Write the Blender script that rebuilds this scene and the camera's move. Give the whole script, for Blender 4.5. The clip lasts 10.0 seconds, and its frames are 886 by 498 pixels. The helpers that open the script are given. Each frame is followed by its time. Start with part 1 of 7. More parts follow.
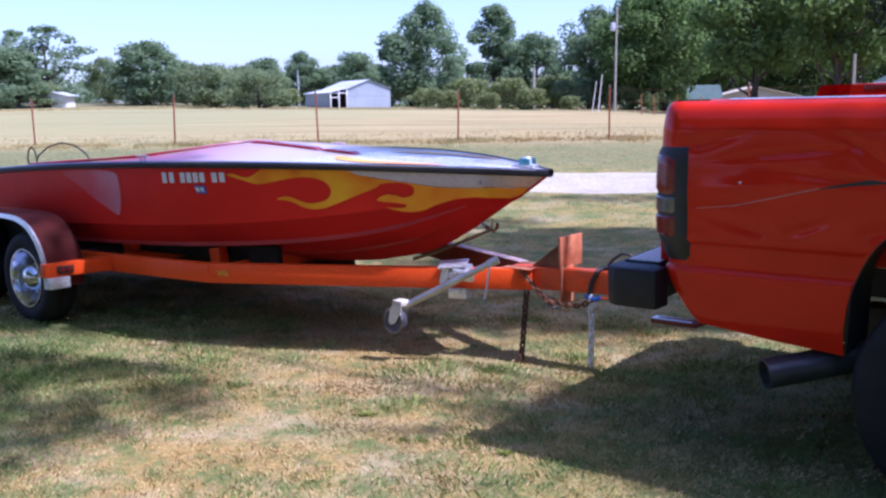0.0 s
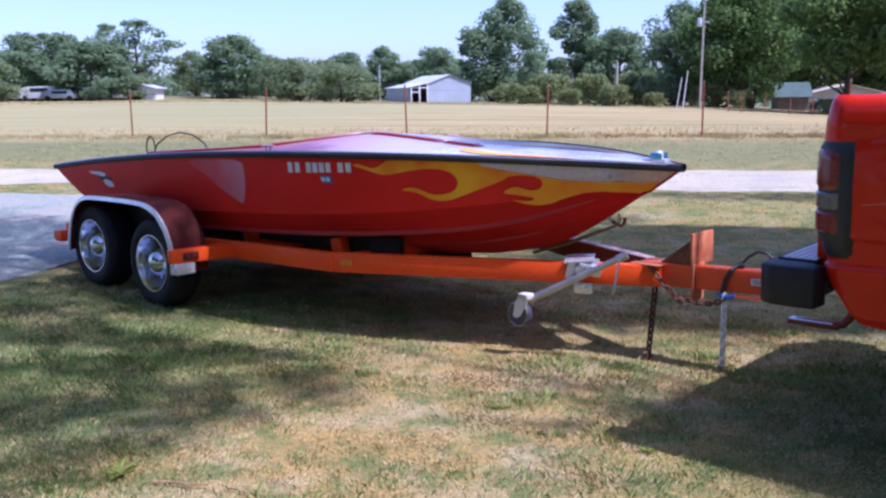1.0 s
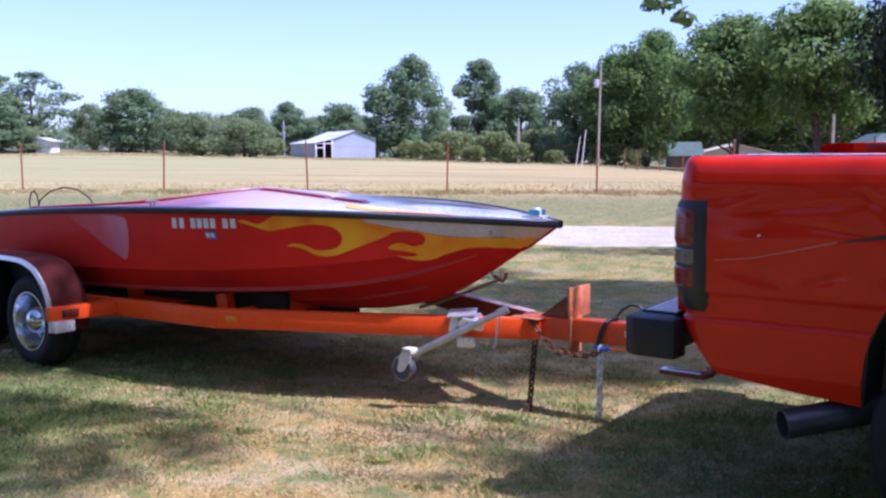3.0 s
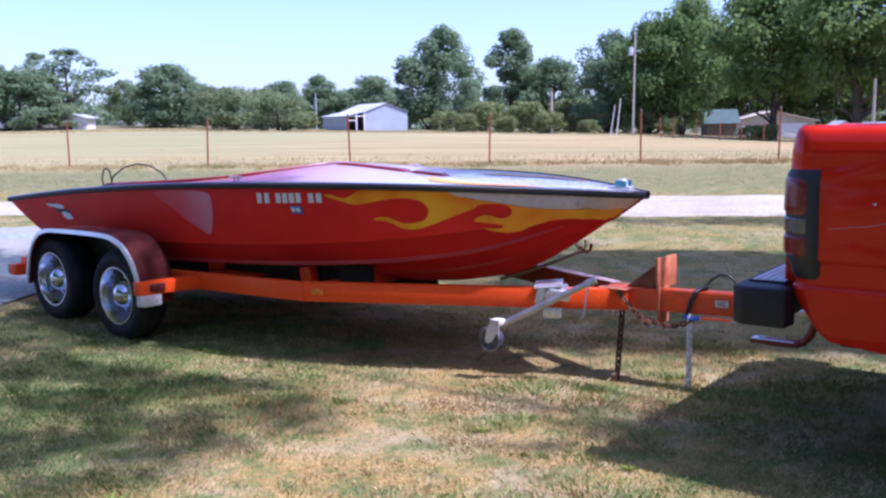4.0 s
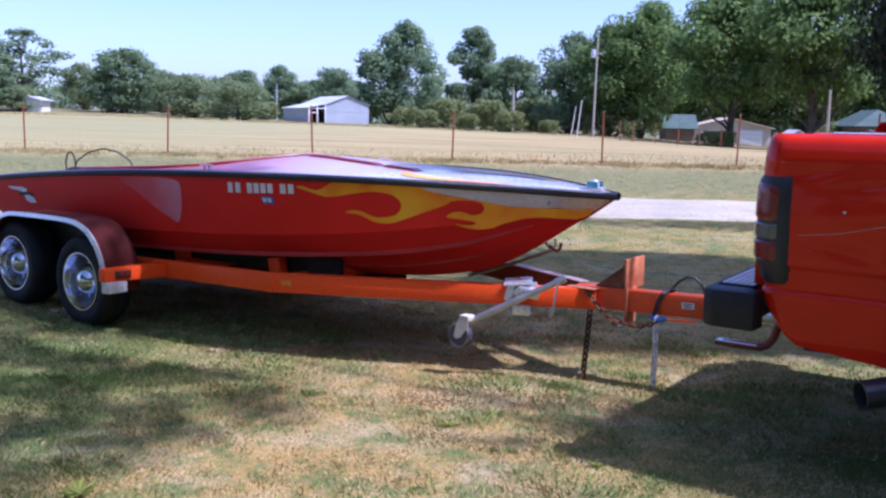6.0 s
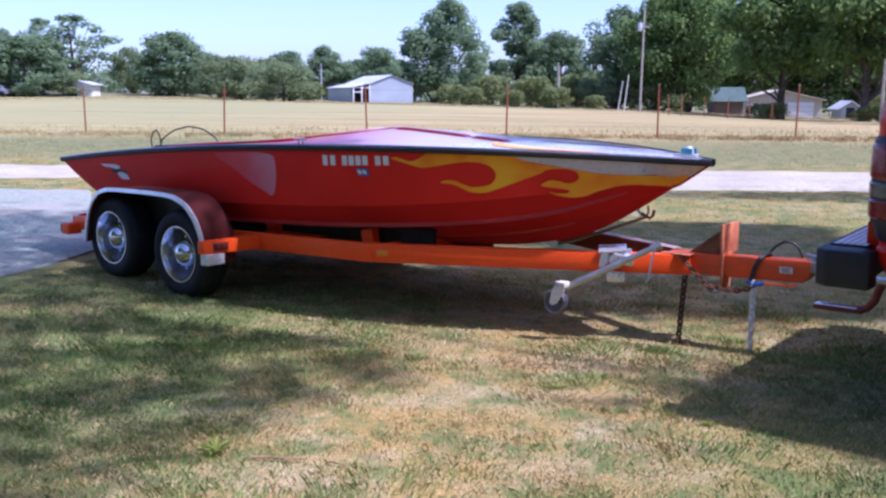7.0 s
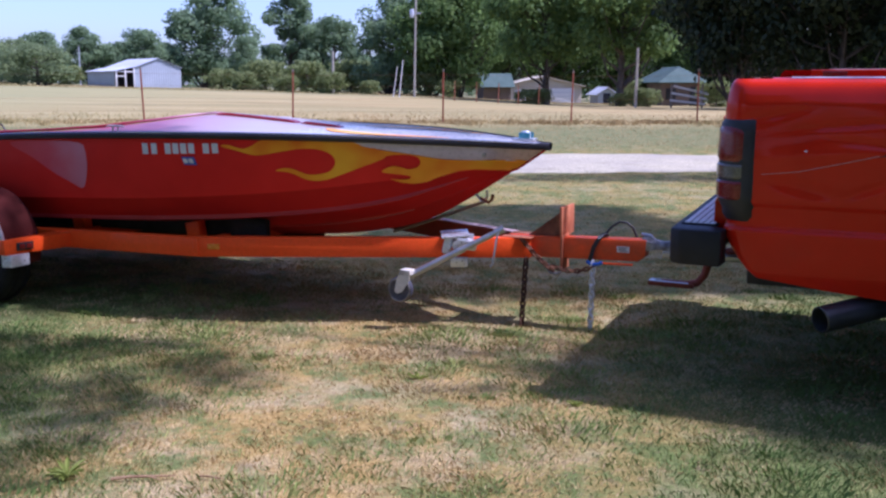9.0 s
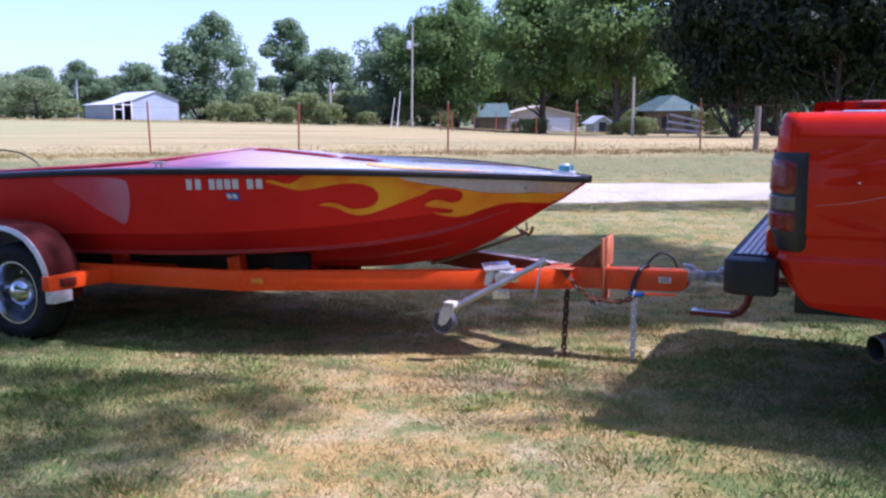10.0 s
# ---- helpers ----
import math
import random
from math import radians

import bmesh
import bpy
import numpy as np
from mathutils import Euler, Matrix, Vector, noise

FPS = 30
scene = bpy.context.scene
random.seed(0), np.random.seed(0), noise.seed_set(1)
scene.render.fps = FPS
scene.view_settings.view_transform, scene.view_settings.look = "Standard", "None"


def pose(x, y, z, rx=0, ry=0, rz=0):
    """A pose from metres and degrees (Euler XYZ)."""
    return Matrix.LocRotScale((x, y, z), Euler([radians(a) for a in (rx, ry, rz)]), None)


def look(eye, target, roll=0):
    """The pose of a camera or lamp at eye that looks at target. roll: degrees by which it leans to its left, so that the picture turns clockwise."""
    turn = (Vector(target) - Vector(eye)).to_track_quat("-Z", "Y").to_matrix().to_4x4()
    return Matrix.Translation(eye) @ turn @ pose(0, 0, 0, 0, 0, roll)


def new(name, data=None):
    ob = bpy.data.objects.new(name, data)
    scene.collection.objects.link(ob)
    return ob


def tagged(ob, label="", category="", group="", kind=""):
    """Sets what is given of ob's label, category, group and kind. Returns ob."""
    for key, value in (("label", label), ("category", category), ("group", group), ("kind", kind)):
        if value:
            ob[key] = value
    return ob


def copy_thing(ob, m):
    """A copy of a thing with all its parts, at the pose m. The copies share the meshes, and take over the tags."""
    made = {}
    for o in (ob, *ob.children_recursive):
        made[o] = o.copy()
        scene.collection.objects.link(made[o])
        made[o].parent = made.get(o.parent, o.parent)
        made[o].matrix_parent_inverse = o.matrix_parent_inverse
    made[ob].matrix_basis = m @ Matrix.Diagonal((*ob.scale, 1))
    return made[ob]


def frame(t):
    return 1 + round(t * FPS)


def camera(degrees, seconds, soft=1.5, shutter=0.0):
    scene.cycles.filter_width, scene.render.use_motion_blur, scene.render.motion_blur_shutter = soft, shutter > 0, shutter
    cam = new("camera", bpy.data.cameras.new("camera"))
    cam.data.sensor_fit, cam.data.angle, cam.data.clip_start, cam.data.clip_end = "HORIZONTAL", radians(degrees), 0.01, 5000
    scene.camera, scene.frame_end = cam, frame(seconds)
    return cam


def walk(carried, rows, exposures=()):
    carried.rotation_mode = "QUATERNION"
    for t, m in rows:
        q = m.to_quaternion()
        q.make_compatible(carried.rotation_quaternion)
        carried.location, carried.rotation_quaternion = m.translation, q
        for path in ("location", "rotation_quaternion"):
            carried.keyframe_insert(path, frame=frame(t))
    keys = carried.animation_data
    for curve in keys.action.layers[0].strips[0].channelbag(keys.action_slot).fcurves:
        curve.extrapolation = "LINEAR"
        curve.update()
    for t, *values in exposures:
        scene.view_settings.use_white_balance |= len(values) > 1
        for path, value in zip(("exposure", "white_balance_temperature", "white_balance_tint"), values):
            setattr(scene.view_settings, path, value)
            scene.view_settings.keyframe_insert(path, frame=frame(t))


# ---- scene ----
cam = camera(50.0, 10.0, soft=2.4)
PATH = [
    (0, (-0.235, 2.38, 1.417), (-0.567, 4.328, 1.112), -1.2),
    (0.5, (-0.51, 2.312, 1.411), (-0.92, 4.25, 1.138), -0.4),
    (1, (-0.515, 2.342, 1.404), (-1.001, 4.257, 1.092), -0.7),
    (1.5, (-0.49, 2.344, 1.412), (-0.913, 4.278, 1.129), -1.2),
    (2, (-0.422, 2.352, 1.423), (-0.736, 4.314, 1.197), -1.1),
    (2.2, (-0.379, 2.325, 1.369), (-0.666, 4.294, 1.166), 0.3),
    (3.3, (-0.388, 2.284, 1.421), (-0.677, 4.252, 1.225), -0.5),
    (3.5, (-0.473, 2.257, 1.415), (-0.713, 4.233, 1.22), -0.7),
    (4, (-0.682, 2.202, 1.424), (-1.04, 4.153, 1.167), -1.0),
    (4.5, (-0.742, 2.213, 1.417), (-1.241, 4.131, 1.144), -0.1),
    (5, (-0.713, 2.206, 1.416), (-1.048, 4.159, 1.144), 0.5),
    (5.2, (-0.72, 2.191, 1.424), (-0.965, 4.157, 1.149), 0.7),
    (6.3, (-0.765, 2.145, 1.423), (-1.056, 4.106, 1.158), 1.6),
    (6.5, (-0.78, 2.119, 1.421), (-1.065, 4.079, 1.145), 2.5),
    (7, (-1.037, 2.007, 1.379), (-1.394, 3.95, 1.068), -0.0),
    (7.5, (-1.138, 1.9, 1.402), (-1.285, 3.865, 1.06), -0.1),
    (8, (-1.203, 1.855, 1.382), (-1.331, 3.813, 0.996), 1.0),
    (8.5, (-1.362, 2.0, 1.398), (-1.476, 3.973, 1.09), -0.3),
    (9, (-1.42, 2.126, 1.372), (-1.311, 4.094, 1.032), 0.2),
    (9.5, (-1.532, 2.114, 1.376), (-1.437, 4.083, 1.041), -0.4),
    (10, (-1.691, 2.09, 1.399), (-1.572, 4.067, 1.12), -0.3),
]
walk(cam, [(t, look(eye, target, roll)) for t, eye, target, roll in PATH], [(t, stops, 5170 if 1.9 < t < 3.6 else 5060 if t < 7 else 5120, 42 if t == 3.5 else 39) for t, stops in ((0.0, 0.77), (0.5, 0.75), (1.0, 0.63), (1.5, 0.65), (2.0, 0.65), (3.5, 0.83), (4.5, 0.71), (5.0, 0.61), (6.5, 0.69), (7.5, 0.72), (8.0, 0.87), (8.5, 0.75), (9.0, 0.49), (9.5, 0.86), (10.0, 0.84))])

# ---- light ----
SUN = Vector((0.83, -0.195, 1.40)).normalized()
world = bpy.data.worlds.new("summer_sky")
scene.world = world
world.use_nodes = True
wn = world.node_tree
sky = wn.nodes.new("ShaderNodeTexSky")
sky.sky_type = "NISHITA"
sky.sun_disc = False
sky.sun_elevation = math.asin(SUN.z)
sky.sun_rotation = math.atan2(SUN.x, SUN.y)
sky.air_density, sky.dust_density, sky.ozone_density = 0.80, 1.5, 1.7
wn.links.new(sky.outputs["Color"], wn.nodes["Background"].inputs["Color"])
wn.nodes["Background"].inputs["Strength"].default_value = 0.152
sun = new("sun", bpy.data.lights.new("sun", "SUN"))
sun.data.energy, sun.data.angle, sun.data.color = 4.3, radians(0.53), (1.0, 0.95, 0.87)
sun.matrix_world = look((0, 0, 30), Vector((0, 0, 30)) - SUN)


# ---- materials ----
def nodes_of(name):
    m = bpy.data.materials.new(name)
    m.use_nodes = True
    t = m.node_tree
    return m, t, t.nodes["Principled BSDF"]


def ramp(t, fac, stops):
    r = t.nodes.new("ShaderNodeValToRGB")
    e = r.color_ramp.elements
    while len(e) < len(stops):
        e.new(0.5)
    for k, (p, c) in zip(e, stops):
        k.position, k.color = p, (*c, 1)
    t.links.new(fac, r.inputs["Fac"])
    return r.outputs["Color"]


def noise_out(t, scale, detail=4.0, rough=0.55, coord="Object", stretch=None):
    co = t.nodes.new("ShaderNodeTexCoord")
    n = t.nodes.new("ShaderNodeTexNoise")
    n.inputs["Scale"].default_value, n.inputs["Detail"].default_value, n.inputs["Roughness"].default_value = scale, detail, rough
    if stretch:
        mp = t.nodes.new("ShaderNodeMapping")
        mp.inputs["Scale"].default_value = stretch
        t.links.new(co.outputs[coord], mp.inputs["Vector"])
        t.links.new(mp.outputs["Vector"], n.inputs["Vector"])
    else:
        t.links.new(co.outputs[coord], n.inputs["Vector"])
    return n.outputs["Fac"]


def mixed(t, fac, a, b, mode="MIX"):
    x = t.nodes.new("ShaderNodeMix")
    x.data_type, x.blend_type = "RGBA", mode
    for value, slot in ((fac, 0), (a, 6), (b, 7)):
        if isinstance(value, (int, float)):
            x.inputs[slot].default_value = value
        elif isinstance(value, tuple):
            x.inputs[slot].default_value = (*value, 1)
        else:
            t.links.new(value, x.inputs[slot])
    return x.outputs[2]


def bumped(t, b, height, strength, distance=0.01):
    k = t.nodes.new("ShaderNodeBump")
    k.inputs["Strength"].default_value, k.inputs["Distance"].default_value = strength, distance
    t.links.new(height, k.inputs["Height"])
    t.links.new(k.outputs["Normal"], b.inputs["Normal"])


def surface(name, low, high, rough=0.5, metal=0.0, scale=6.0, bump=0.0, coat=0.0, fine=60.0, spread=0.12, spec=0.5):
    """Colour that wanders between two tones at two scales, with uneven gloss."""
    m, t, b = nodes_of(name)
    big, small = noise_out(t, scale), noise_out(t, fine, 3)
    c = ramp(t, big, [(0.3, low), (0.7, high)])
    g = ramp(t, small, [(0.3, (0.8,) * 3), (0.7, (1.0,) * 3)])
    t.links.new(mixed(t, 0.6, c, g, "MULTIPLY"), b.inputs["Base Color"])
    r = ramp(t, small, [(0.25, (max(rough - spread, 0.03),) * 3), (0.75, (min(rough + spread, 1),) * 3)])
    t.links.new(r, b.inputs["Roughness"])
    b.inputs["Metallic"].default_value = metal
    b.inputs["Specular IOR Level"].default_value = spec
    b.inputs["Coat Weight"].default_value = coat
    b.inputs["Coat Roughness"].default_value = 0.08
    if bump:
        bumped(t, b, small, bump, 0.004)
    return m


RED = surface("boat_red_gelcoat", (0.71, 0.027, 0.015), (0.79, 0.036, 0.020), 0.32, 0, 1.2, 0, 0.03, 3.5, 0.06, 0.07)
# the side's red, darkened for the shade on the downturned bottom
BOTTOMRED = surface("boat_shaded_bottom", (0.47, 0.018, 0.011), (0.56, 0.025, 0.014), 0.5, 0, 1.5, 0, 0.0, 4, 0.06, 0.02)
WHITE = surface("boat_white_gelcoat", (0.56, 0.51, 0.53), (0.68, 0.63, 0.65), 0.30, 0, 3.0, 0, 0.3, 40, 0.08)


def deck_fade():
    """Metalflake gelcoat, pale lavender forward and red towards the cockpit."""
    m, t, b_ = nodes_of("boat_deck_metalflake")
    co = t.nodes.new("ShaderNodeTexCoord")
    sp = t.nodes.new("ShaderNodeSeparateXYZ")
    t.links.new(co.outputs["Object"], sp.inputs[0])
    r = t.nodes.new("ShaderNodeMapRange")
    r.inputs["From Min"].default_value, r.inputs["From Max"].default_value = -3.40, -2.30
    across = t.nodes.new("ShaderNodeMath")
    across.operation = "ABSOLUTE"
    t.links.new(sp.outputs["Y"], across.inputs[0])
    slant = t.nodes.new("ShaderNodeMath")
    slant.operation = "MULTIPLY_ADD"
    slant.inputs[1].default_value = -0.5
    t.links.new(across.outputs[0], slant.inputs[0])
    t.links.new(sp.outputs["X"], slant.inputs[2])
    t.links.new(slant.outputs[0], r.inputs["Value"])
    w = mixed(t, 0.16, r.outputs[0], noise_out(t, 5, 5, 0.65))
    c = ramp(t, w, [(0.10, (0.36, 0.03, 0.05)), (0.40, (0.42, 0.12, 0.19)), (0.64, (0.46, 0.30, 0.33)), (0.95, (0.50, 0.44, 0.45))])
    flake = noise_out(t, 300, 2)
    t.links.new(mixed(t, 0.25, c, ramp(t, flake, [(0.3, (0.7,) * 3), (0.7, (1.0,) * 3)]), "MULTIPLY"), b_.inputs["Base Color"])
    b_.inputs["Roughness"].default_value = 0.42
    b_.inputs["Coat Weight"].default_value = 0.12
    return m


DECKPINK = deck_fade()
DECKRED = surface("boat_deck_red", (0.36, 0.02, 0.03), (0.45, 0.05, 0.06), 0.28, 0, 2.5, 0, 0.4, 90, 0.08)
RUBBER = surface("rub_rail_rubber", (0.016, 0.016, 0.022), (0.03, 0.03, 0.04), 0.5, 0, 8, 0.1)
TYRE = surface("tyre_rubber", (0.006, 0.006, 0.008), (0.016, 0.016, 0.018), 0.7, 0, 7, 0.2, 0, 60, 0.12, 0.3)
ORANGE = surface("trailer_orange_paint", (0.92, 0.086, 0.004), (0.98, 0.104, 0.006), 0.42, 0, 3, 0.06, 0.05, 50, 0.12, 0.25)
CHROME = surface("chrome", (0.62, 0.62, 0.64), (0.75, 0.75, 0.76), 0.12, 1.0, 6, 0, 0, 60, 0.08)
ALLOY = surface("polished_alloy", (0.55, 0.56, 0.58), (0.72, 0.73, 0.75), 0.16, 1.0, 6, 0.05, 0, 60, 0.1)
ZINC = surface("zinc_plated_steel", (0.42, 0.42, 0.41), (0.60, 0.60, 0.58), 0.38, 0.85, 9, 0.12)
RUST = surface("rusty_steel", (0.10, 0.035, 0.015), (0.30, 0.13, 0.06), 0.8, 0.2, 14, 0.5, 0, 90)
CREAM = surface("cream_painted_metal", (0.58, 0.54, 0.44), (0.72, 0.68, 0.58), 0.5, 0, 12, 0.1)
BLACK = surface("black_plastic", (0.012, 0.012, 0.014), (0.03, 0.03, 0.034), 0.55, 0, 8, 0.12)
FENDER = surface("fender_maroon_paint", (0.095, 0.021, 0.017), (0.135, 0.030, 0.024), 0.6, 0, 5, 0.08, 0.0, 60, 0.12, 0.06)
TRIM = surface("bright_trim", (0.74, 0.76, 0.78), (0.86, 0.87, 0.88), 0.34, 0.55, 9, 0, 0.1)
WHEELCHROME = surface("dull_wheel_chrome", (0.84, 0.86, 0.90), (0.92, 0.93, 0.96), 0.15, 1.0, 3, 0.0, 0, 20, 0.03)
TRUCKRED = surface("truck_red_paint", (0.57, 0.018, 0.002), (0.64, 0.024, 0.003), 0.34, 0, 1.2, 0, 0.42, 4, 0.05, 0.05)


def dented(m, scale, strength, distance):
    """Shallow dents in the clear coat and the paint below it."""
    t = m.node_tree
    b = t.nodes["Principled BSDF"]
    bumped(t, b, noise_out(t, scale, 2, 0.4), strength, distance)
    t.links.new(b.inputs["Normal"].links[0].from_socket, b.inputs["Coat Normal"])


dented(TRUCKRED, 2.2, 0.42, 0.03)
AMBER = surface("amber_lens", (0.75, 0.22, 0.01), (0.85, 0.30, 0.02), 0.25, 0, 30)
LENSRED = surface("red_lens", (0.15, 0.010, 0.008), (0.22, 0.017, 0.012), 0.25, 0, 30, 0.15, 0.2, 200)
LENSCLEAR = surface("clear_lens", (0.11, 0.10, 0.075), (0.17, 0.155, 0.115), 0.25, 0, 30, 0.15, 0.4, 200)
EXHAUST = surface("sooty_and_shaded_steel", (0.045, 0.05, 0.058), (0.09, 0.10, 0.11), 0.42, 0.6, 8, 0.1)
DARKGREY = surface("dark_bumper_paint", (0.008, 0.009, 0.012), (0.018, 0.019, 0.024), 0.5, 0, 7, 0.1, 0, 60, 0.12, 0.3)
TREAD = surface("bumper_tread_plate", (0.80, 0.79, 0.76), (0.90, 0.89, 0.86), 0.5, 0.0, 12, 0.2)
PAINTWHITE = surface("white_marking", (0.70, 0.68, 0.64), (0.82, 0.80, 0.76), 0.5, 0, 20)
BLUE = surface("blue_sticker", (0.02, 0.08, 0.36), (0.03, 0.12, 0.46), 0.4, 0, 20)
GREYMARK = surface("grey_emblem", (0.66, 0.65, 0.65), (0.82, 0.81, 0.81), 0.45, 0, 40)
WOOD = surface("weathered_wood", (0.16, 0.13, 0.10), (0.32, 0.27, 0.22), 0.85, 0, 4, 0.5, 0, 40)
BUNK = surface("bunk_carpet", (0.016, 0.016, 0.020), (0.036, 0.036, 0.042), 0.95, 0, 10, 0.5, 0, 60, 0.04, 0.1)
BARNWALL = surface("galvanised_wall", (0.40, 0.44, 0.47), (0.48, 0.52, 0.55), 0.5, 0.2, 0.4, 0, 0, 3)
BARNROOF = surface("galvanised_roof", (0.55, 0.57, 0.60), (0.70, 0.72, 0.74), 0.45, 0.3, 0.4, 0, 0, 3)
# near-black colour standing for the shade behind doors, windows and the bay
DARKROOM = surface("interior_shade", (0.02, 0.02, 0.022), (0.05, 0.05, 0.05), 0.9, 0, 1)
TANWALL = surface("tan_siding", (0.48, 0.42, 0.32), (0.58, 0.51, 0.40), 0.8, 0, 1)
BROWNWALL = surface("brown_siding", (0.14, 0.10, 0.075), (0.22, 0.16, 0.12), 0.85, 0, 1)
GREENROOF = surface("green_roof", (0.065, 0.105, 0.088), (0.10, 0.145, 0.125), 0.75, 0, 1, 0, 0, 60, 0.12, 0.15)
POSTRED = surface("red_oxide_post", (0.30, 0.085, 0.045), (0.43, 0.15, 0.08), 0.7, 0.1, 5, 0.2)
POLEWOOD = surface("utility_pole_wood", (0.34, 0.31, 0.25), (0.48, 0.44, 0.36), 0.9, 0, 2, 0.3)
BARK = surface("tree_bark", (0.06, 0.048, 0.038), (0.14, 0.115, 0.09), 0.95, 0, 3, 0.6, 0, 25)
LINER = surface("cockpit_liner", (0.16, 0.02, 0.02), (0.24, 0.03, 0.03), 0.7, 0, 6, 0.2)
CABLE = surface("black_cable", (0.015, 0.014, 0.014), (0.03, 0.028, 0.028), 0.55, 0, 10)


def flame_paint():
    m, t, b = nodes_of("flame_paint")
    n = noise_out(t, 3.2, 2)
    c = ramp(t, n, [(0.28, (0.78, 0.15, 0.004)), (0.46, (0.88, 0.33, 0.006)), (0.68, (0.92, 0.48, 0.010))])
    t.links.new(c, b.inputs["Base Color"])
    b.inputs["Roughness"].default_value = 0.3
    b.inputs["Specular IOR Level"].default_value = 0.12
    b.inputs["Coat Weight"].default_value = 0.03
    return m


FLAME = flame_paint()


def leaf_material(name, dark, light, thin=0.35):
    m, t, b = nodes_of(name)
    geo = t.nodes.new("ShaderNodeNewGeometry")
    c = ramp(t, geo.outputs["Random Per Island"], [(0.0, dark), (0.6, tuple((a + z) / 2 for a, z in zip(dark, light))), (1.0, light)])
    big = noise_out(t, 0.45, 3)
    c = mixed(t, 0.7, c, ramp(t, big, [(0.3, (0.65, 0.7, 0.65)), (0.7, (1.15, 1.1, 1.0))]), "MULTIPLY")
    t.links.new(c, b.inputs["Base Color"])
    b.inputs["Roughness"].default_value = 0.6
    b.inputs["Specular IOR Level"].default_value = 0.25
    tr = t.nodes.new("ShaderNodeBsdfTranslucent")
    t.links.new(c, tr.inputs["Color"])
    mx = t.nodes.new("ShaderNodeMixShader")
    mx.inputs[0].default_value = thin
    t.links.new(b.outputs[0], mx.inputs[1])
    t.links.new(tr.outputs[0], mx.inputs[2])
    t.links.new(mx.outputs[0], t.nodes["Material Output"].inputs["Surface"])
    return m


# tones lifted past real foliage to stand for distance haze
LEAF = leaf_material("oak_leaves", (0.128, 0.215, 0.070), (0.265, 0.375, 0.112), 0.6)
# leaf colour darkened to stand for a crown in its own shade
LEAFSHADED = leaf_material("shade_darkened_leaves", (0.018, 0.030, 0.013), (0.048, 0.070, 0.028), 0.2)
LEAFPALE = leaf_material("pale_leaves", (0.175, 0.235, 0.115), (0.31, 0.385, 0.175), 0.58)
# far leaves: haze is put into the base colour, paler and cooler
LEAFHAZE = leaf_material("haze_tinted_leaves", (0.200, 0.290, 0.165), (0.285, 0.385, 0.200), 0.66)
LEAFBUSH = leaf_material("bush_leaves", (0.20, 0.25, 0.095), (0.31, 0.355, 0.135), 0.55)


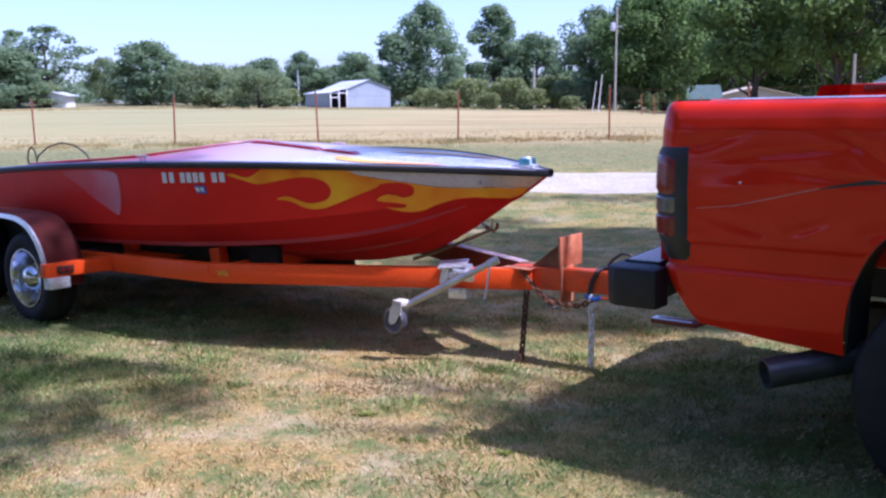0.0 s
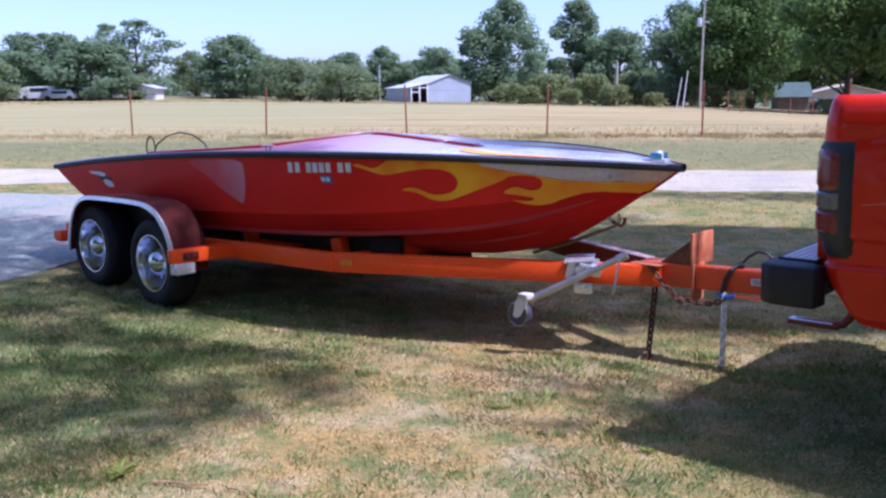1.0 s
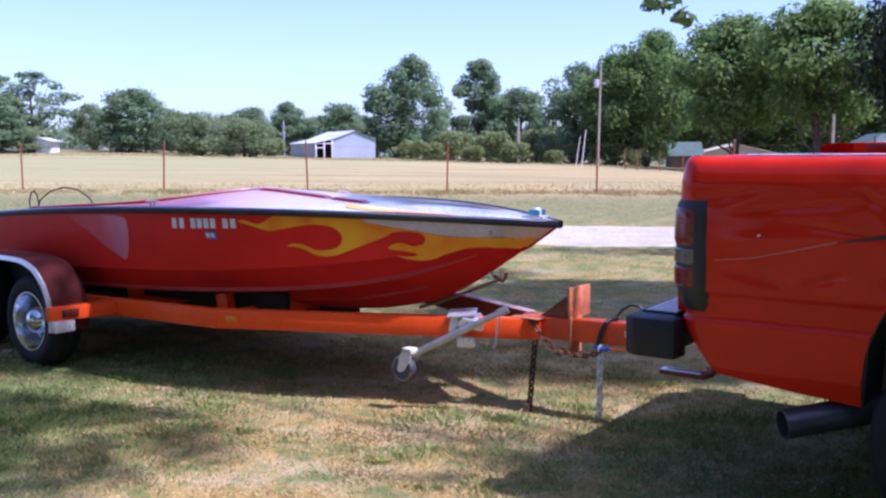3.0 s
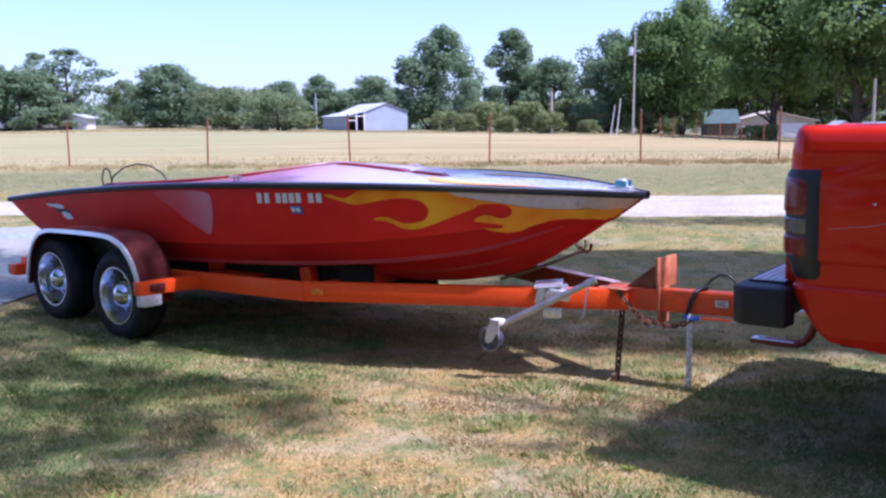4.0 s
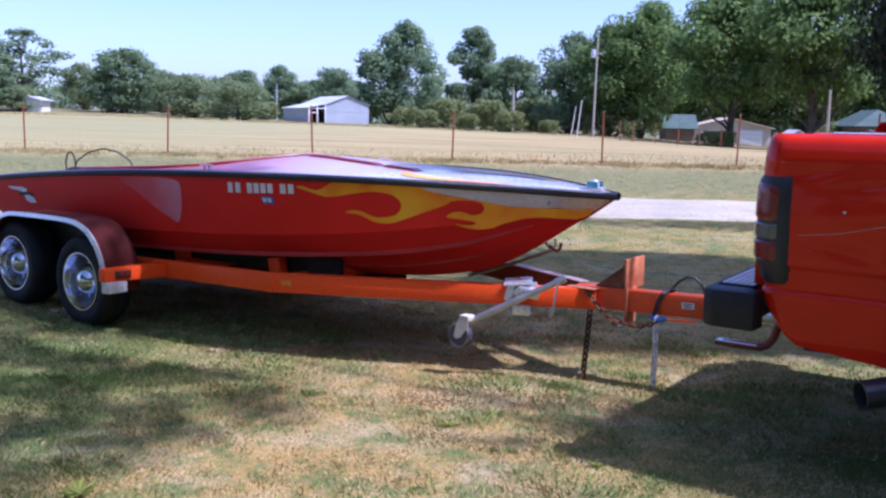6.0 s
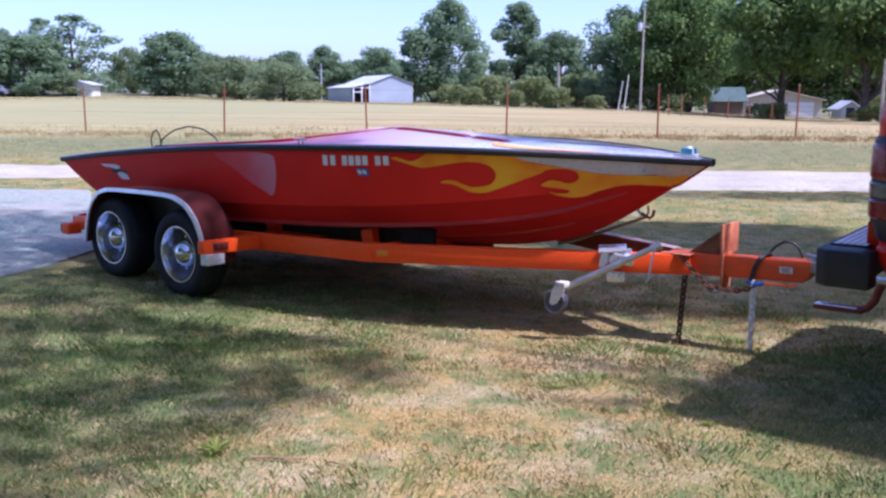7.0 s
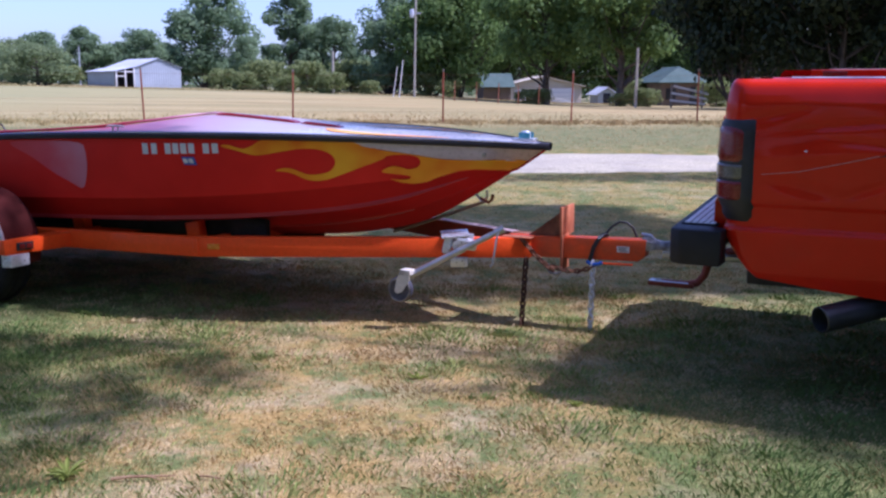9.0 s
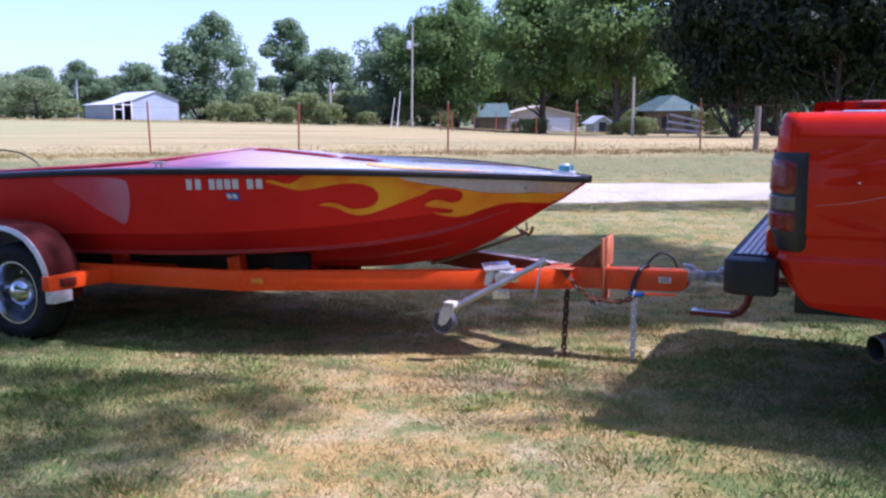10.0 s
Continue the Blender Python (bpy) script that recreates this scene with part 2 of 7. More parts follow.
def ground_material():
    m, t, b = nodes_of("dry_summer_grass")
    co = t.nodes.new("ShaderNodeTexCoord")
    sp = t.nodes.new("ShaderNodeSeparateXYZ")
    t.links.new(co.outputs["Object"], sp.inputs[0])
    patch, mid, fine = noise_out(t, 0.9, 5, 0.6), noise_out(t, 3.4, 9, 0.74), noise_out(t, 70, 6, 0.85)
    tuft = noise_out(t, 16, 6, 0.7)
    straw = ramp(t, fine, [(0.36, (0.125, 0.086, 0.023)), (0.5, (0.348, 0.228, 0.070)), (0.64, (0.615, 0.460, 0.180))])
    thatch = ramp(t, fine, [(0.36, (0.15, 0.116, 0.052)), (0.5, (0.390, 0.305, 0.155)), (0.64, (0.650, 0.545, 0.320))])
    green = ramp(t, fine, [(0.36, (0.036, 0.060, 0.012)), (0.5, (0.092, 0.132, 0.034)), (0.64, (0.205, 0.255, 0.080))])
    soil = (0.24, 0.178, 0.092)
    broken = t.nodes.new("ShaderNodeMath")
    broken.operation = "MULTIPLY_ADD"
    broken.inputs[1].default_value = 0.45
    t.links.new(fine, broken.inputs[0])
    t.links.new(mid, broken.inputs[2])
    straw = mixed(t, ramp(t, noise_out(t, 1.4, 6, 0.7), [(0.46, (0, 0, 0)), (0.60, (0.9,) * 3)]), straw, thatch)
    lawn = mixed(t, ramp(t, broken.outputs[0], [(0.71, (0, 0, 0)), (0.81, (0.9,) * 3)]), straw, green)
    lawn = mixed(t, ramp(t, tuft, [(0.57, (0, 0, 0)), (0.68, (0.6,) * 3)]), lawn, green)
    lawn = mixed(t, ramp(t, patch, [(0.50, (0, 0, 0)), (0.72, (0.6,) * 3)]), lawn, green)
    lawn = mixed(t, ramp(t, tuft, [(0.34, (0.8,) * 3), (0.44, (0, 0, 0))]), lawn, soil)
    # greener grass kept to where the tree's shade falls
    shady = t.nodes.new("ShaderNodeMapRange")
    shady.inputs["From Min"].default_value, shady.inputs["From Max"].default_value = -2.3, -3.4
    wide = t.nodes.new("ShaderNodeMath")
    wide.operation = "MULTIPLY_ADD"
    wide.inputs[1].default_value, wide.inputs[2].default_value = 2.4, -1.2
    t.links.new(tuft, wide.inputs[0])
    across = t.nodes.new("ShaderNodeMath")
    t.links.new(sp.outputs["X"], across.inputs[0])
    t.links.new(wide.outputs[0], across.inputs[1])
    t.links.new(across.outputs[0], shady.inputs["Value"])
    bare = t.nodes.new("ShaderNodeMapRange")
    bare.inputs["From Min"].default_value, bare.inputs["From Max"].default_value = 9.0, 8.2
    bare.inputs["To Max"].default_value = 0.75
    t.links.new(sp.outputs["Y"], bare.inputs["Value"])
    lawn = mixed(t, mixed(t, 1.0, shady.outputs[0], bare.outputs[0], "MULTIPLY"), lawn, green)
    # greener grass beside the truck, its darker tone also deepens the truck's shadow
    lush_shadow = t.nodes.new("ShaderNodeMapRange")
    lush_shadow.inputs["From Min"].default_value, lush_shadow.inputs["From Max"].default_value = -0.15, 1.2
    edge_in = t.nodes.new("ShaderNodeMath")
    edge_in.operation = "MULTIPLY_ADD"
    edge_in.inputs[1].default_value = -0.55
    t.links.new(sp.outputs["Y"], edge_in.inputs[0])
    t.links.new(across.outputs[0], edge_in.inputs[2])
    offset = t.nodes.new("ShaderNodeMath")
    offset.inputs[1].default_value = 4.0
    t.links.new(edge_in.outputs[0], offset.inputs[0])
    t.links.new(offset.outputs[0], lush_shadow.inputs["Value"])
    lawn = mixed(t, mixed(t, 1.0, lush_shadow.outputs[0], (0.85, 0.85, 0.85), "MULTIPLY"), lawn, green)
    # beyond the lane the lawn is greener, past the fence the hay field is cut and pale
    hay_n = noise_out(t, 0.25, 5, 0.6, stretch=(0.25, 1.6, 1))
    hay = ramp(t, hay_n, [(0.28, (0.232, 0.180, 0.078)), (0.5, (0.372, 0.287, 0.122)), (0.72, (0.462, 0.360, 0.172))])
    hay = mixed(t, ramp(t, noise_out(t, 0.045, 4, 0.6), [(0.42, (0, 0, 0)), (0.62, (0.7,) * 3)]), hay, (0.245, 0.225, 0.095))
    olive = t.nodes.new("ShaderNodeMapRange")
    olive.inputs["From Min"].default_value, olive.inputs["From Max"].default_value = -3.0, -22.0
    olive.inputs["To Max"].default_value = 0.6
    t.links.new(sp.outputs["X"], olive.inputs["Value"])
    hay = mixed(t, olive.outputs[0], hay, (0.280, 0.280, 0.122))
    hay = mixed(t, 0.5, hay, ramp(t, fine, [(0.3, (0.75,) * 3), (0.7, (1.1,) * 3)]), "MULTIPLY")
    verge = mixed(t, ramp(t, mid, [(0.35, (0, 0, 0)), (0.65, (1, 1, 1))]), (0.235, 0.205, 0.090), (0.105, 0.135, 0.048))

    def band(lo, hi):
        r = t.nodes.new("ShaderNodeMapRange")
        r.inputs["From Min"].default_value, r.inputs["From Max"].default_value = lo, hi
        w = t.nodes.new("ShaderNodeMath")
        w.operation = "MULTIPLY_ADD"
        w.inputs[1].default_value, w.inputs[2].default_value = 2.5, -1.25
        t.links.new(patch, w.inputs[0])
        a = t.nodes.new("ShaderNodeMath")
        t.links.new(sp.outputs["Y"], a.inputs[0])
        t.links.new(w.outputs[0], a.inputs[1])
        t.links.new(a.outputs[0], r.inputs["Value"])
        return r.outputs[0]

    lawn = mixed(t, band(6.7, 8.0), lawn, mixed(t, 0.06, lawn, green))
    c = mixed(t, band(9.0, 12.0), lawn, mixed(t, 0.28, lawn, green))
    c = mixed(t, band(17.5, 20.0), c, verge)
    c = mixed(t, band(23.5, 27.0), c, hay)
    rough = ramp(t, mid, [(0.3, (0.13, 0.135, 0.060)), (0.7, (0.25, 0.22, 0.105))])
    c = mixed(t, band(84, 90), c, rough)
    t.links.new(c, b.inputs["Base Color"])
    b.inputs["Roughness"].default_value = 0.95
    b.inputs["Specular IOR Level"].default_value = 0.15
    bumped(t, b, fine, 0.4, 0.012)
    return m


def blade_material(name, dry, lush, share, scale=0.9):
    m, t, b = nodes_of(name)
    geo = t.nodes.new("ShaderNodeNewGeometry")
    patch = noise_out(t, scale, 9, 0.74)
    less = t.nodes.new("ShaderNodeMath")
    less.operation = "MULTIPLY_ADD"
    less.inputs[1].default_value = 0.18
    t.links.new(geo.outputs["Random Per Island"], less.inputs[0])
    co = t.nodes.new("ShaderNodeTexCoord")
    sp = t.nodes.new("ShaderNodeSeparateXYZ")
    t.links.new(co.outputs["Object"], sp.inputs[0])
    shady = t.nodes.new("ShaderNodeMapRange")
    shady.inputs["From Min"].default_value, shady.inputs["From Max"].default_value = -2.3, -3.4
    shady.inputs["To Max"].default_value = 0.14
    t.links.new(sp.outputs["X"], shady.inputs["Value"])
    beside = t.nodes.new("ShaderNodeMath")
    beside.operation = "MULTIPLY_ADD"
    beside.inputs[1].default_value = -0.55
    t.links.new(sp.outputs["Y"], beside.inputs[0])
    t.links.new(sp.outputs["X"], beside.inputs[2])
    # greener blades beside the truck, also darkening its shadow
    lush_shadow = t.nodes.new("ShaderNodeMapRange")
    lush_shadow.inputs["From Min"].default_value, lush_shadow.inputs["From Max"].default_value = -4.15, -2.85
    lush_shadow.inputs["To Max"].default_value = 0.24
    t.links.new(beside.outputs[0], lush_shadow.inputs["Value"])
    near_by = t.nodes.new("ShaderNodeMath")
    t.links.new(patch, near_by.inputs[0])
    t.links.new(lush_shadow.outputs[0], near_by.inputs[1])
    both = t.nodes.new("ShaderNodeMath")
    t.links.new(near_by.outputs[0], both.inputs[0])
    t.links.new(shady.outputs[0], both.inputs[1])
    t.links.new(both.outputs[0], less.inputs[2])
    c = ramp(t, less.outputs[0], [(share - 0.17, dry[0]), (share - 0.04, dry[1]), (share + 0.03, lush[0]), (share + 0.16, lush[1])])
    t.links.new(c, b.inputs["Base Color"])
    b.inputs["Roughness"].default_value = 0.8
    b.inputs["Specular IOR Level"].default_value = 0.2
    return m


GROUND = ground_material()
BLADES = blade_material("lawn_blades", ((0.335, 0.222, 0.074), (0.685, 0.540, 0.245)), ((0.205, 0.250, 0.070), (0.098, 0.145, 0.040)), 0.68, 2.4)
TUFT = blade_material("tuft_blades", ((0.42, 0.42, 0.13), (0.31, 0.36, 0.100)), ((0.22, 0.295, 0.072), (0.13, 0.205, 0.050)), 0.60, 1.6)
DEAD = blade_material("dead_blades", ((0.40, 0.285, 0.13), (0.57, 0.435, 0.225)), ((0.54, 0.41, 0.205), (0.45, 0.345, 0.165)), 0.62, 1.6)
WEEDS = blade_material("fence_weeds", ((0.36, 0.255, 0.105), (0.54, 0.42, 0.195)), ((0.42, 0.35, 0.15), (0.32, 0.295, 0.115)), 0.70, 0.5)


def gravel_material(name, low, high, worn=0.75):
    m, t, b = nodes_of(name)
    v = t.nodes.new("ShaderNodeTexVoronoi")
    co = t.nodes.new("ShaderNodeTexCoord")
    t.links.new(co.outputs["Object"], v.inputs["Vector"])
    v.inputs["Scale"].default_value = 38
    big = noise_out(t, 0.8, 4)
    c = ramp(t, v.outputs["Color"], [(0.2, low), (0.8, high)])
    c = mixed(t, ramp(t, big, [(0.35, (0.0,) * 3), (0.7, (0.8,) * 3)]), c, (0.33, 0.29, 0.23))
    c = mixed(t, ramp(t, noise_out(t, 3.0, 5, 0.7, stretch=(0.5, 1.6, 1)), [(0.55, (0.0,) * 3), (0.68, (worn,) * 3)]), c, (0.24, 0.215, 0.13))
    t.links.new(c, b.inputs["Base Color"])
    b.inputs["Roughness"].default_value = 0.9
    bumped(t, b, v.outputs["Distance"], 0.6, 0.01)
    return m


GRAVEL = gravel_material("limestone_gravel", (0.34, 0.305, 0.20), (0.55, 0.495, 0.33))
# the lane's gravel again, darkened for the tree shade on the pad
SHADEGRAVEL = gravel_material("shaded_pad_gravel", (0.175, 0.210, 0.170), (0.320, 0.372, 0.295), 0.2)


# ---- building helpers ----
def thing(name, m, label, category, group="", kind=""):
    ob = new(name)
    ob.matrix_world = m
    ob.empty_display_size = 0.2
    return tagged(ob, label, category, group, kind)


def put_mesh(name, me, material, parent=None, label=""):
    ob = new(name, me)
    for m in material if isinstance(material, (list, tuple)) else (material,):
        me.materials.append(m)
    if parent:
        ob.parent = parent
    return tagged(ob, label)


def part(name, bm, material, parent=None, label="", smooth=35):
    me = bpy.data.meshes.new(name)
    bm.normal_update()
    bm.to_mesh(me)
    bm.free()
    if smooth:
        me.shade_smooth()
        me.set_sharp_from_angle(angle=radians(smooth))
    return put_mesh(name, me, material, parent, label)


def box(bm, lo, hi, bevel=0.0, m=None, seg=2):
    r = bmesh.ops.create_cube(bm, size=1.0)
    vs = r["verts"]
    for v in vs:
        v.co = Vector([lo[k] + (v.co[k] + 0.5) * (hi[k] - lo[k]) for k in range(3)])
    if bevel:
        es = list({e for v in vs for e in v.link_edges})
        r = bmesh.ops.bevel(bm, geom=es, offset=bevel, segments=seg, affect="EDGES", profile=0.5)
        vs = r["verts"]
    if m is not None:
        bmesh.ops.transform(bm, matrix=m, verts=list({v for v in vs}))
    return bm


def beam(bm, a, b, wide, tall, bevel=0.006):
    """A square tube from a to b, upright sides."""
    a, b = Vector(a), Vector(b)
    d = b - a
    x = d.normalized()
    y = Vector((0, 0, 1)).cross(x).normalized()
    z = x.cross(y)
    m = Matrix((x, y, z)).transposed().to_4x4()
    m.translation = (a + b) / 2
    n = d.length / 2
    return box(bm, (-n, -wide / 2, -tall / 2), (n, wide / 2, tall / 2), bevel, m)


def sweep(bm, pts, radius, sides=10, cap=True, closed=False):
    """A round bar along points; radius a number or one for each point."""
    pts = [Vector(p) for p in pts]
    n = len(pts)
    rs = radius if isinstance(radius, (list, tuple)) else [radius] * n
    up, rings = None, []
    for k, p in enumerate(pts):
        a, b = pts[(k - 1) % n if closed else max(k - 1, 0)], pts[(k + 1) % n if closed else min(k + 1, n - 1)]
        d = (b - a).normalized()
        if up is None:
            up = Vector((0, 0, 1)) if abs(d.z) < 0.9 else Vector((0, 1, 0))
        side = d.cross(up).normalized()
        up = side.cross(d).normalized()
        rings.append([bm.verts.new(p + rs[k] * (math.cos(q) * side + math.sin(q) * up)) for q in (2 * math.pi * j / sides for j in range(sides))])
    for k in range(n if closed else n - 1):
        r0, r1 = rings[k], rings[(k + 1) % n]
        for j in range(sides):
            bm.faces.new((r0[j], r0[(j + 1) % sides], r1[(j + 1) % sides], r1[j]))
    if cap and not closed:
        bm.faces.new(rings[0][::-1])
        bm.faces.new(rings[-1])
    return bm


def lathe(bm, profile, sides=32, axis="Y", m=None, cap=True):
    """Turns (radius, offset) pairs round an axis."""
    rings = []
    for r, o in profile:
        ring = []
        for j in range(sides):
            q = 2 * math.pi * j / sides
            c, s = r * math.cos(q), r * math.sin(q)
            p = Vector((c, o, s)) if axis == "Y" else Vector((c, s, o))
            ring.append(bm.verts.new(m @ p if m else p))
        rings.append(ring)
    for a, b in zip(rings, rings[1:]):
        for j in range(sides):
            bm.faces.new((a[j], a[(j + 1) % sides], b[(j + 1) % sides], b[j]))
    for ring, (r, _) in ((rings[0], profile[0]), (rings[-1], profile[-1])):
        if cap and r > 1e-4:
            bm.faces.new(ring)
    bmesh.ops.remove_doubles(bm, verts=bm.verts, dist=1e-5)
    bmesh.ops.recalc_face_normals(bm, faces=bm.faces)
    return bm


def grid_mesh(rows, bm=None, mat=None, closed=False):
    """Faces between rows of points of equal count; mat(i, j) gives a face's material slot."""
    bm = bm or bmesh.new()
    vs = [[bm.verts.new(p) for p in row] for row in rows]
    for i in range(len(vs) - 1):
        cols = len(vs[i])
        for j in range(cols if closed else cols - 1):
            f = bm.faces.new((vs[i][j], vs[i][(j + 1) % cols], vs[i + 1][(j + 1) % cols], vs[i + 1][j]))
            if mat:
                f.material_index = mat(i, j)
    return bm


def thick(bm, depth):
    bmesh.ops.recalc_face_normals(bm, faces=bm.faces)
    bmesh.ops.solidify(bm, geom=bm.faces, thickness=depth)
    return bm


def prism(bm, outline, depth, to):
    """Closes an outline of 2D points into a slab; to(a, b, c) gives the place."""
    top = [bm.verts.new(to(a, b, 0)) for a, b in outline]
    low = [bm.verts.new(to(a, b, depth)) for a, b in outline]
    n = len(outline)
    bm.faces.new(top)
    bm.faces.new(low[::-1])
    for j in range(n):
        bm.faces.new((top[j], low[j], low[(j + 1) % n], top[(j + 1) % n]))
    bmesh.ops.recalc_face_normals(bm, faces=bm.faces)
    return bm


def smooth_line(table, wide=41):
    """A gentle curve through (x, y) pairs; wide (odd) rounds its corners."""
    xs, ys = np.array(table, float).T
    fine = np.linspace(xs[0], xs[-1], 400)
    raw = np.interp(fine, xs, ys)
    k = np.hanning(wide)
    k /= k.sum()
    pad = np.pad(raw, wide // 2, mode="reflect", reflect_type="odd")
    sm = np.convolve(pad, k, "valid")
    return lambda x: float(np.interp(x, fine, sm))


def flat_mesh(name, verts, faces):
    me = bpy.data.meshes.new(name)
    me.from_pydata(verts, [], faces)
    me.update()
    return me


# ---- ground ----
def step(a, b, x):
    q = np.clip((x - a) / (b - a), 0, 1)
    return q * q * (3 - 2 * q)


def ground_z(x, y):
    x, y = np.asarray(x, float), np.asarray(y, float)
    az = np.degrees(np.arctan2(x + 0.75, np.maximum(y - 2.2, 0.5)))
    edge = np.interp(az, [-60, -40, -28, -16, -10, 0, 10, 20, 40], [1.60, 1.58, 1.48, 0.98, 0.78, 0.38, -0.34, -0.46, -0.47])
    rise = np.interp(az, [-60, -30, -22, -16, -10, 0, 10, 40], [0.85, 0.85, 0.65, 0.05, 0.04, 0.02, -0.8, -0.7])
    near = 0.42 * step(7.5, 27, y) + (edge - 0.42) * step(27, 92, y) + rise * step(92, 125, y)
    wob = 0.015 * np.sin(1.3 * x + 0.7 * y) * np.sin(0.9 * y - 0.4 * x) * step(0, 3, np.abs(y - 7.5))
    pad = 0.085 * step(-3.0, -5.0, x) * step(5.5, 7.5, y) * step(24, 15, y)
    return near + wob + pad - 0.02 * step(7.5, 3, y)


def spaced(lo, hi, start, growth):
    out, d, x = [0.0], start, 0.0
    while x < max(abs(lo), hi):
        x += d
        d *= growth
        out.append(x)
    return sorted({-v for v in out if v <= abs(lo)} | {v for v in out if v <= hi})


def build_ground():
    xs = [v - 2 for v in spaced(-900, 900, 0.25, 1.07)]
    ys = [v + 6 for v in spaced(-200, 1800, 0.25, 1.06)]
    X, Y = np.meshgrid(xs, ys)
    Z = ground_z(X, Y)
    nx = len(xs)
    verts = np.stack([X, Y, Z], -1).reshape(-1, 3).tolist()
    faces = [(j * nx + i, j * nx + i + 1, (j + 1) * nx + i + 1, (j + 1) * nx + i) for j in range(len(ys) - 1) for i in range(nx - 1)]
    me = flat_mesh("ground", verts, faces)
    me.shade_smooth()
    tagged(put_mesh("ground", me, GROUND), "dry patchy lawn running into a cut hay field", "ground", kind="structure")


build_ground()


def lane(name, edge_low, edge_high, x0, x1, mat, label):
    rows = []
    for x in np.arange(x0, x1, 0.2):
        w = 0.22 * noise.noise((x * 1.1, 3.1, 0)) + 0.09 * noise.noise((x * 6, 1.1, 0))
        w2 = 0.22 * noise.noise((x * 0.9, 9.1, 0)) + 0.09 * noise.noise((x * 6, 5.1, 0))
        lo, hi = edge_low(x) + w, edge_high(x) + w2
        if hi - lo < 0.02:
            continue
        rows.append([(x, y, float(ground_z(x, y)) + 0.014 - 0.012 * (abs(2 * k / 12 - 1) ** 6)) for k, y in enumerate(np.linspace(lo, hi, 13))])
    bm = grid_mesh(rows)
    bmesh.ops.recalc_face_normals(bm, faces=bm.faces)
    if bm.faces[:][0].normal.z < 0:
        bmesh.ops.reverse_faces(bm, faces=bm.faces)
    tagged(part(name, bm, mat), label, "driveway", kind="structure")


lane("gravel_lane", lambda x: 15.5 - 0.10 * max(-x - 2, 0), lambda x: 18.0 - 0.13 * max(-x - 2, 0), -60, 60, GRAVEL, "pale limestone gravel lane across the grass")
lane("gravel_pad", lambda x: 8.9 + 5.5 * (x + 5.35) if x > -5.6 else 7.5 - 0.9 * min(-5.6 - x, 4.0), lambda x: 13.6 if x < -8 else 13.6 - 1.35 * (x + 8), -30, -5.0, SHADEGRAVEL, "gravel parking pad beside the lane")


# ---- trailer, boat and truck share one line ----
RIG = pose(-0.188, 7.319, 0, 0, 0, -28.5)


def L(s, h, z):
    """A place s behind the coupler, h towards the near side, z up, along the rig's line."""
    return Vector((-s, -h, z))


# ---- boat ----
BOW, STERN = 0.39, 5.70
KNUCKLE = smooth_line([(0.39, 0.945), (0.7, 0.905), (1.1, 0.85), (1.45, 0.80), (1.8, 0.76), (2.2, 0.73), (2.7, 0.70), (3.8, 0.655), (5.8, 0.60)])
CHINE = smooth_line([(0.39, 0.935), (0.75, 0.875), (0.86, 0.84), (1.0, 0.785), (1.2, 0.73), (1.5, 0.675), (1.83, 0.64), (2.22, 0.612), (2.68, 0.585), (3.8, 0.54), (5.8, 0.50)])
KEEL = smooth_line([(0.39, 1.02), (0.6, 0.876), (0.8, 0.75), (0.97, 0.643), (1.2, 0.535), (1.65, 0.445), (2.14, 0.405), (3.0, 0.37), (5.8, 0.36)])


def half_beam(s):
    q = min(max((s - BOW) / 2.9, 0), 1)
    return 0.92 * (1 - (1 - q) ** 2.4) - 0.06 * max((s - 3.5) / 2.2, 0) ** 2 + 0.012


def sheer(s):
    return 1.088 - 0.055 * ((2 - s) / 1.6) ** 2 if s < 2 else 1.088 - 0.20 * ((s - 2) / 3.7) ** 2


def section(s):
    """Half section from sheer to keel: (h, z) corners."""
    k = math.exp(-(s - BOW) / 0.6)
    hb, zk = half_beam(s), KEEL(s)
    z1 = max(KNUCKLE(s), zk + 0.004)
    z2 = max(min(CHINE(s), z1 - 0.004), zk + 0.002)
    h1 = hb * (0.94 - 0.36 * k)
    h2 = hb * (0.84 - 0.44 * k)
    near = min(max((z1 - zk) / 0.08, 0), 1)
    return [(hb, sheer(s)), (h1 * near, z1), (h2 * near, z2), (0.0, zk)]


def side_h(s, z):
    pts = section(s)
    hs_, zs_ = [p[0] for p in pts][::-1], [p[1] for p in pts][::-1]
    bulge = 0.012 * math.sin(math.pi * min(max((z - pts[1][1]) / max(pts[0][1] - pts[1][1], 0.01), 0), 1))
    return float(np.interp(z, zs_, hs_)) + bulge


def raked(s, z):
    """The transom leans aft: the deck runs further back than the chine."""
    if s <= 4.4:
        return s
    end = STERN - (0.885 - z) * 1.75
    return 4.4 + (s - 4.4) * (end - 4.4) / (STERN - 4.4)


def hull_row(s, side):
    pts = section(s)
    out = []
    for (h0, z0), (h1, z1), n in zip(pts, pts[1:], (9, 4, 7)):
        for j in range(n):
            z = z0 + (z1 - z0) * j / n
            h = side_h(s, z) if n == 9 else h0 + (h1 - h0) * j / n
            strake = 0.012 if n == 7 and j == 3 else 0.0
            out.append(L(raked(s, z), side * h, z - strake))
    out.append(L(raked(s, pts[-1][1]), 0, pts[-1][1]))
    return out


boat = thing("speedboat", RIG, "red open speedboat with yellow flame paint, resting on an orange trailer", "boat")
stations = [BOW + (STERN - BOW) * (k / 90) ** 1.25 for k in range(91)]


